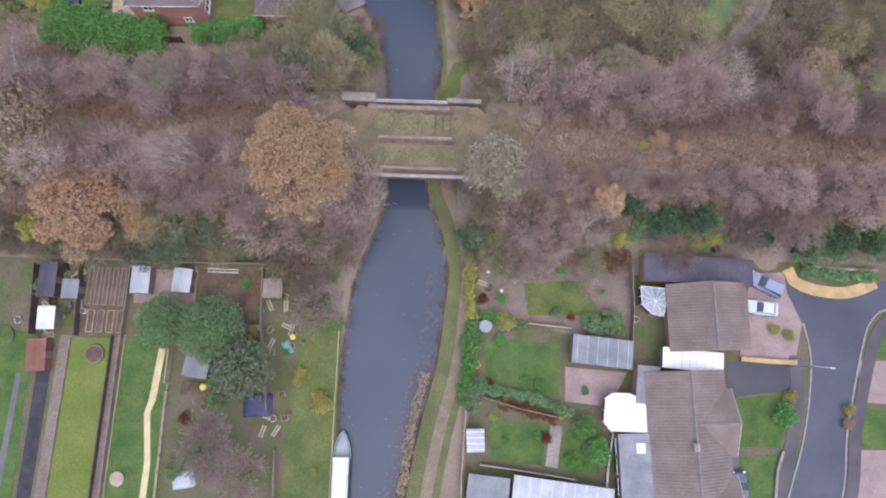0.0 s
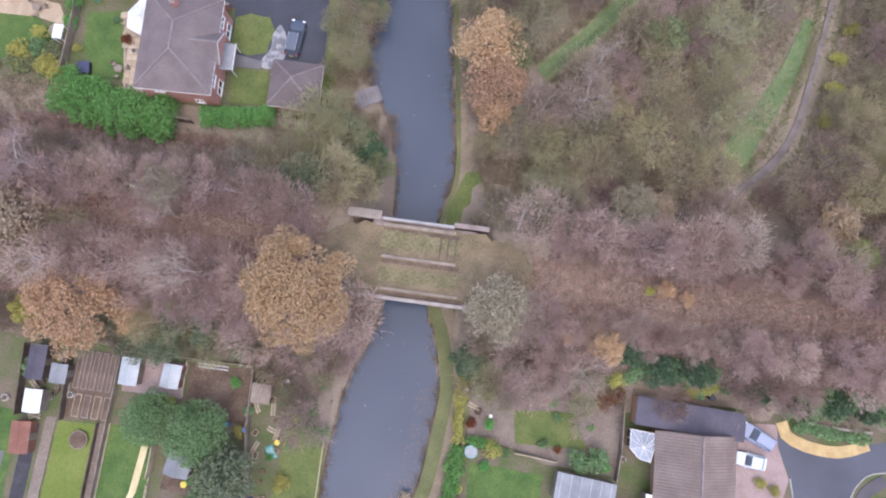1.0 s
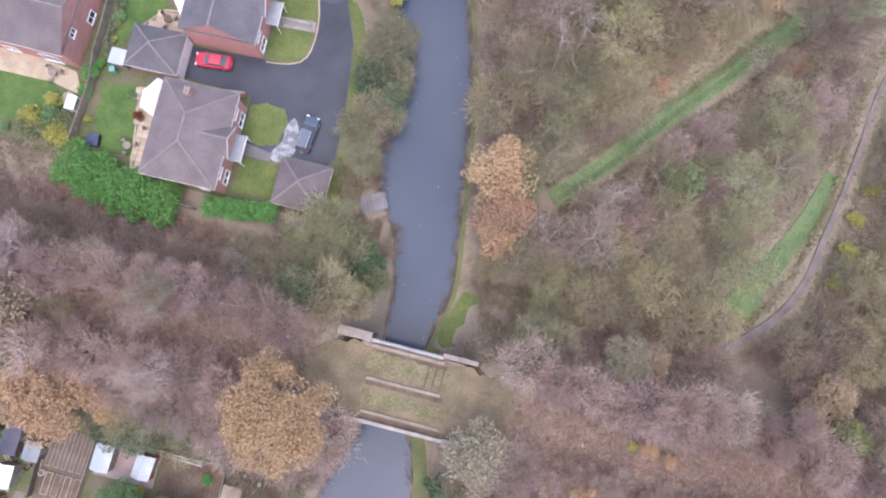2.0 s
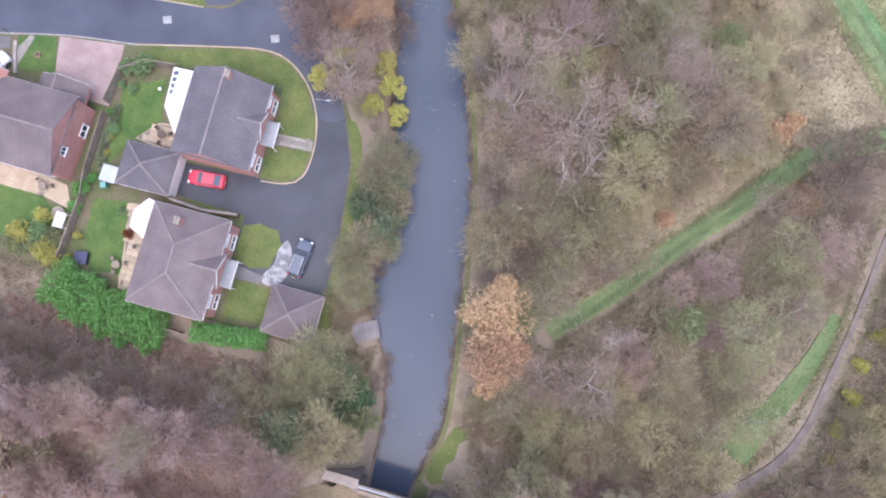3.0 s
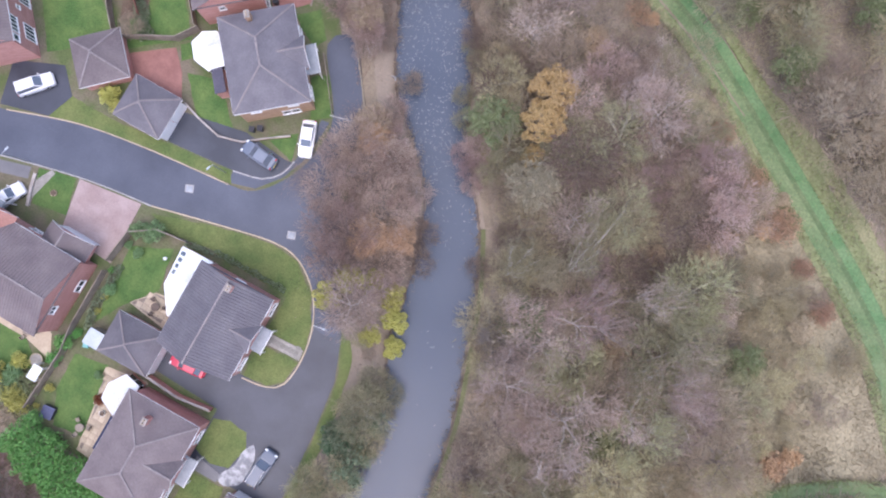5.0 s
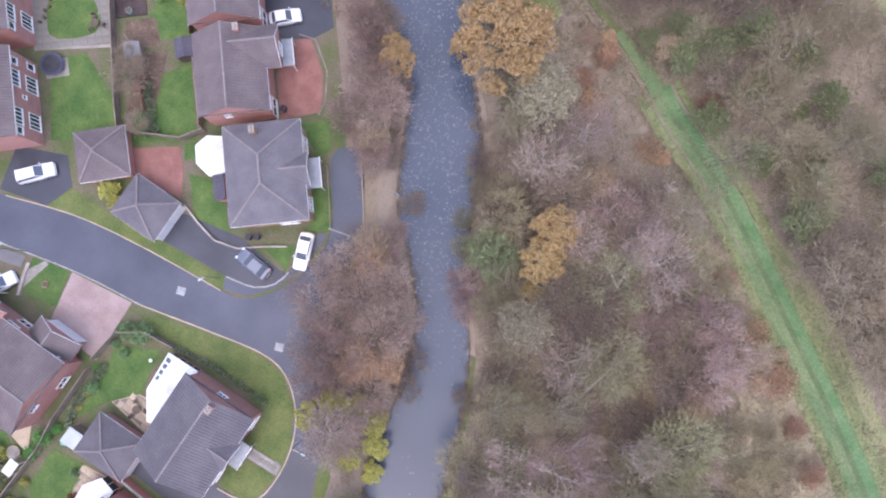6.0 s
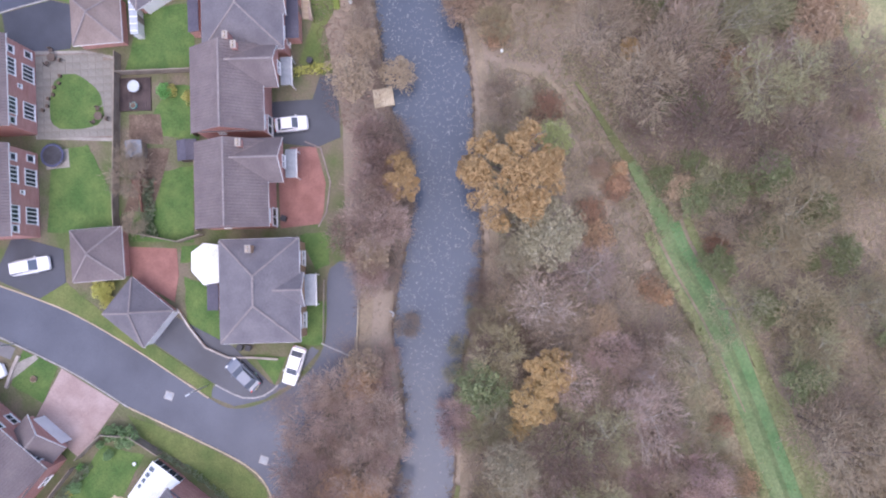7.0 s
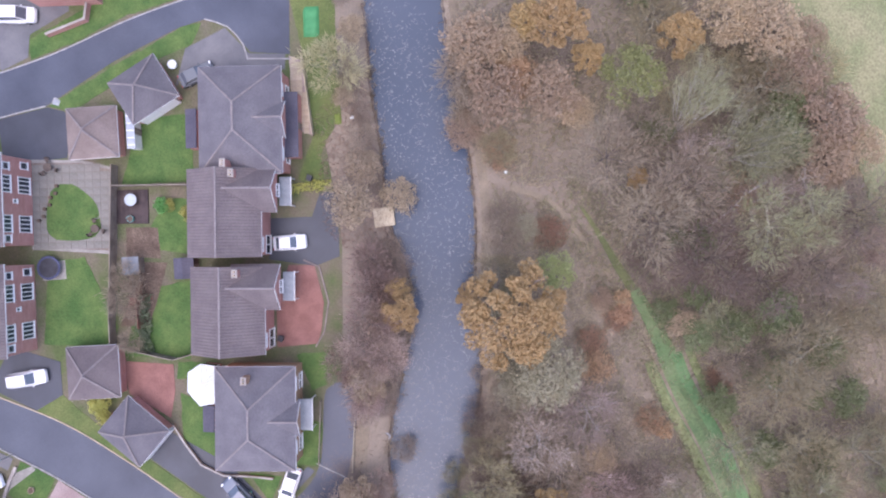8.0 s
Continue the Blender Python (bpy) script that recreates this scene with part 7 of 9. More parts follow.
def blades(base, way, length, width, rng):
    """Thin tapering triangles from base along way."""
    n = len(base)
    side = unit(np.cross(way, unit(rng.normal(size=(n, 3))))) * width[:, None]
    v = np.stack([base - side, base + side, base + way * length[:, None]], 1).reshape(-1, 3)
    return v, np.arange(3 * n).reshape(-1, 3)


def flakes(centre, size, rng, up=0.5):
    """Small pointed leaves, turned every way but rather flat."""
    n = len(centre)
    nrm = unit(rng.normal(size=(n, 3)) + np.array([0, 0, up]))
    a = unit(np.cross(nrm, rng.normal(size=(n, 3))))
    b = np.cross(nrm, a) * 0.75
    s = size[:, None]
    v = np.stack([centre + a * s * 1.2, centre - (a * 0.7 + b) * s, centre - (a * 0.7 - b) * s], 1).reshape(-1, 3)
    return v, np.arange(3 * n).reshape(-1, 3)


def limbs(bm, rng, h, r, trunk_r, count, lift=0.35, bend=0.25, sub=3, lean=0.0):
    """Trunk, limbs and branches as tapered tubes; returns the branch tips."""
    tips = []
    top = Vector((rng.uniform(-1, 1) * lean, rng.uniform(-1, 1) * lean, h * 0.82))
    knots = [Vector((0, 0, -0.35)), Vector((top.x * 0.25, top.y * 0.25, h * 0.3)), Vector((top.x * 0.6, top.y * 0.6, h * 0.55)), top]
    for k in range(3):
        tube(bm, knots[k], knots[k + 1], trunk_r * (1 - k * 0.3), trunk_r * (0.7 - k * 0.28), 6)
    for k in range(count):
        a = math.tau * k / count + rng.uniform(-0.4, 0.4)
        s = rng.uniform(lift, 0.75)
        start = knots[1].lerp(knots[3], (s - 0.3) / 0.55) if s > 0.3 else knots[0].lerp(knots[1], s / 0.3)
        reach, rise = r * rng.uniform(0.6, 0.95), h * rng.uniform(0.12, 0.32)
        mid = start + Vector((math.cos(a) * reach * 0.5, math.sin(a) * reach * 0.5, rise * 0.65))
        end = start + Vector((math.cos(a + rng.uniform(-bend, bend)) * reach, math.sin(a + rng.uniform(-bend, bend)) * reach, rise))
        end.z = min(end.z, h)
        tube(bm, start, mid, trunk_r * 0.42, trunk_r * 0.28, 4), tube(bm, mid, end, trunk_r * 0.28, trunk_r * 0.10, 4)
        tips += [mid, end, end]
        for j in range(sub):
            p = mid.lerp(end, rng.uniform(0.0, 0.7))
            b = a + rng.choice((-1, 1)) * rng.uniform(0.4, 1.1)
            q = p + Vector((math.cos(b), math.sin(b), rng.uniform(0.2, 0.8))) * r * rng.uniform(0.25, 0.45)
            tube(bm, p, q, trunk_r * 0.18, trunk_r * 0.05, 3)
            tips += [q, q]
    return tips + [top, top]


def bare_tree(name, label, h, r, trunk_r, twig, bark, n, seed, spread=0.9, length=(0.4, 1.05), width=0.035, upward=0.5, count=7, category="tree"):
    root = thing(name, label, category)
    rng, nr = random.Random(seed), np.random.default_rng(seed)
    bm = bmesh.new()
    tips = np.array([tuple(t) for t in limbs(bm, rng, h, r, trunk_r, count, lean=h * 0.06)])
    part("trunk", bm, bark, root)
    # a puff of twigs round each branch end, with darker gaps between the puffs
    k = nr.integers(0, len(tips), n)
    puff = nr.normal(size=(n, 3)) * np.array([spread, spread, spread * 0.7]) * nr.uniform(0.6, 1.25, len(tips))[k][:, None]
    base = tips[k] + puff
    base[:, 2] = np.clip(base[:, 2], 0.2 * h, h * 1.02)
    way = unit(unit(puff) * 0.9 + unit(base - np.array([0, 0, h * 0.4])) * 0.7 + nr.normal(size=(n, 3)) * 0.35 + np.array([0, 0, upward]))
    v, f = blades(base, way, nr.uniform(*length, n), nr.uniform(0.7, 1.3, n) * width, nr)
    arrays("crown", v.tolist(), f.tolist(), twig, root)
    return root


def leafy_tree(name, label, h, r, trunk_r, leaf, bark, n, seed, clumps=16, size=(0.12, 0.26), squash=0.75, count=6, clump_r=0.36, category="tree", low=0.35):
    root = thing(name, label, category)
    rng, nr = random.Random(seed), np.random.default_rng(seed)
    bm = bmesh.new()
    limbs(bm, rng, h * 0.85, r * 0.85, trunk_r, count, lean=h * 0.03)
    part("trunk", bm, bark, root)
    # clumps over a dome, each a small cloud of leaves with gaps in between
    u = np.arange(clumps) * 2.39996 + nr.normal(size=clumps) * 0.35
    w = np.clip(np.sqrt((np.arange(clumps) + 0.3) / clumps) + nr.normal(size=clumps) * 0.07, 0.0, 1.12)
    cx, cy = np.cos(u) * w * r * 0.78, np.sin(u) * w * r * 0.78
    cz = h * low + (h * (1 - low) - r * clump_r * 0.6) * np.sqrt(np.clip(1 - (w * 0.85) ** 2, 0.02, 1)) * nr.uniform(0.75, 1.0, clumps)
    k = nr.integers(0, clumps, n)
    d = unit(nr.normal(size=(n, 3))) * (nr.uniform(0.25, 1, n) ** 0.45)[:, None]
    cr = (r * clump_r * nr.uniform(0.65, 1.25, clumps))[k][:, None]
    centre = np.stack([cx[k], cy[k], cz[k]], 1) + d * cr * np.array([1, 1, squash])
    v, f = flakes(centre, nr.uniform(*size, n), nr)
    arrays("crown", v.tolist(), f.tolist(), leaf, root)
    return root


def plant(proto, x, y, scale=1.0, turn=None, first=False, sink=0.0, tall=None):
    turn = PLANT.uniform(0, 360) if turn is None else turn
    m = Matrix.LocRotScale((x, y, height(x, y) - sink), Euler((0, 0, radians(turn))), (scale, scale, scale * (tall or 1.0)))
    if proto.name not in USED:
        USED.add(proto.name)
        proto.matrix_basis = m
        return proto
    base = proto.matrix_basis.to_scale()
    got = copy_thing(proto, Matrix.LocRotScale(m.to_translation(), m.to_quaternion(), None))
    got.scale = m.to_scale()
    return got


OVERHANG = ((-53.0, 136.6, 1.0), (-50.2, 134.6, 0.8), (-26.4, 108.2, 0.55), (-24.6, 105.4, 0.5), (-30.6, 100.0, 0.5), (-20.2, 84.6, 0.6), (-19.0, 81.6, 0.6), (-12.6, 84.6, 0.5))
PLANT, USED, taken = random.Random(11), set(), []
MAUVE = [bare_tree("bare_tree", "bare leafless tree with a mauve haze of twigs", h, r, 0.13, TWIG_MAUVE, BARK, 1700, s, 0.5, width=0.042) for h, r, s in ((8.0, 3.1, 1), (7.0, 2.7, 2), (9.0, 3.4, 3))]
BIRCH = [bare_tree("birch_tree", "bare silver birch with pale limbs and mauve twigs", h, r, 0.15, TWIG_MAUVE, BARK_PALE, 1300, s, 0.5, width=0.042) for h, r, s in ((11.0, 3.3, 4), (9.5, 2.9, 5))]
OLIVE = [bare_tree("scrub_tree", "bare olive-grey tree with lichened branches", h, r, 0.15, TWIG_OLIVE, BARK_LICHEN, 1600, s, 0.52, width=0.042, upward=0.3) for h, r, s in ((8.5, 3.3, 6), (7.2, 2.8, 7), (9.4, 3.5, 8))]
GREY = [bare_tree("pale_tree", "bare pale-grey tree with a fan of fine twigs", h, r, 0.14, TWIG_GREY, BARK_PALE, 1500, s, 0.5, width=0.042) for h, r, s in ((7.0, 3.0, 9), (8.0, 3.2, 10))]
BROWN = [bare_tree("bare_shrub", "tangled brown leafless thicket shrub", h, r, 0.06, TWIG_BROWN, BARK, 1000, s, 0.42, (0.35, 0.9), 0.03, 0.4, 8, "shrub") for h, r, s in ((3.4, 2.0, 11), (2.8, 1.8, 12))]
ROWAN = [bare_tree("russet_twig_tree", "leafless tree with a russet-brown haze of twigs", h, r, 0.12, TWIG_RUSSET, BARK, 1500, s, 0.5, width=0.042) for h, r, s in ((6.5, 2.9, 61), (5.4, 2.5, 62))]
PINK = [bare_tree("pink_twig_tree", "leafless tree with a pinkish haze of twigs", h, r, 0.12, TWIG_PINK, BARK_PALE, 1600, s, 0.52, width=0.042) for h, r, s in ((8.0, 3.0, 64), (6.5, 2.5, 65))]
SAND = [bare_tree("sandy_tree", "bare tree with dense straw-coloured twigs", h, r, 0.13, TWIG_SAND, BARK_LICHEN, 1700, s, 0.5, width=0.042, upward=0.2) for h, r, s in ((6.6, 3.2, 66), (5.4, 2.7, 67))]
DUSK = [bare_tree("dusky_tree", "bare tree with a dark brown haze of twigs", h, r, 0.13, TWIG_DUSK, BARK, 1600, s, 0.55, width=0.042, upward=0.3) for h, r, s in ((7.5, 3.2, 161), (6.5, 2.6, 162))]
ASH = [leafy_tree("seed_head_tree", "rounded tree hung with pale ashen seed heads", 7.5, 3.4, 0.17, LEAF_ASH, BARK_LICHEN, 4600, 163, 50, (0.06, 0.13), 0.85, 7, 0.24)]
PEACH = [leafy_tree("peach_brown_tree", "scrubby tree thick with peach-brown leaves", 5.5, 3.0, 0.14, LEAF_PEACH, BARK, 4200, 164, 46, (0.06, 0.13), 0.85, 6, 0.3), leafy_tree("peach_brown_tree", "scrubby tree thick with peach-brown leaves", 5.0, 2.4, 0.13, LEAF_PEACH, BARK, 3000, 165, 34, (0.06, 0.13), 0.85, 6, 0.32)]
BRONZE = [leafy_tree("bracken_mound", "low mound of bronze dead bracken", 1.7, 2.0, 0.05, LEAF_BRONZE, BARK, 1700, 166, 26, (0.06, 0.13), 0.7, 6, 0.36, "bracken", 0.15)]
SAP = [leafy_tree("sallow_tree", "rounded tree with yellowish sap-green leaves", 6.5, 3.0, 0.15, LEAF_SAP, BARK_LICHEN, 3600, 167, 34, (0.06, 0.14), 0.85, 6, 0.24)]
AMBER = [leafy_tree("oak_tree", "broad oak tree full of amber leaves", 10.0, 5.4, 0.3, LEAF_AMBER, BARK, 13000, 168, 58, (0.08, 0.17), 0.85, 7, 0.17), leafy_tree("oak_tree", "oak tree thick with amber leaves", 9.0, 3.4, 0.24, LEAF_AMBER, BARK, 6000, 169, 34, (0.08, 0.16), 0.85, 6, 0.2)]
MOSSY = [leafy_tree("ivy_tree", "round tree covered in dull green leaves", 6.5, 3.4, 0.17, LEAF_MOSS, BARK_OLIVE, 3600, 68, 34, (0.08, 0.18), 0.85, 6, 0.26)]
BIGRUSSET = [leafy_tree("russet_tree", "broad tree full of orange-brown leaves", 8.5, 4.7, 0.25, LEAF_ORANGE, BARK, 15000, 63, 50, (0.07, 0.15), 0.8, 7, 0.22)]
OAK = [leafy_tree("oak_tree", "oak tree still full of golden-brown leaves", 10.5, 6.0, 0.32, LEAF_GOLD, BARK, 22000, 13, 70, (0.07, 0.15), 0.8, 7, 0.2)]
RUSSET = [leafy_tree("russet_tree", "small tree with thin russet-orange leaves", 7.5, 3.4, 0.18, LEAF_ORANGE, BARK, 5500, 15, 30, (0.065, 0.14)), leafy_tree("russet_tree", "small tree with thin russet-orange leaves", 5.5, 2.5, 0.14, LEAF_ORANGE, BARK, 2300, 16, 20, (0.09, 0.19))]
TAN = [leafy_tree("tan_tree", "scrubby tree with pale tan seed heads", 7.0, 3.4, 0.17, LEAF_TAN, BARK_OLIVE, 2600, 17, 28, (0.08, 0.17)), leafy_tree("tan_tree", "scrubby tree with pale tan seed heads", 5.5, 2.6, 0.14, LEAF_TAN, BARK, 2300, 18, 22, (0.08, 0.17))]
WILLOW = [leafy_tree("willow_tree", "round willow with pale cream leaves", 7.5, 3.6, 0.2, LEAF_PALE, BARK_OLIVE, 6500, 19, 34, (0.08, 0.17))]
EVERGREEN = [leafy_tree("evergreen_tree", "dense rounded evergreen tree", 6.5, 3.7, 0.25, LEAF_GREEN, BARK, 14000, 20, 60, (0.07, 0.14), 0.8, 6, 0.3, low=0.2)]
DARKGREEN = [leafy_tree("holly_tree", "dark ivy-green holly tree", 5.5, 2.5, 0.16, LEAF_HOLLY, BARK, 3200, 21, 22, (0.10, 0.22), 0.8, low=0.2), leafy_tree("ivy_tree", "half-bare tree hung with dull green ivy", 6.5, 3.2, 0.16, LEAF_DARK, BARK_OLIVE, 1500, 22, 22, (0.10, 0.2), 0.8, low=0.2)]
LIME = [leafy_tree("yellow_green_tree", "tree with sparse yellow-green leaves", 5.5, 2.4, 0.14, LEAF_LIME, BARK, 2600, 23, 18, (0.10, 0.22))]
BUSH = [leafy_tree("green_bush", "rounded green garden bush", 1.9, 1.2, 0.05, LEAF_LAUREL, BARK, 1100, 24, 12, (0.07, 0.15), 0.9, 5, 0.45, "bush", 0.2), leafy_tree("dark_bush", "rounded dark green garden bush", 1.8, 1.1, 0.05, LEAF_GREEN, BARK, 1000, 25, 12, (0.07, 0.15), 0.9, 5, 0.45, "bush", 0.2)]
YBUSH = [leafy_tree("yellow_bush", "rounded yellow-green garden bush", 1.7, 1.1, 0.05, LEAF_LIME, BARK, 1000, 26, 12, (0.07, 0.15), 0.9, 5, 0.45, "bush", 0.2)]
RBUSH = [leafy_tree("russet_bush", "rounded russet-brown garden bush", 1.8, 1.2, 0.05, LEAF_RED, BARK, 900, 27, 12, (0.07, 0.15), 0.9, 5, 0.45, "bush", 0.2), leafy_tree("orange_bush", "low orange-leaved bush in rough grass", 2.0, 1.3, 0.05, LEAF_ORANGE, BARK, 1000, 28, 12, (0.08, 0.17), 0.9, 5, 0.45, "bush", 0.2)]
TBUSH = [leafy_tree("tan_bush", "low straw-coloured bush in grass", 1.7, 1.4, 0.05, LEAF_TAN, BARK, 900, 29, 12, (0.08, 0.17), 0.9, 5, 0.45, "bush", 0.15)]

for proto, spots in (
    (OAK[0], ((-14.9, 21.0, 1.08),)), (AMBER[0], ((-32.0, 120.4, 1.22),)), (AMBER[1], ((-14.4, 102.4, 0.9), (-15.4, 106.2, 0.95), (-13.6, 99.0, 0.5), (-36.6, 118.4, 0.55), (-41.2, 112.2, 0.75), (-43.2, 113.6, 0.5))),
    (BIGRUSSET[0], ((-39.4, 16.4, 1.25), (-34.0, 15.6, 0.6), (-48.6, 140.4, 0.6))),
    (RUSSET[0], ((1.0, 52.0, 1.25), (2.2, 48.0, 1.15), (-24.8, 81.2, 0.8), (-22, 82.8, 0.7))),
    (RUSSET[1], ((17.9, 19.4, 0.8), (25.9, 25.6, 0.35), (13.7, 20.0, 0.4), (2.6, 44.6, 1.0), (-30.5, 91.5, 0.9), (23.4, 26.3, 0.45))),
    (WILLOW[0], ((5.6, 21.6, 1.0),)),
    (EVERGREEN[0], ((-31.0, 4.8, 0.88), (-25.4, 4.0, 1.06))),
    (LIME[0], ((-47.1, 15.1, 0.8), (-25.9, 73.0, 0.75), (-24.8, 75.8, 0.75), (-22.4, 77.0, 0.7), (-19.6, 76.8, 0.75), (-17.8, 74.4, 0.7), (-19.4, 71.6, 0.6), (-16.4, 71.6, 0.6))),
    (PINK[0], ((-22.6, 73.8, 1.1),)),
    (TAN[0], ((-48.3, 19.4, 1.3), (-53, 14.5, 1.1), (-46.3, 25.1, 1.3), (-50.5, 23.5, 1.3), (-44.6, 21.6, 0.9), (-38.8, 103.4, 0.8), (-53.4, 117.4, 0.95))),
    (TAN[1], ((-50.2, 121.8, 0.9), (-55.2, 121.6, 0.9), (-31.6, 93.2, 0.9))),
    (MAUVE[0], ((-9.6, 18.8, 1.05), (-11.6, 14.6, 0.7), (-13.4, 7.0, 0.8))),
    (MAUVE[1], ((-24.4, -8.6, 1.1), (-20.4, -11.4, 0.9), (8.6, 13.0, 0.7), (12.0, 14.2, 0.7))),
    (ROWAN[0], ((-22.4, 73.4, 0.9), (-27.2, 80.4, 1.0), (-24.6, 84.6, 1.0), (-28.8, 87.4, 1.0), (-43.0, 108.8, 0.9), (-40.6, 106.6, 1.0), (-25.8, 79.0, 0.8))),
    (ROWAN[1], ((-31.4, 90.2, 1.0), (-42.2, 104.2, 0.9), (-38.6, 102.0, 0.8), (-29.4, 83.4, 0.8), (-22.0, 79.4, 0.9), (-45.4, 112.0, 0.9), (-47.6, 114.4, 0.8), (-26.8, 90.0, 0.8))),
    (BIRCH[1], ((10.0, 13.6, 0.7), (16.8, 10.0, 0.4))),
    (BROWN[0], ((-13.5, 11.6, 1.1), (-16.4, 10.4, 1.0), (-18.9, 12.2, 1.0), (-15.2, 7.4, 0.8))),
    (DARKGREEN[0], ((3.2, 15.8, 0.72), (-11.2, 38.6, 0.85), (-11.8, 36.4, 0.7), (-16.4, 59.4, 0.8), (24.6, 17.6, 0.8), (28.4, 18.2, 0.8), (44.6, 16.6, 0.7), (48.2, 16.4, 0.7), (52, 16.8, 0.75), (41.4, 16.0, 0.6), (20.8, 19.0, 0.6), (36.0, 16.6, 0.6))),
    (DARKGREEN[1], ((-21.5, -0.2, 1.15), (-22.4, 1.0, 0.8), (-17.4, 33.4, 0.9))),
    (OLIVE[0], ((-15.2, 64.0, 0.8), (-14.8, 50.4, 0.65), (-17.2, 53.6, 0.55), (-15.8, 42.4, 0.7), (-14.4, 38.6, 0.8), (-18.4, 39.4, 0.8))),
    (DUSK[1], ((4.2, 18.2, 0.6), (3.2, 20.6, 0.5), (-66.0, 93.0, 0.75), (-67.6, 94.4, 0.6), (-62.6, 88.8, 0.45))),
    (ASH[0], ((-11.9, 95.5, 1.12), (-5.2, 88.2, 0.79), (2.5, 67.8, 0.53), (-36.8, 128.4, 0.53), (-25.0, 117.8, 1.32), (-25.8, 114.2, 0.85), (19.3, 34.8, 0.97),)),
    (PINK[0], ((-3.9, 109.4, 1.15), (-6.0, 94.7, 0.97), (-3.2, 74.8, 1.17), (-3.1, 79.8, 1.1), (3.7, 74.6, 1.33), (15.1, 81.2, 1.03), (-27.8, 146.4, 0.87), (-18.5, 148.5, 0.8), (-20.6, 111.4, 1.03), (-19.0, 117.3, 1.03), (-6.6, 145.5, 0.73), (12.9, 47.1, 1.03), (30.1, 32.0, 0.9),)),
    (ROWAN[0], ((-7.4, 111.2, 0.95), (-1.4, 107.4, 1.0), (10.9, 105.6, 0.9))),
    (MAUVE[1], ((4.9, 107.4, 1.0), (8.3, 102.4, 1.0), (-11.0, 112.0, 0.9))),
    (DUSK[0], ((5.2, 100.4, 0.97), (10.2, 102.9, 0.56), (-1.3, 87.4, 0.69), (14.6, 119.8, 1.25), (18.4, 117.4, 0.97), (22.4, 101.1, 0.44), (21.0, 79.2, 1.09), (29.6, 90.7, 0.56), (-1.7, 70.1, 0.97), (28.7, 72.3, 0.84), (-35.3, 139.8, 1.12), (-34.4, 144.0, 0.91), (-10.9, 152.8, 1.12), (-13.6, 140.5, 1.03), (-23.4, 134.4, 0.91), (-14.3, 117.3, 0.75), (-9.5, 115.7, 0.75), (41.5, 43.2, 1.03), )),
    (DUSK[1], ((4.9, 104.0, 0.95), (-8.2, 101.3, 1.35), (11.0, 120.4, 1.19), (23.3, 114.6, 1.27), (4.3, 94.4, 0.85), (17.0, 83.9, 1.27), (7.1, 79.0, 1.19), (34.2, 77.7, 1.35), (36.4, 80.6, 1.04), (-27.0, 142.4, 1.38), (-27.3, 137.6, 1.38), (-9.6, 132.7, 0.92), (-19.2, 138.6, 1.46), (-10.6, 145.4, 1.27), (-16.3, 109.8, 1.12), (39.0, 40.2, 0.92), )),
    (PEACH[0], ((4.8, 96.4, 0.47), (5.8, 84.3, 0.73), (-41.0, 142.0, 0.8), (-52.1, 142.3, 1.1), (-35.0, 160.1, 1.27), (-25.5, 160.1, 1.27), (-15.0, 158.3, 1.1), (-27.1, 163.9, 0.97), (-24.9, 127.9, 0.5), (43.9, 36.1, 0.67),)),
    (PEACH[1], ((-44.4, 141.2, 1.5), (22.6, 35.2, 1.0), (43.0, 36.3, 1.3), (39.6, 33.2, 0.95), (9.3, 98.9, 0.92), (-48.8, 137.1, 1.58), (-54.5, 139.7, 1.58), (-49.2, 132.2, 1.08), (-30.6, 161.5, 1.58), (-19.8, 158.8, 1.58), (-16.8, 154.6, 1.38), (-13.8, 114.4, 0.92), (-16.5, 131.7, 0.83), (15.2, 31.5, 0.42),)),
    (BRONZE[0], ((4.6, 113.8, 0.8), (10.6, 110.4, 0.95), (20.6, 103.8, 0.8), (25.2, 100.6, 0.9), (15.9, 107.2, 1.2), (28.5, 81.8, 1.0), (33.1, 75.0, 1.1), (-20.5, 147.7, 1.25), (-34.3, 130.0, 1.1), (-44.6, 133.0, 1.1), (-20.2, 121.7, 1.1), (-22.6, 123.8, 0.95), (-11.4, 121.0, 0.95), (-21.7, 127.5, 0.85), (-8.6, 129.6, 0.9), (41.2, 33.0, 0.9), (37.4, 30.1, 0.9), (-25.9, 16.0, 1.0), (-28.1, 16.2, 0.9),)),
    (OLIVE[0], ((-2.0, 97.7, 1.0), (13.0, 96.8, 0.82), (10.2, 85.6, 1.21), (5.8, 61.9, 0.82), (-17.0, 144.8, 1.09), (-3.8, 124.3, 0.88), (18.3, 40.5, 0.67), (11.5, 34.0, 0.82), (21.6, 48.0, 0.67), (-17.0, 32.8, 0.67), (-41.0, 24.5, 0.55),)),
    (OLIVE[2], ((-6.7, 104.7, 1.0), (11.5, 77.2, 1.0), (12.0, 89.2, 1.0), (-24.8, 148.7, 0.94), (-14.7, 148.4, 0.94), (6.6, 133.4, 0.83), (27.1, 45.3, 0.63), (8.9, 34.7, 0.77), (47.5, 30.7, 0.77), (-30.7, 15.3, 0.77), (-24.7, 36.7, 0.63),)),
    (OLIVE[1], ((9.1, 93.5, 1.36), (7.0, 66.0, 1.11), (2.3, 80.3, 1.18), (-22.8, 151.5, 1.18), (-13.3, 134.1, 0.86), (11.5, 42.9, 0.79), (10.3, 38.0, 0.79), (31.7, 48.4, 0.96), (43.1, 50.7, 0.79), (-33.3, 15.7, 0.79),)),
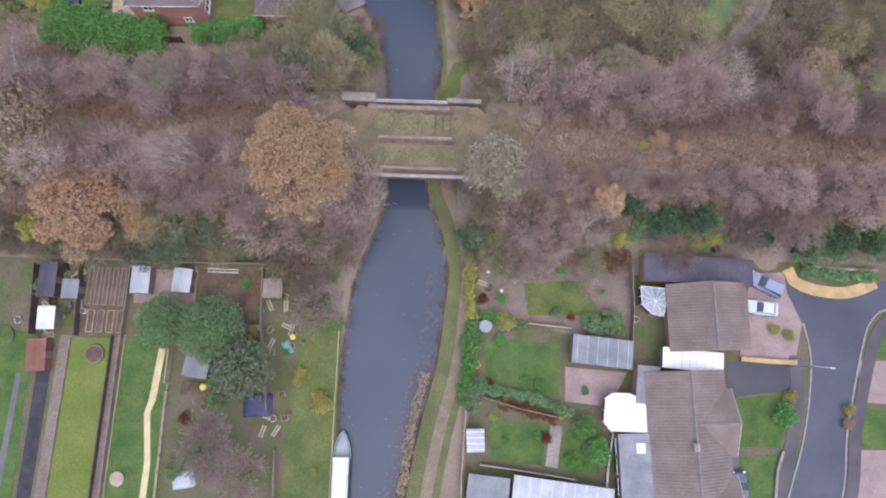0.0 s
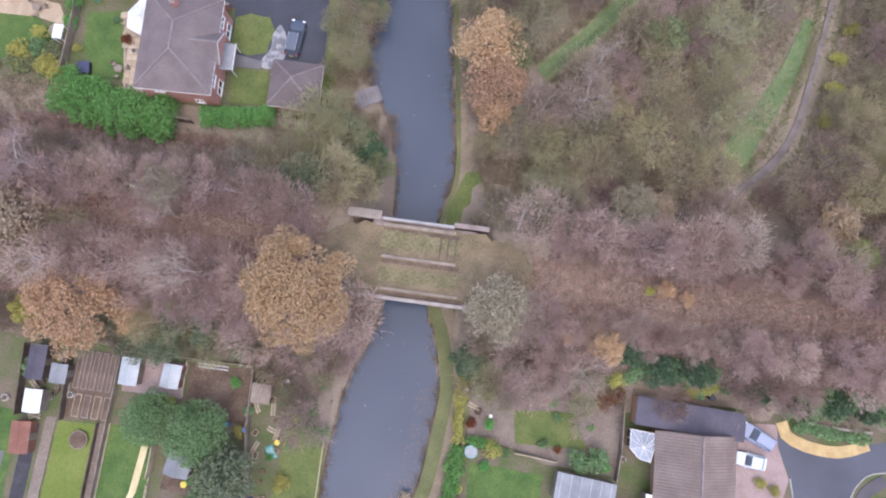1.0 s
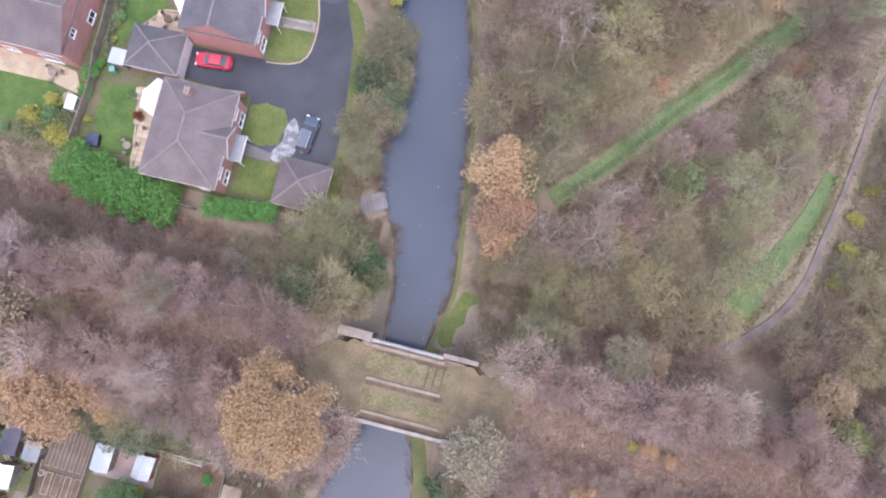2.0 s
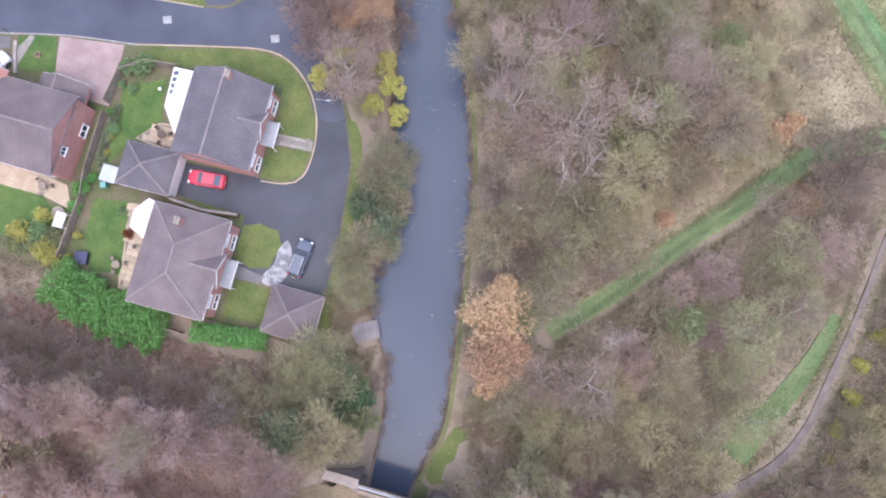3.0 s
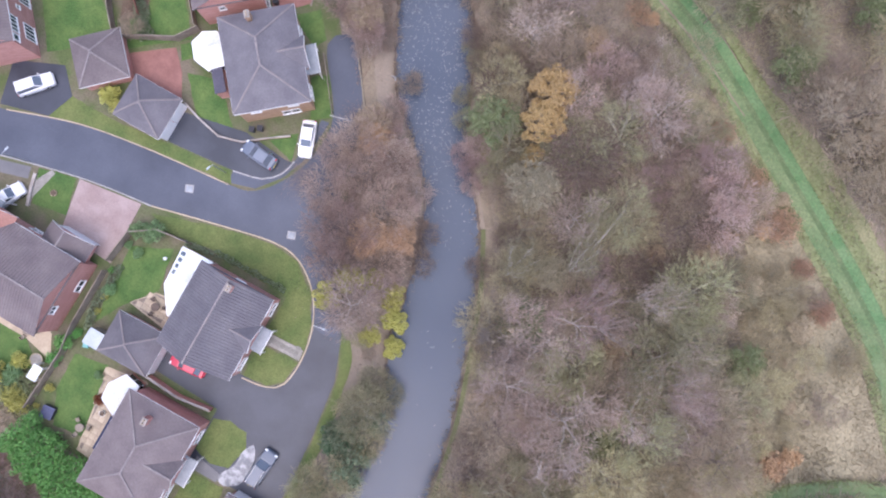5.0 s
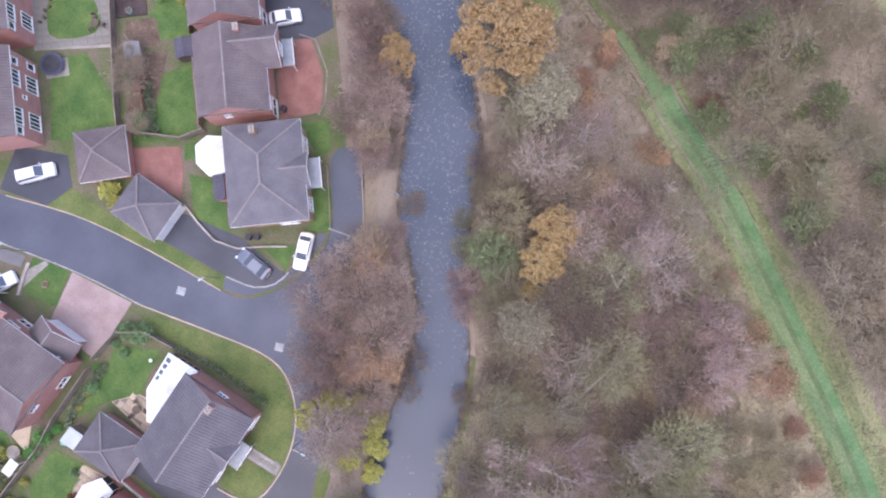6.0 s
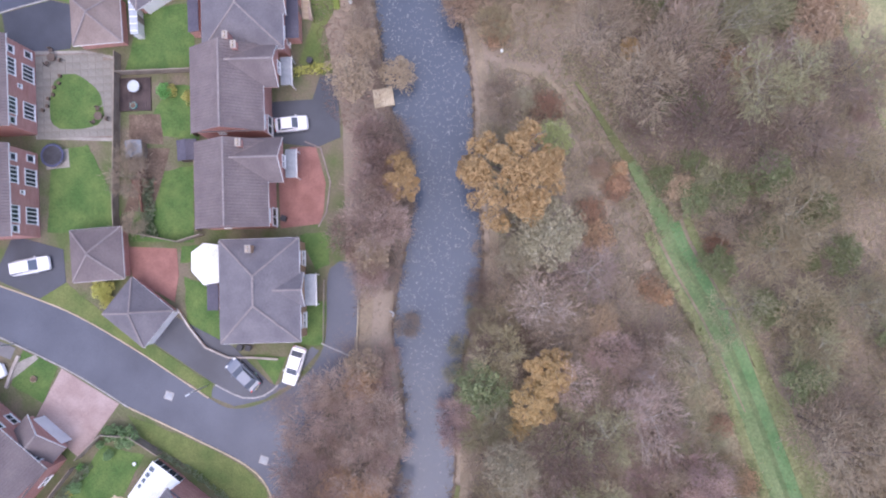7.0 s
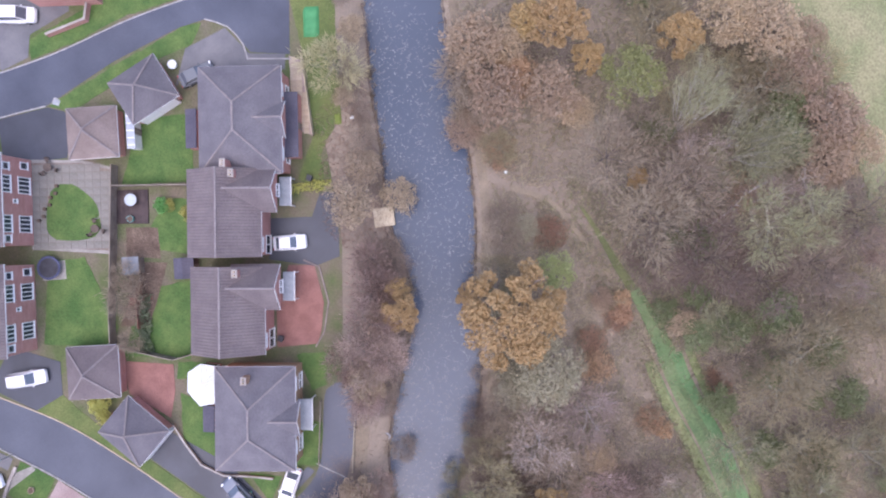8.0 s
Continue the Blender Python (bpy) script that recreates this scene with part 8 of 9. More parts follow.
    (SAND[0], ((-9.0, 85.8, 0.84), (11.5, 71.4, 1.03), (-8.4, 80.0, 0.97), (10.5, 63.3, 0.84), (-34.2, 154.5, 0.59), (-5.4, 137.0, 1.12), (1.9, 129.3, 0.91), (-4.5, 146.2, 0.91), (24.2, 47.7, 0.69), (14.9, 40.2, 0.81), (29.7, 42.0, 0.66), (18.2, 45.6, 0.62), (44.1, 43.3, 0.75), (45.5, 48.2, 0.84), (-20.6, 36.5, 0.81), (-16.9, 36.2, 0.62),)),
    (SAND[1], ((1.3, 88.9, 0.7), (18.0, 73.7, 0.89), (-1.0, 60.3, 1.15), (-40.8, 155.1, 1.07), (-30.4, 157.8, 0.7), (-4.2, 132.5, 1.22), (-3.4, 140.4, 1.07), (5.1, 128.7, 1.07), (21.4, 44.1, 0.96), (25.5, 40.7, 0.96), (8.7, 42.3, 0.81), (46.5, 41.2, 0.89), (12.6, 36.8, 0.74), (-13.9, 33.8, 1.0), (-10.9, 33.6, 0.67),)),
    (MOSSY[0], ((-19.6, 100.1, 1.03), (-32.7, 146.1, 0.71), (-24.1, 156.2, 0.97), (-20.3, 154.4, 0.71), (-9.9, 139.1, 0.88), (-17.1, 135.2, 0.56), (-7.7, 127.4, 0.71), (2.3, 137.2, 0.76), (0.6, 134.7, 0.38), (-0.5, 126.9, 0.71), (-14.6, 131.6, 0.7), (-12.0, 134.8, 0.8), (-6.4, 133.4, 0.75), (-3.0, 139.4, 0.8), (4.6, 130.2, 0.7), (-18.6, 131.4, 0.55), (-11.4, 39.2, 0.65), (-10.1, 36.5, 0.71), (-22.5, 14.0, 0.59),)),
    (AMBER[1], ((-48.6, 147.1, 1.12), (-51.5, 145.7, 0.76), (-43.9, 147.1, 0.65), (-37.8, 155.0, 0.85), (-31.0, 140.7, 0.44),)),
    (SAP[0], ((-38.8, 148.2, 1.3), (-31.3, 126.8, 0.87), (44.0, 32.4, 0.8),)),
    (DARKGREEN[1], ((-13.8, 57.6, 0.8), (-16.1, 60.0, 0.85), (-16.6, 61.6, 0.6), (-15.6, 53.4, 0.55), (-13.8, 41.0, 0.7), (-17.4, 33.4, 0.9), (-21.5, -0.2, 1.15), (-22.4, 1.0, 0.8))),
    (SAND[1], ((-15.3, 55.2, 0.85), (-13.6, 60.8, 0.7), (-12.4, 40.6, 0.65), (-15.0, 50.2, 0.6), (-16.8, 63.6, 0.6), (-64.6, 128.0, 1.05))),
    (OLIVE[1], ((-16.2, 64.6, 0.8), (-16.7, 42.1, 0.9), (-13.2, 56.0, 0.6), (-17.2, 48.4, 0.4), (-16.0, 67.4, 0.6))),
    (BIRCH[0], ((-0.6, 84.4, 0.9), (9.4, 79.6, 0.9))),
    (DUSK[0], ((12.6, 123.6, 0.9), (16.8, 122.6, 0.9), (24.8, 118.6, 0.9), (18.4, 123.6, 1.1), (23.6, 121.0, 1.1), (28.2, 118.2, 1.1))),
    (ROWAN[1], ((-32.6, 83.6, 0.9), (-33.6, 88.2, 0.8), (-30.6, 79.6, 0.9), (-27.6, 76.2, 0.8))),
    (MAUVE[1], ((36.8, 31.6, 0.9), (26.9, 31.4, 1.0), (15.1, 30.6, 0.9), (21.0, 30.6, 1.0), (12.1, 31.0, 0.8), (31.6, 20.4, 0.8), (36.4, 20.8, 0.8), (42.0, 20.8, 0.85), (46.4, 21.4, 0.85))),
    (DUSK[1], OVERHANG),
    (BUSH[0], ((16.4, -5.4, 1.1), (18.0, -7.8, 1.2), (-11.9, 5.4, 0.8), (-50.0, 52.6, 0.9), (-50.2, 50.2, 0.7), (39.0, -3.4, 1.1), (-70.6, 102.9, 0.8), (15.2, -8.9, 0.7))),
    (BUSH[1], ((-49.4, 68.2, 1.0), (-47.6, 69.0, 1.2), (-53.2, 46.4, 1.1), (17.6, 6.2, 1.2), (19.6, 6.6, 1.2), (4.4, -1.2, 1.1), (3.6, -2.8, 1.2), (-25.2, -3.6, 0.9), (-27.6, -9.8, 1.2),
              (-29.0, -11.4, 1.0), (-48.8, 60.4, 0.7), (-44.6, 51.2, 0.5), (-48.2, 65.8, 0.6), (-46.8, 8.4, 0.9))),
    (YBUSH[0], ((-55.4, 45.6, 1.2), (-51.6, 44.2, 1.2), (-53.4, 48.0, 1.0), (-50.6, 43.8, 1.0), (-52.8, 44.2, 0.8), (-61.2, 80.2, 1.1), (-59.8, 79.6, 0.9), (-15.8, -0.7, 0.9), (-13.0, -3.7, 1.1), (20.6, 16.2, 1.0), (31.0, 16.4, 0.9), (29.4, 15.8, 0.8), (-70.2, 103.4, 0.7), (40.0, -1.1, 0.7), (38.6, 6.4, 0.6), (40.2, 5.8, 0.6), (46.6, -2.4, 0.6), (7.6, 6.2, 1.0), (22, 26, 0.5),
               (42.8, 50, 0.9), (43.8, 54, 1.0), (44.0, 58, 0.9), (42.6, 46.4, 0.8), (45.4, 62, 0.9), (-67.6, 104.4, 0.9))),
    (RBUSH[0], ((19.8, 13.8, 1.2), (21.2, 14.0, 0.9), (-58.2, 80.4, 0.9), (-43.0, 48.8, 0.6), (12.4, -6.6, 0.6))),
    (RBUSH[1], ((28.4, 82.0, 1.3), (29.8, 84.0, 1.0), (17.8, 68.4, 0.9), (-21.8, 128.2, 1.0), (-9.4, 121.2, 0.8), (-22.8, 129.6, 0.8), (11.4, 103.0, 0.8), (46.4, -4.0, 0.5), (14.4, 105.4, 0.9))),
):
    for x, y, s in spots:
        plant(proto, x, y, s)
        taken.append((x, y))


# ---- scattered growth ----
PATHS = [curved(p, False, 2.0) for p in ([(-37, 134.5), (-26, 132), (-11, 126.1), (-2.6, 122.8), (6, 118), (16, 112), (24.2, 107.1), (33, 101), (52, 82)], [(8, 51.5), (13.5, 57), (19.6, 64.5), (25.5, 70.6), (30.6, 77.6), (35, 81.8), (50, 89)],
                                        [(30.6, 37.6), (33.9, 40.7), (38.6, 46.4), (40.8, 54), (42.1, 60.5), (43.2, 67.7), (43.9, 73.5), (46.5, 84)], [(-47, 130), (-41, 131), (-37, 133), (-31.5, 131.6)])]
OPEN = [curved(p, True, 3.0) for p in ([(-3, 115), (6, 109.5), (13, 104), (15.5, 98), (20, 91), (24, 84), (20, 76), (12, 68), (14.5, 62.5), (24, 71), (33, 81), (40, 86), (39, 93), (29, 101.5), (16, 109.8), (4, 116)],
                                      [(3, 121.5), (10, 114), (22, 106), (34, 98), (46, 86), (60, 84), (75, 90), (62, 97), (44, 103), (32, 109.6), (24, 114.4), (16, 119), (8, 122)],
                                      [(-40, 178), (-31, 167.5), (-24, 163.5), (-17, 162.5), (-8, 156), (10, 150), (20, 165), (0, 185)],
                                      [(31, 43), (33.6, 43), (36.6, 47.5), (39.8, 53), (41, 60), (41.4, 66), (39, 62), (36.4, 57), (33.4, 51.5), (31, 47)])]
GREEN_STRIP = [(32.4, 43.6), (34.0, 47.4), (36.4, 51.8), (38.6, 56.8), (40.4, 63)]


def in_any(x, y, shapes):
    got = np.zeros(x.shape, bool)
    for p in shapes:
        got |= inside(x, y, p)
    return got


def free(x, y, gap=1.8, open_too=True):
    px, py = np.array([x]), np.array([y])
    if any(line_distance(px, py, p)[0] < gap for p in PATHS):
        return False
    return not (open_too and any(inside(px, py, p)[0] for p in OPEN))


def scatter(n, x0, x1, y0, y1, kinds, gap, seed, ok=lambda x, y: True, scale=(0.7, 1.1), placed=None):
    """Plants n at random over a stretch of the plan, no two nearer than gap."""
    rng, placed, tries = random.Random(seed), [] if placed is None else placed, 0
    done = 0
    while done < n and tries < n * 30:
        tries += 1
        x, y = rng.uniform(x0, x1), rng.uniform(y0, y1)
        if not ok(x, y) or any((x - a) ** 2 + (y - b) ** 2 < gap * gap for a, b in placed):
            continue
        placed.append((x, y))
        group = kinds
        if type(kinds[0]) is list:
            v = smooth_noise(np.array([x + 3 * math.sin(y * 0.2)]), np.array([y + 3 * math.sin(x * 0.23)]), 0.33)[0]
            group = kinds[min(len(kinds) - 1, max(0, int((v * 0.85 + 0.5 + rng.uniform(-0.12, 0.12)) * len(kinds))))]
        plant(rng.choice(group), x, y, rng.uniform(*scale), rng.uniform(0, 360))
        done += 1


def east_side(x, y):
    px, py = np.array([x]), np.array([y])
    return not inside(px, py, CANAL)[0] and 3.0 < line_distance(px, py, EAST_LINE)[0] < line_distance(px, py, WEST_LINE)[0]


on_bank = lambda x, y: (x < -11.5 or x > 8.2) and abs(y - 26) > 3.2 and not (x < -16 and y > 31.2) and not (x > 11 and 19.8 < y < 28.6) and not (x < -30 and y < 18.5) and not (x < -43 and y < 26) and not (-16.5 < x < 11.5 and 21.5 < y < 31) and not (abs(x + 14.7) < 6 and abs(y - 20.5) < 5) and not (abs(x - 5.6) < 4 and abs(y - 21.6) < 4)
scatter(56, -62, -11, 14.5, 36, MAUVE + MAUVE + [BIRCH[1]], 2.7, 31, on_bank, (0.65, 1.0), taken)
scatter(46, 8, 62, 15.5, 37.5, MAUVE + MAUVE + [BIRCH[1], BROWN[0]], 2.7, 32, lambda x, y: on_bank(x, y) and not (x > 18 and y > 31.5), (0.6, 0.95), taken)
scatter(60, 12, 62, 19.5, 29, [PINK[1], ROWAN[1], MAUVE[1], ROWAN[1]], 1.7, 49, lambda x, y: abs(y - 25.2) > 2.9, (0.3, 0.5))
scatter(60, -62, 62, 13.5, 40, BROWN + ROWAN, 1.6, 33, on_bank, (0.6, 0.95))
scatter(44, -50, 19, 12.4, 16.0, BROWN + [OLIVE[1], OLIVE[1], DARKGREEN[1], BROWN[0]], 1.5, 44, lambda x, y: (x < -10.5 or x > 3.5), (0.5, 0.8))
wood = lambda x, y: east_side(x, y) and free(x, y, 3.3) and line_distance(np.array([x]), np.array([y]), PATHS[0])[0] > 4.4 and line_distance(np.array([x]), np.array([y]), PATHS[2])[0] > 3.6 and line_distance(np.array([x]), np.array([y]), GREEN_STRIP)[0] > 4.2
kinds_south = [[DUSK[1], OLIVE[1]], SAND + [OLIVE[1]], OLIVE + [GREY[1]], [PINK[1], MAUVE[1], OLIVE[1]], [SAND[1], TAN[1], OLIVE[0]], [OLIVE[2], BROWN[0], MOSSY[0]]]
scatter(70, 2, 58, 38.5, 76, kinds_south, 2.9, 34, lambda x, y: wood(x, y) and y > 38.5, (0.6, 0.95), taken)
kinds_mid = [[DUSK[0], DUSK[1]], [OLIVE[0], OLIVE[1], SAND[1]], [MAUVE[0], BIRCH[1], PINK[0]], [OLIVE[0], GREY[1], SAND[0], OLIVE[2], BIRCH[0]], [PINK[0], PINK[1], ROWAN[1], OLIVE[1]], [SAND[1], SAND[0], TAN[1], MOSSY[0]]]
scatter(40, -28, 24, 58, 118, kinds_mid, 2.7, 35, lambda x, y: wood(x, y) and y < 117 - 0.2 * x, (0.6, 1.0), taken)
scatter(60, -48, 50, 112, 176, [SAND + [TAN[1]], OLIVE + [GREY[0]], [ROWAN[1], OLIVE[1], BROWN[0], SAND[1]], [SAND[0], OLIVE[0], MOSSY[0], MOSSY[0]], [TAN[0], OLIVE[1], ROWAN[0], RUSSET[1]]], 2.7, 36, wood, (0.75, 1.1), taken)
verge = lambda x, y: not inside(np.array([x]), np.array([y]), CANAL)[0] and 0.6 < line_distance(np.array([x]), np.array([y]), WEST_LINE)[0] < 3.6
scatter(16, -20, -11, 32, 46, [BROWN[0], OLIVE[1], GREY[0]], 1.8, 37, lambda x, y: verge(x, y) and y < 41, (0.5, 0.8))
scatter(10, -22, -12, 48, 72, [BROWN[0], BROWN[1], OLIVE[1]], 1.8, 38, lambda x, y: verge(x, y) and x > -18.0 - max(0, y - 60) * 0.3, (0.4, 0.65))
scatter(26, -48, -18, 77, 118, [BROWN[0], BROWN[1], ROWAN[1], MAUVE[1], PINK[1]], 1.9, 39, lambda x, y: verge(x, y) and (x + 33.5) ** 2 + (y - 99.1) ** 2 > 12, (0.5, 0.85))
scatter(80, -46, 6, 38, 134, [DUSK[1], OLIVE[1], SAND[1], BROWN[0]], 1.9, 53, lambda x, y: not inside(np.array([x]), np.array([y]), CANAL)[0] and 2.3 < line_distance(np.array([x]), np.array([y]), EAST_LINE)[0] < min(3.8, line_distance(np.array([x]), np.array([y]), WEST_LINE)[0]) and free(x, y, 2.0), (0.5, 0.8))
scatter(12, -30, -16, 92, 113, [BROWN[0], MAUVE[1], OLIVE[1]], 1.6, 51, lambda x, y: line_distance(np.array([x]), np.array([y]), EAST_LINE)[0] < 0.9, (0.4, 0.6))
scatter(14, -18, -9, 36, 68, [OLIVE[1], BROWN[0], BROWN[1], DARKGREEN[1]], 1.6, 52, lambda x, y: line_distance(np.array([x]), np.array([y]), WEST_LINE)[0] < 0.8 and abs(y - 45.7) > 2.6, (0.4, 0.6))
scatter(8, -4, 44, 60, 120, [RBUSH[1]] + TBUSH, 2.0, 45, lambda x, y: in_any(np.array([x]), np.array([y]), OPEN[:2])[0] and free(x, y, 2.2, False), (0.4, 0.8))
scatter(24, 6, 30, 62, 112, SAND + [SAND[1], TAN[1]], 2.4, 50, lambda x, y: in_any(np.array([x]), np.array([y]), OPEN[:1])[0] and free(x, y, 4.6, False), (0.35, 0.75), taken)
scatter(9, -75, -48, 114, 140, [BROWN[0], BROWN[1], TAN[1]], 1.8, 40, lambda x, y: verge(x, y), (0.45, 0.75))
scatter(16, -56, -32, 31, 34.6, [BROWN[1], BROWN[0]], 2.2, 41, lambda x, y: True, (0.5, 0.8), taken)
scatter(16, -32, -16, 33, 40, [OLIVE[0], OLIVE[1], BROWN[0], GREY[1]], 2.0, 42, lambda x, y: x > -22 or y < 34.6, (0.55, 0.8), taken)
scatter(12, 8, 40, 15.4, 18.5, [BROWN[0], BROWN[1], BUSH[1]], 2.0, 43, lambda x, y: not (22 < x < 36 and y < 15.5), (0.6, 0.9))


def garden_spot(x, y):
    return not any(a - 0.6 < x < b + 0.6 and c - 0.6 < y < d + 0.6 for a, b, c, d in ((22, 36, -20, 16), (14.5, 22.5, 0.6, 5.2), (18, 25, -6, -1), (8, 20, -16, -10.4), (3.2, 5.6, -9, -5.6), (19, 24, -16, -5)))


scatter(26, 4.2, 22, -10, 14, BUSH + BUSH + YBUSH + [RBUSH[0]], 1.7, 46, garden_spot, (0.3, 0.62))
scatter(14, -30, -12, -12, 11, [BUSH[1], BUSH[0], YBUSH[0], RBUSH[0]], 2.0, 47, lambda x, y: abs(y - 1) > 3 or x > -20, (0.3, 0.7))
scatter(12, -62, -38, 43.5, 70, [BUSH[1], BUSH[0], YBUSH[0]], 2.0, 48, lambda x, y: (-50.6 < x < -48.8) or (y < 45.5 and x < -50), (0.35, 0.6))

# hedges: a box of leaves on a frame of stems
def hedge(label, pts, w, h, leaf, n, seed, ragged_by=0.25, name="hedge"):
    root = thing(name, label, "hedge", pts[0][0], pts[0][1], 0.0)
    nr = np.random.default_rng(seed)
    line = [Vector((x - pts[0][0], y - pts[0][1])) for x, y in pts]
    cent = []
    lens = [(b - a).length for a, b in zip(line, line[1:])]
    for (a, b), ln in zip(zip(line, line[1:]), lens):
        d = (b - a).normalized()
        side = Vector((-d.y, d.x))
        for k in range(max(2, int(ln / 1.2))):
            p = a.lerp(b, (k + 0.5) / max(2, int(ln / 1.2)))
            part("stem", one_tube((p.x, p.y, height(p.x + pts[0][0], p.y + pts[0][1]) - 0.1), (p.x + nr.uniform(-0.2, 0.2), p.y + nr.uniform(-0.2, 0.2), height(p.x + pts[0][0], p.y + pts[0][1]) + h * 0.8), 0.05, 0.02, 5), BARK, root)
        m = int(n * ln / sum(lens))
        t, s, z = nr.uniform(-0.02, 1.02, m), nr.uniform(-1, 1, m), nr.uniform(0, 1, m) ** 0.5
        bulge = 1 + ragged_by * np.sin(t * ln * 1.9 + seed) + ragged_by * 0.6 * np.sin(t * ln * 4.3 + s * 3)
        z = np.clip(z * (1 - 0.35 * s ** 2), 0.05, 1)
        x = a.x + (b.x - a.x) * t + side.x * s * w / 2 * bulge
        y = a.y + (b.y - a.y) * t + side.y * s * w / 2 * bulge
        cent.append(np.stack([x, y, z * h * (0.85 + 0.2 * bulge) + np.maximum(0, terrain(x + pts[0][0], y + pts[0][1]))], 1))
    cent = np.concatenate(cent)
    v, f = flakes(cent, nr.uniform(0.08, 0.17, len(cent)), nr)
    arrays("foliage", v.tolist(), f.tolist(), leaf, root)
    return root


hedge("large bright green laurel hedge behind a house", [(-49.4, 41.6), (-45, 40.2), (-40, 39.2), (-34.8, 39.4)], 5.4, 3.4, LEAF_LAUREL, 15000, 51, 0.16)
hedge("bright green clipped hedge between house and garage", [(-31.8, 40.2), (-27, 40.8), (-23.2, 41.6)], 2.4, 2.8, LEAF_LAUREL, 4200, 52, 0.1)
hedge("green hedge beside the towpath gardens", [(3.2, 14.2), (3.2, 9), (3.6, 6.4)], 1.3, 1.7, LEAF_LIME, 1500, 53)
hedge("green hedge beside the towpath gardens", [(3.6, 6.0), (3.4, 1), (3.2, -3.2)], 2.0, 1.8, LEAF_LAUREL, 3200, 54)
hedge("green hedge between two back gardens", [(4.6, 6.9), (8.2, 6.5)], 1.0, 1.4, LEAF_LAUREL, 900, 55)
hedge("green hedge between two back gardens", [(5.4, -1.5), (9.9, -2.0), (15.2, -3.9)], 1.1, 1.4, LEAF_GREEN, 2200, 56)
hedge("brown and green shrub row in a back garden", [(7, -3.0), (10, -3.6), (13.5, -4.8)], 1.2, 1.0, LEAF_RED, 700, 57)
hedge("clipped green hedge on a planted island", [(42, 13.4), (46, 13.0), (50.6, 12.9)], 1.3, 1.2, LEAF_GREEN, 1800, 58)
hedge("dark conifer screen at the foot of the embankment", [(40.5, 15.8), (46, 16.2), (58, 16.6)], 3.4, 2.8, LEAF_GREEN, 7500, 59)
hedge("dense green shrubs at the foot of the embankment", [(21.5, 17.0), (26, 17.8), (31, 17.6)], 2.6, 2.2, LEAF_GREEN, 2600, 60)
hedge("mixed shrub bed along a garden fence", [(-56.8, 44.2), (-52.4, 44.6), (-50.6, 46.6)], 2.6, 1.3, LEAF_MOSS, 2200, 61)
hedge("low shrub border beside a fence", [(-49.2, 63.4), (-49.4, 58), (-48.6, 55)], 1.0, 1.0, LEAF_DARK, 800, 62)
hedge("low shrub border along a verge", [(-44, 69.6), (-39, 70.6), (-31, 70.8)], 0.7, 0.8, LEAF_DARK, 700, 63)
hedge("tangled shrub border beside a garden", [(-61, 88.4), (-63.2, 90.6), (-65.6, 93.4)], 1.6, 1.2, LEAF_DARK, 1400, 64)
hedge("low border of shrubs round a front garden", [(-60.4, 114.2), (-58.4, 116.4), (-57.2, 117.8)], 1.2, 0.9, LEAF_LIME, 500, 65)
hedge("dead brown reeds along the canal edge", [(-4.6, -26), (-3.9, -14), (-2.9, -6), (-1.6, 0)], 1.1, 0.8, LEAF_TAN, 3000, 66, name="reeds")


def leaning_birch(x, y, dx, dy, h, seed):
    """Slim pale birch bent well over, with a few side limbs and thin twigs."""
    root = thing("leaning_birch", "slim silver birch leaning over with a pale trunk", "tree", x, y, height(x, y), 0, "leaning birches")
    rng, nr = random.Random(seed), np.random.default_rng(seed)
    knots = [Vector((dx * s ** 1.4 + rng.uniform(-0.2, 0.2), dy * s ** 1.4 + rng.uniform(-0.2, 0.2), h * s - 0.3)) for s in (0, 0.3, 0.55, 0.8, 1)]
    bm, tips = bmesh.new(), []
    for k in range(4):
        tube(bm, knots[k], knots[k + 1], 0.12 - k * 0.025, 0.095 - k * 0.025, 6)
    for k in range(9):
        p = knots[2 + k % 2].lerp(knots[3 + k % 2], rng.random())
        q = p + Vector((rng.uniform(-1.6, 1.6) + dx * 0.15, rng.uniform(-1.6, 1.6) + dy * 0.15, rng.uniform(0.2, 1.1)))
        part("limb", one_tube(p, q, 0.045, 0.015, 4), BARK_WHITE, root)
        tips += [p, q, q]
    part("trunk", bm, BARK_WHITE, root)
    tips = np.array([tuple(t) for t in tips])
    base = tips[nr.integers(0, len(tips), 500)] + nr.normal(size=(500, 3)) * 0.45
    v, f = blades(base, unit(nr.normal(size=(500, 3)) + np.array([0, 0, 0.4])), nr.uniform(0.3, 0.9, 500), nr.uniform(0.02, 0.04, 500), nr)
    arrays("crown", v.tolist(), f.tolist(), TWIG_PINK, root)


BARK_WHITE = mat("white_birch_bark", (0.40, 0.36, 0.33), (0.50, 0.455, 0.42), 0.8, 6, 0.8, 0.3, speck=0.2)
for k, (x, y, dx, dy, h) in enumerate(((-21.2, 141.4, 0.2, 6.5, 6.5), (-19.3, 146.4, 1.6, 5.2, 6), (-9.4, 111.9, 3.2, 0.8, 7), (-4.6, 109.1, 1.2, -2.6, 7.5),
                                       (13.8, 51.0, 0.6, 1.8, 8), (4.4, 66.0, -0.6, 3.0, 9), (6.0, 68.4, 0.9, 2.8, 9), (12.6, 12.2, 0.8, 2.0, 5.5))):
    leaning_birch(x, y, dx, dy, h, 200 + k)


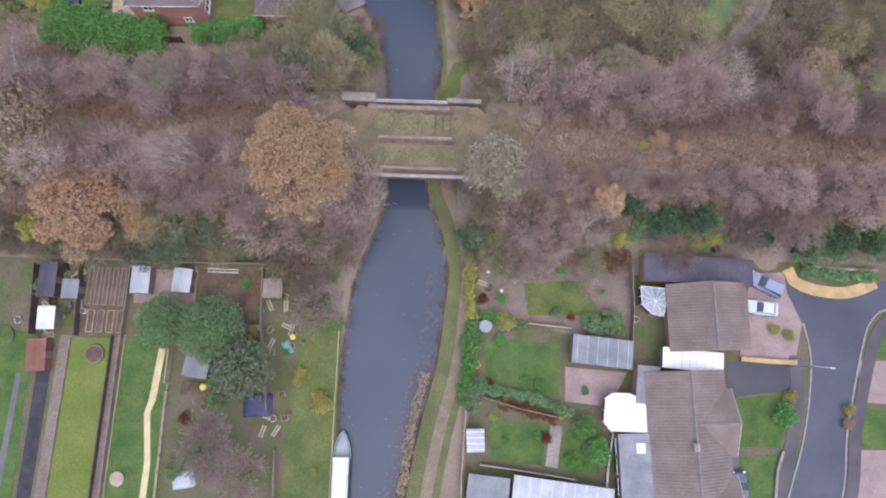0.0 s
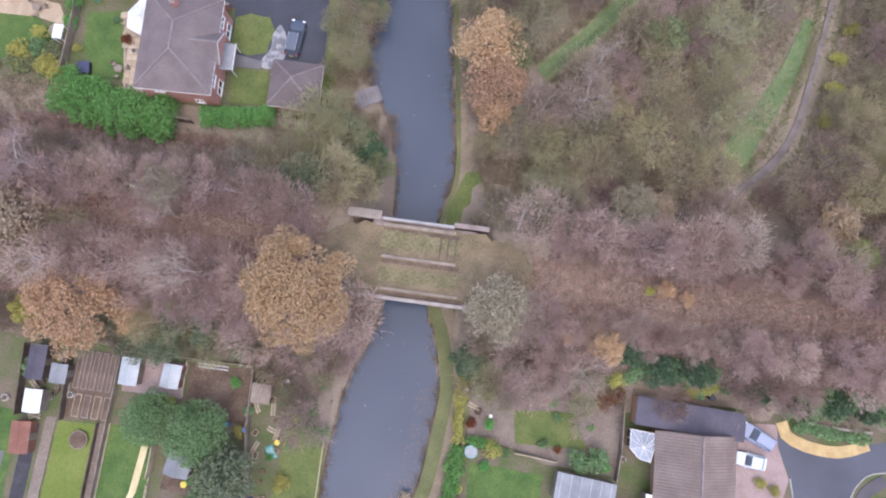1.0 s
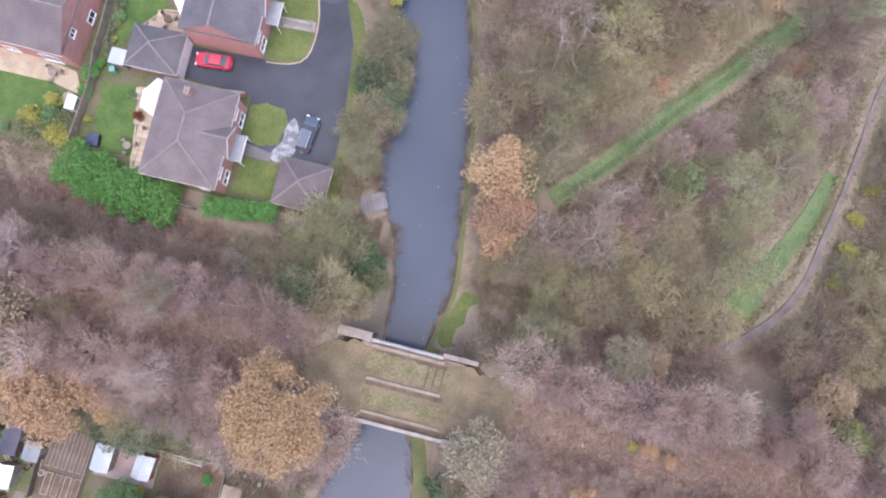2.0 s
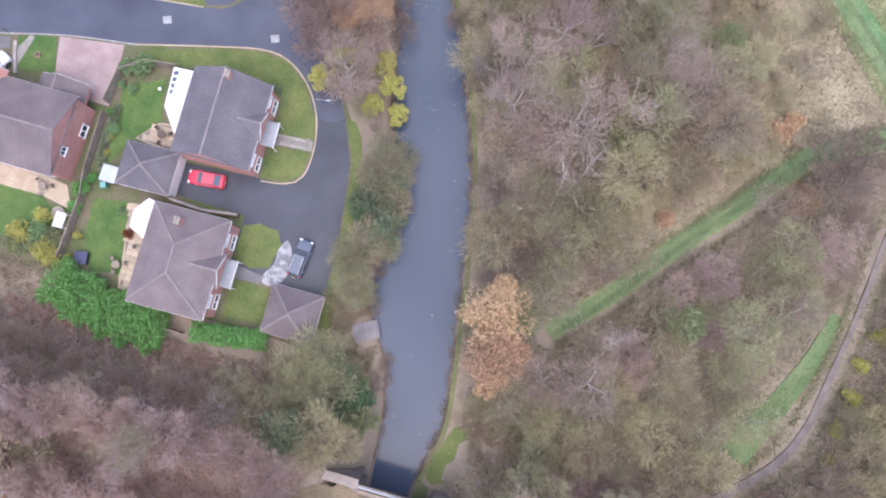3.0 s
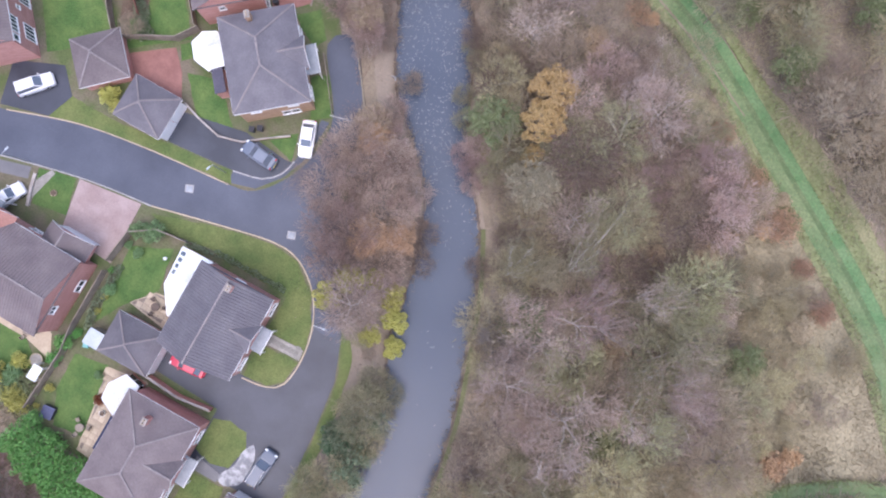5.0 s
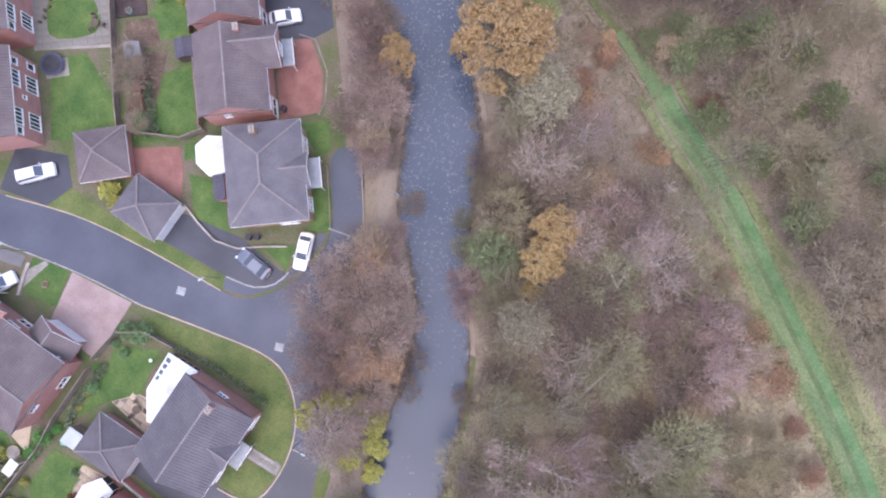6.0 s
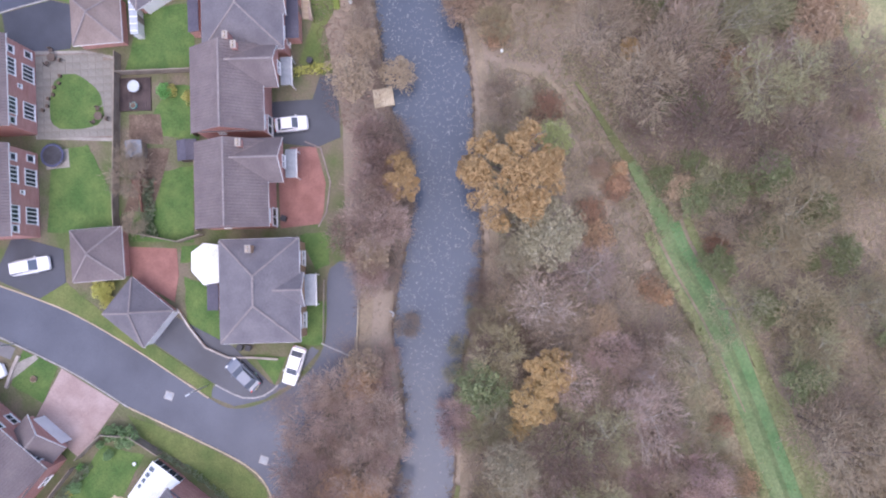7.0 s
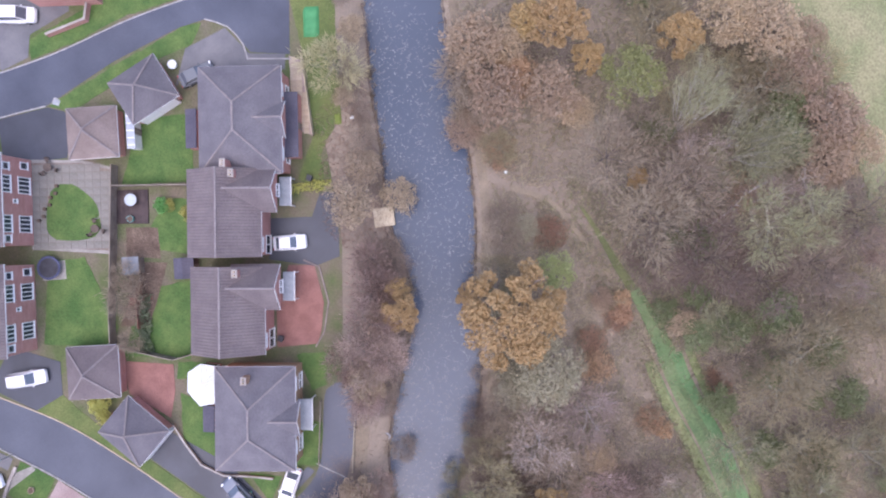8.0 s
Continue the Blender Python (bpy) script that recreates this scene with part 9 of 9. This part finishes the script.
def fan_tree(x, y, dx, dy, h, twig, seed):
    """Tall bare tree whose pale limbs fan steeply upwards from low on the trunk."""
    root = thing("fan_tree", "tall bare tree with pale lichened limbs fanning upwards", "tree", x, y, height(x, y), 0, "tall bare trees")
    rng, nr = random.Random(seed), np.random.default_rng(seed)
    fork = Vector((dx * 0.12, dy * 0.12, h * 0.22))
    part("trunk", one_tube((0, 0, -0.35), fork, 0.15, 0.12, 6), BARK_WHITE, root)
    tips = []
    for k in range(7):
        a, out = math.tau * k / 7 + rng.uniform(-0.3, 0.3), rng.uniform(0.9, 2.3)
        end = Vector((dx * 0.8 + math.cos(a) * out, dy * 0.8 + math.sin(a) * out, h * rng.uniform(0.78, 1.0)))
        mid = fork.lerp(end, 0.5) + Vector((math.cos(a), math.sin(a), 0)) * 0.25
        bm = bmesh.new()
        tube(bm, fork, mid, 0.075, 0.05, 5), tube(bm, mid, end, 0.05, 0.02, 4)
        for j in range(3):
            p = mid.lerp(end, rng.uniform(0.0, 0.7))
            q = p + Vector((rng.uniform(-0.8, 0.8) + dx * 0.12, rng.uniform(-0.8, 0.8) + dy * 0.12, rng.uniform(0.6, 1.5)))
            tube(bm, p, q, 0.035, 0.012, 3)
            tips.append(q)
        part("limb", bm, BARK_WHITE, root)
        tips += [end, mid.lerp(end, 0.6)]
    tips = np.array([tuple(t) for t in tips])
    n = 1000
    base = tips[nr.integers(0, len(tips), n)] + nr.normal(size=(n, 3)) * 0.5
    way = unit(nr.normal(size=(n, 3)) * 0.5 + np.array([dx * 0.12, dy * 0.12, 0.9]))
    v, f = blades(base, way, nr.uniform(0.4, 1.1, n), nr.uniform(0.015, 0.035, n), nr)
    arrays("crown", v.tolist(), f.tolist(), twig, root)


for k, (x, y, dx, dy) in enumerate(((-3.9, 75.1, -0.5, 5.7), (-1.5, 75.1, 0.2, 4.9), (10.1, 82.6, 1.8, 4.8), (11.7, 81.7, 3.6, 3.5), (4.7, 90.2, 3.0, 2.6), (7.4, 90.3, -0.7, 3.6), (-3.3, 89.3, -0.1, 3.0), (0.3, 86.1, 0.4, 4.0), (3.2, 85.5, 2.2, 1.4), (7.9, 80.6, 0.6, 3.9), (-9.2, 85.5, 0.8, 2.7), (-6.5, 80.7, -0.1, 3.5), (11.2, 81.9, 5.1, 3.4), (10.7, 78.4, 5.6, 2.5), (-2.8, 89.9, -0.5, 12.6), (-5.9, 108.5, -0.9, 2.1), (9.1, 84.8, 5.8, 4.8), (-30.7, 147.1, -3.5, 4.9), (-30.3, 148.6, -1.3, 4.8), (-25.6, 149.7, -2.0, 2.5), (-25.1, 151.0, 2.5, 3.2), (-24.3, 149.2, 3.1, 1.7), (-30.9, 150.2, -4.0, 3.5), (-30.7, 27.5, -0.3, -1.0), (-25.4, 21.4, -4.8, -0.4), (-30.0, 29.8, 0.2, -1.0))):
    fan_tree(x, y, dx * 0.7, dy * 0.7, 10.5 - k % 3, (TWIG_PINK, TWIG_OLIVE, TWIG_OLIVE, TWIG_MAUVE)[k % 4] if y < 120 else TWIG_OLIVE, 300 + k)


# ---- growth that nobody could count ----
def undergrowth(name, label, n, region, material, seed, length, width, up=0.7, flat=False):
    nr = np.random.default_rng(seed)
    x0, x1, y0, y1, test = region
    x, y = nr.uniform(x0, x1, n * 2), nr.uniform(y0, y1, n * 2)
    keep = test(x, y)
    x, y = x[keep][:n], y[keep][:n]
    base = np.stack([x, y, terrain(x, y) + 0.02], 1)
    if flat:
        base[:, 2] = WATER + 0.012
        v, f = flakes(base, nr.uniform(*length, len(x)), nr, 400.0)
    else:
        way = unit(nr.normal(size=(len(x), 3)) * 0.7 + np.array([0, 0, up]))
        v, f = blades(base, way, nr.uniform(*length, len(x)), nr.uniform(0.6, 1.4, len(x)) * width, nr)
    ob = arrays(name, v.tolist(), f.tolist(), material)
    return tagged(ob, label, name.replace("_", " "), kind="stuff")


def clear(x, y, gap=1.6):
    ok = ~inside(x, y, CANAL) & (line_distance(x, y, EAST_LINE) > 1.9) & (line_distance(x, y, WEST_LINE) > 0.5)
    for p in PATHS:
        ok &= line_distance(x, y, p) > np.where(x < -14, 0.35 * gap, gap)
    return ok


undergrowth("undergrowth", "brown brambles and dead bracken on the embankment", 20000, (-64, 64, 12.5, 40.5, lambda x, y: clear(x, y) & ((x < -11) | (x > 5)) & ~((x < -16) & (y > 37.5)) & ~((y < 15) & (np.abs(x) > 0) & (x > -48))), BRAMBLE, 71, (0.4, 1.1), 0.05)
undergrowth("undergrowth", "olive-brown undergrowth of the wood", 22000, (1, 62, 39, 118, lambda x, y: clear(x, y) & ~in_any(x, y, OPEN)), BRAMBLE_OLIVE, 72, (0.35, 1.0), 0.05)
undergrowth("undergrowth", "olive-brown undergrowth of the wood", 22000, (-60, 70, 86, 180, lambda x, y: clear(x, y) & ~in_any(x, y, OPEN) & (line_distance(x, y, EAST_LINE) < line_distance(x, y, WEST_LINE))), BRAMBLE_OLIVE, 73, (0.35, 1.0), 0.05)
undergrowth("undergrowth", "rough dead grass on the canal bank", 14000, (-75, -10, 31, 140, lambda x, y: ~inside(x, y, CANAL) & (line_distance(x, y, WEST_LINE) < 4.2) & (line_distance(x, y, WEST_LINE) > 0.2)), BRAMBLE_OLIVE, 74, (0.25, 0.7), 0.04)
def thicket(name, label, n, region, material, seed, top=2.4):
    """Rolling mounds of fine twigs between the trees."""
    nr = np.random.default_rng(seed)
    x0, x1, y0, y1, test = region
    x, y = nr.uniform(x0, x1, n * 3), nr.uniform(y0, y1, n * 3)
    mound = 0.5 + 0.5 * smooth_noise(x + 2 * np.sin(y * 0.5), y + 2 * np.sin(x * 0.45), 0.75) + 0.35 * smooth_noise(y, x, 1.9)
    keep = test(x, y) & (nr.uniform(0, 1, len(x)) < 0.3 + mound)
    x, y, mound = x[keep][:n], y[keep][:n], mound[keep][:n]
    base = np.stack([x, y, terrain(x, y) + np.clip(mound, 0.05, 1.2) * top * nr.uniform(0.55, 1.0, len(x)) - 0.2], 1)
    way = unit(nr.normal(size=(len(x), 3)) * 0.8 + np.array([0, 0, 0.55]))
    v, f = blades(base, way, nr.uniform(0.4, 1.1, len(x)), nr.uniform(0.6, 1.4, len(x)) * 0.05, nr)
    return tagged(arrays(name, v.tolist(), f.tolist(), material), label, name, kind="stuff")


thicket("thicket", "mottled tangle of bare brush in the wood", 80000, (1, 60, 38, 120, lambda x, y: clear(x, y, 1.8) & ~in_any(x, y, OPEN) & (line_distance(x, y, PATHS[0]) > 2.7)), THICKET, 84)
thicket("thicket", "mottled tangle of bare brush in the northern wood", 100000, (-62, 48, 84, 176, lambda x, y: clear(x, y, 1.5) & ~in_any(x, y, OPEN) & ((y > 117) | (x < 1)) & (line_distance(x, y, EAST_LINE) < line_distance(x, y, WEST_LINE)) & (line_distance(x, y, PATHS[0]) > np.where(x < -14, 0.6, 2.7))), THICKET_OLIVE, 85)
thicket("thicket", "mauve-brown tangle of brush on the embankment", 80000, (-62, 62, 13, 39.5, lambda x, y: clear(x, y) & (((x < -16) & (y > 16.6)) | (x > 11)) & (np.abs(y - np.where(x > 0, 25.3, 26.3) + np.sin(x * 0.3) * 0.4) > np.where((x > 0) & (x < 42), 2.3, 1.4)) & ~((x < -16) & (y > 38.2)) & ~((x > 18) & (y > 33)) & ~((y < 16) & (x > 20))), THICKET_MAUVE, 86, 1.8)
thicket("thicket", "olive-brown scrub between the gardens and the embankment", 16000, (-62, -12.5, 32, 44, lambda x, y: ~inside(x, y, CANAL) & (y < np.where(x < -48, 42.5, np.where(x > -18.6, 44, np.where(x > -23, 40.5, 38.6)))) & (line_distance(x, y, WEST_LINE) > 0.5)), THICKET, 94, 1.0)
thicket("thicket", "low scrub beside the bridge and the canal", 7000, (1.8, 12, 30.6, 40, lambda x, y: clear(x, y, 1.0) & ~inside(x, y, [(-1.2, 31.5), (1.0, 31.5), (3.0, 34), (2.2, 38.5), (0.5, 38)])), THICKET, 95, 0.9)
thicket("thicket", "low brown scrub on the canal bank below the bridge", 6000, (-20, -8.5, 9.5, 21, lambda x, y: ~inside(x, y, CANAL) & (line_distance(x, y, WEST_LINE) > 0.4) & (y > 11.9 + 0.0 * x)), THICKET_MAUVE, 96, 0.8)
thicket("thicket", "dark olive scrub along the foot of the embankment", 10000, (-62, -16, 12.2, 16.8, lambda x, y: x < 100), BRAMBLE_OLIVE, 97, 1.0)
thicket("thicket", "low scrub below the bridge beside the towpath", 5000, (3.6, 12, 14.4, 21.4, lambda x, y: (line_distance(x, y, EAST_LINE) > 4.2)), THICKET, 101, 0.8)
thicket("thicket", "low brown scrub round a canal platform", 3500, (-17.6, -11, 41, 49.5, lambda x, y: ~inside(x, y, CANAL) & (np.hypot(x + 12.5, y - 45.7) > 1.9) & (x > -18.2) & (line_distance(x, y, WEST_LINE) < 5)), THICKET, 102, 0.6)
undergrowth("dead_stems", "dead stems and litter over neglected garden earth", 3500, (4.6, 22, 5.4, 14.4, lambda x, y: ~inside(x, y, [(9.6, 10.8), (16.6, 11.5), (18.6, 7.4), (10.2, 7.1)])), BRAMBLE, 98, (0.12, 0.4), 0.03)
def litter(label, n, spots, z, material, seed, size=(0.05, 0.13)):
    """Fallen leaves lying on hard ground, thinning out from each spot."""
    nr = np.random.default_rng(seed)
    c = np.array(spots)[nr.integers(0, len(spots), n)]
    p = c[:, :2] + nr.normal(size=(n, 2)) * c[:, 2:]
    p = p[~inside(p[:, 0], p[:, 1], CANAL)]
    v, f = flakes(np.column_stack([p, np.full(len(p), z)]), nr.uniform(*size, len(p)), nr, 60.0)
    return tagged(arrays("fallen_leaves", v.tolist(), f.tolist(), material), label, "fallen leaves", kind="stuff")


litter("brown fallen leaves over the road below the canalside trees", 9000, ((-25, 74, 1.6), (-27.6, 78.4, 1.8), (-29.6, 82.6, 1.8), (-31.4, 87, 1.5), (-35.8, 83.4, 1.2), (-33.6, 93, 1.3)), 0.075, LITTER, 110, (0.03, 0.08))
for line, seed in ((EAST_LINE, 87), (WEST_LINE, 88)):
    nr = np.random.default_rng(seed)
    pts = np.array(line)
    k = nr.integers(0, len(pts) - 1, 13000)
    p = pts[k] + (pts[k + 1] - pts[k]) * nr.uniform(0, 1, (13000, 1)) + nr.normal(size=(13000, 2)) * 0.33
    p = p[(smooth_noise(p[:, 0] * 3, p[:, 1] * 3, 0.5) > -0.15) & (np.abs(p[:, 1] - 26) > 6)]
    way = unit(nr.normal(size=(len(p), 3)) * 0.8 + np.array([0, 0, 0.5]))
    v, f = blades(np.column_stack([p, np.full(len(p), -0.35)]), way, nr.uniform(0.3, 0.8, len(p)), nr.uniform(0.02, 0.05, len(p)), nr)
    tagged(arrays("reeds", v.tolist(), f.tolist(), REED), "dead brown reeds and brambles overhanging the canal edge", "reeds", kind="stuff")
for line in PATHS[:3]:
    nr = np.random.default_rng(len(line))
    pts = np.array(line)
    k = nr.integers(0, len(pts) - 1, 9000)
    half = 2.1 if line is PATHS[0] else 1.5
    off = np.where(nr.uniform(0, 1, 9000) < 0.7, nr.choice((-1, 1), 9000) * nr.normal(half, 0.34, 9000), nr.normal(0, half * 0.5, 9000))
    side = unit((pts[k + 1] - pts[k])[:, ::-1] * np.array([-1, 1])) * off[:, None]
    p = pts[k] + (pts[k + 1] - pts[k]) * nr.uniform(0, 1, (9000, 1)) + side
    way = unit(nr.normal(size=(len(p), 3)) * 0.7 + np.array([0, 0, 0.9]))
    v, f = blades(np.column_stack([p, np.full(len(p), 0.06)]), way, nr.uniform(0.2, 0.55, len(p)), nr.uniform(0.02, 0.05, len(p)), nr)
    tagged(arrays("path_edge_grass", v.tolist(), f.tolist(), FRESH), "rough grass overhanging the edge of the green path", "grass", kind="stuff")
for line in PATHS[:2]:
    nr = np.random.default_rng(60 + len(line))
    pts = np.array(line)
    k = nr.integers(0, len(pts) - 1, 9000)
    half = 2.9 if line is PATHS[0] else 2.0
    side = unit((pts[k + 1] - pts[k])[:, ::-1] * np.array([-1, 1])) * (nr.choice((-1, 1), 9000) * (half + nr.normal(0, 0.32, 9000)))[:, None]
    p = pts[k] + (pts[k + 1] - pts[k]) * nr.uniform(0, 1, (9000, 1)) + side
    p = p[smooth_noise(p[:, 0] * 2, p[:, 1] * 2, 0.6) > -0.3]
    way = unit(nr.normal(size=(len(p), 3)) * 0.8 + np.array([0, 0, 0.7]))
    v, f = blades(np.column_stack([p, np.full(len(p), 0.06)]), way, nr.uniform(0.25, 0.7, len(p)), nr.uniform(0.025, 0.05, len(p)), nr)
    tagged(arrays("path_edge_growth", v.tolist(), f.tolist(), BRAMBLE_OLIVE), "dead straw growth leaning over the green path", "dead grass", kind="stuff")
undergrowth("undergrowth", "brown dead growth between the houses and the canal", 16000, (-64, -36, 96, 130, lambda x, y: ~inside(x, y, CANAL) & (line_distance(x, y, WEST_LINE) < np.where(y > 113, 7.5, 4.8)) & (line_distance(x, y, WEST_LINE) > 0.3) & (line_distance(x, y, EAST_LINE) > line_distance(x, y, WEST_LINE))), BRAMBLE, 91, (0.25, 0.7), 0.04)
for m, n, seed in ((FRESH, 3500, 92), (BRAMBLE, 3500, 93)):
    undergrowth("rough_grass", "rough grass closing over the narrow path", n, (-36, -8, 123, 137, lambda x, y: line_distance(x, y, PATHS[0]) < 1.7), m, seed, (0.2, 0.55), 0.04)
undergrowth("tall_grass", "rough grass beside the dirt footpath", 7000, (30, 43, 42, 67, lambda x, y: inside(x, y, OPEN[3]) | (line_distance(x, y, GREEN_STRIP) < 2.6)), FRESH, 99, (0.2, 0.5), 0.035, 0.9)
undergrowth("tall_grass", "dry straw-coloured tall grass", 45000, (-5, 42, 60, 118, lambda x, y: clear(x, y, 1.3) & inside(x, y, OPEN[0])), STRAW, 75, (0.3, 0.8), 0.035, 0.9)
undergrowth("tall_grass", "pale green rough meadow grass", 40000, (-12, 76, 82, 132, lambda x, y: clear(x, y, 1.5) & inside(x, y, OPEN[1])), FRESH, 76, (0.25, 0.6), 0.035, 0.9)
undergrowth("bracken", "russet dead bracken along the old track bed", 42000, (-64, 64, 23.2, 29.5, lambda x, y: (x < -14) | (x > 9) & (y < 28.3)), BRACKEN, 81, (0.3, 0.9), 0.05)
undergrowth("rough_grass", "dead reddish grass along the towpath", 30000, (-75, 8, 33, 150, lambda x, y: ~inside(x, y, CANAL) & (line_distance(x, y, EAST_LINE) < np.random.default_rng(6).uniform(0.8, 4.5, x.shape)) & (line_distance(x, y, EAST_LINE) < line_distance(x, y, WEST_LINE)) & (np.abs(line_distance(x, y, EAST_LINE) - 1.3) > 0.3)), REED, 90, (0.2, 0.6), 0.045)
undergrowth("tall_grass", "rough olive-brown growth on the bridge approaches", 6500, (-14, 9, 21.4, 31.5, lambda x, y: (x < -9.2) | (x > 2.4)), BRAMBLE_OLIVE, 77, (0.15, 0.4), 0.03, 0.9)
undergrowth("undergrowth", "tangled growth at the edge of the meadow", 24000, (-6, 46, 58, 122, lambda x, y: clear(x, y, 1.4) & in_any(x, y, OPEN[:2]) & (smooth_noise(x + 3 * np.sin(y * 0.4), y, 0.31) > 0.12)), BRAMBLE_OLIVE, 82, (0.3, 0.8), 0.045)
undergrowth("floating_leaves", "pale leaves floating on the canal", 9000, (-70, -14, 84, 140, lambda x, y: inside(x, y, CANAL) & (np.random.default_rng(5).uniform(84, 97, x.shape) < y)), FLOATING, 78, (0.03, 0.12), 0.0, flat=True)
undergrowth("floating_leaves", "fallen leaves drifting at the canal edge", 700, (-6, 1, -26, 12, lambda x, y: inside(x, y, CANAL) & (line_distance(x, y, EAST_LINE) < 2.4)), FLOATING_PINK, 79, (0.04, 0.13), 0.0, flat=True)
undergrowth("floating_leaves", "few pale leaves floating on the canal", 60, (-16, 1, -20, 84, lambda x, y: inside(x, y, CANAL)), FLOATING, 80, (0.05, 0.12), 0.0, flat=True)
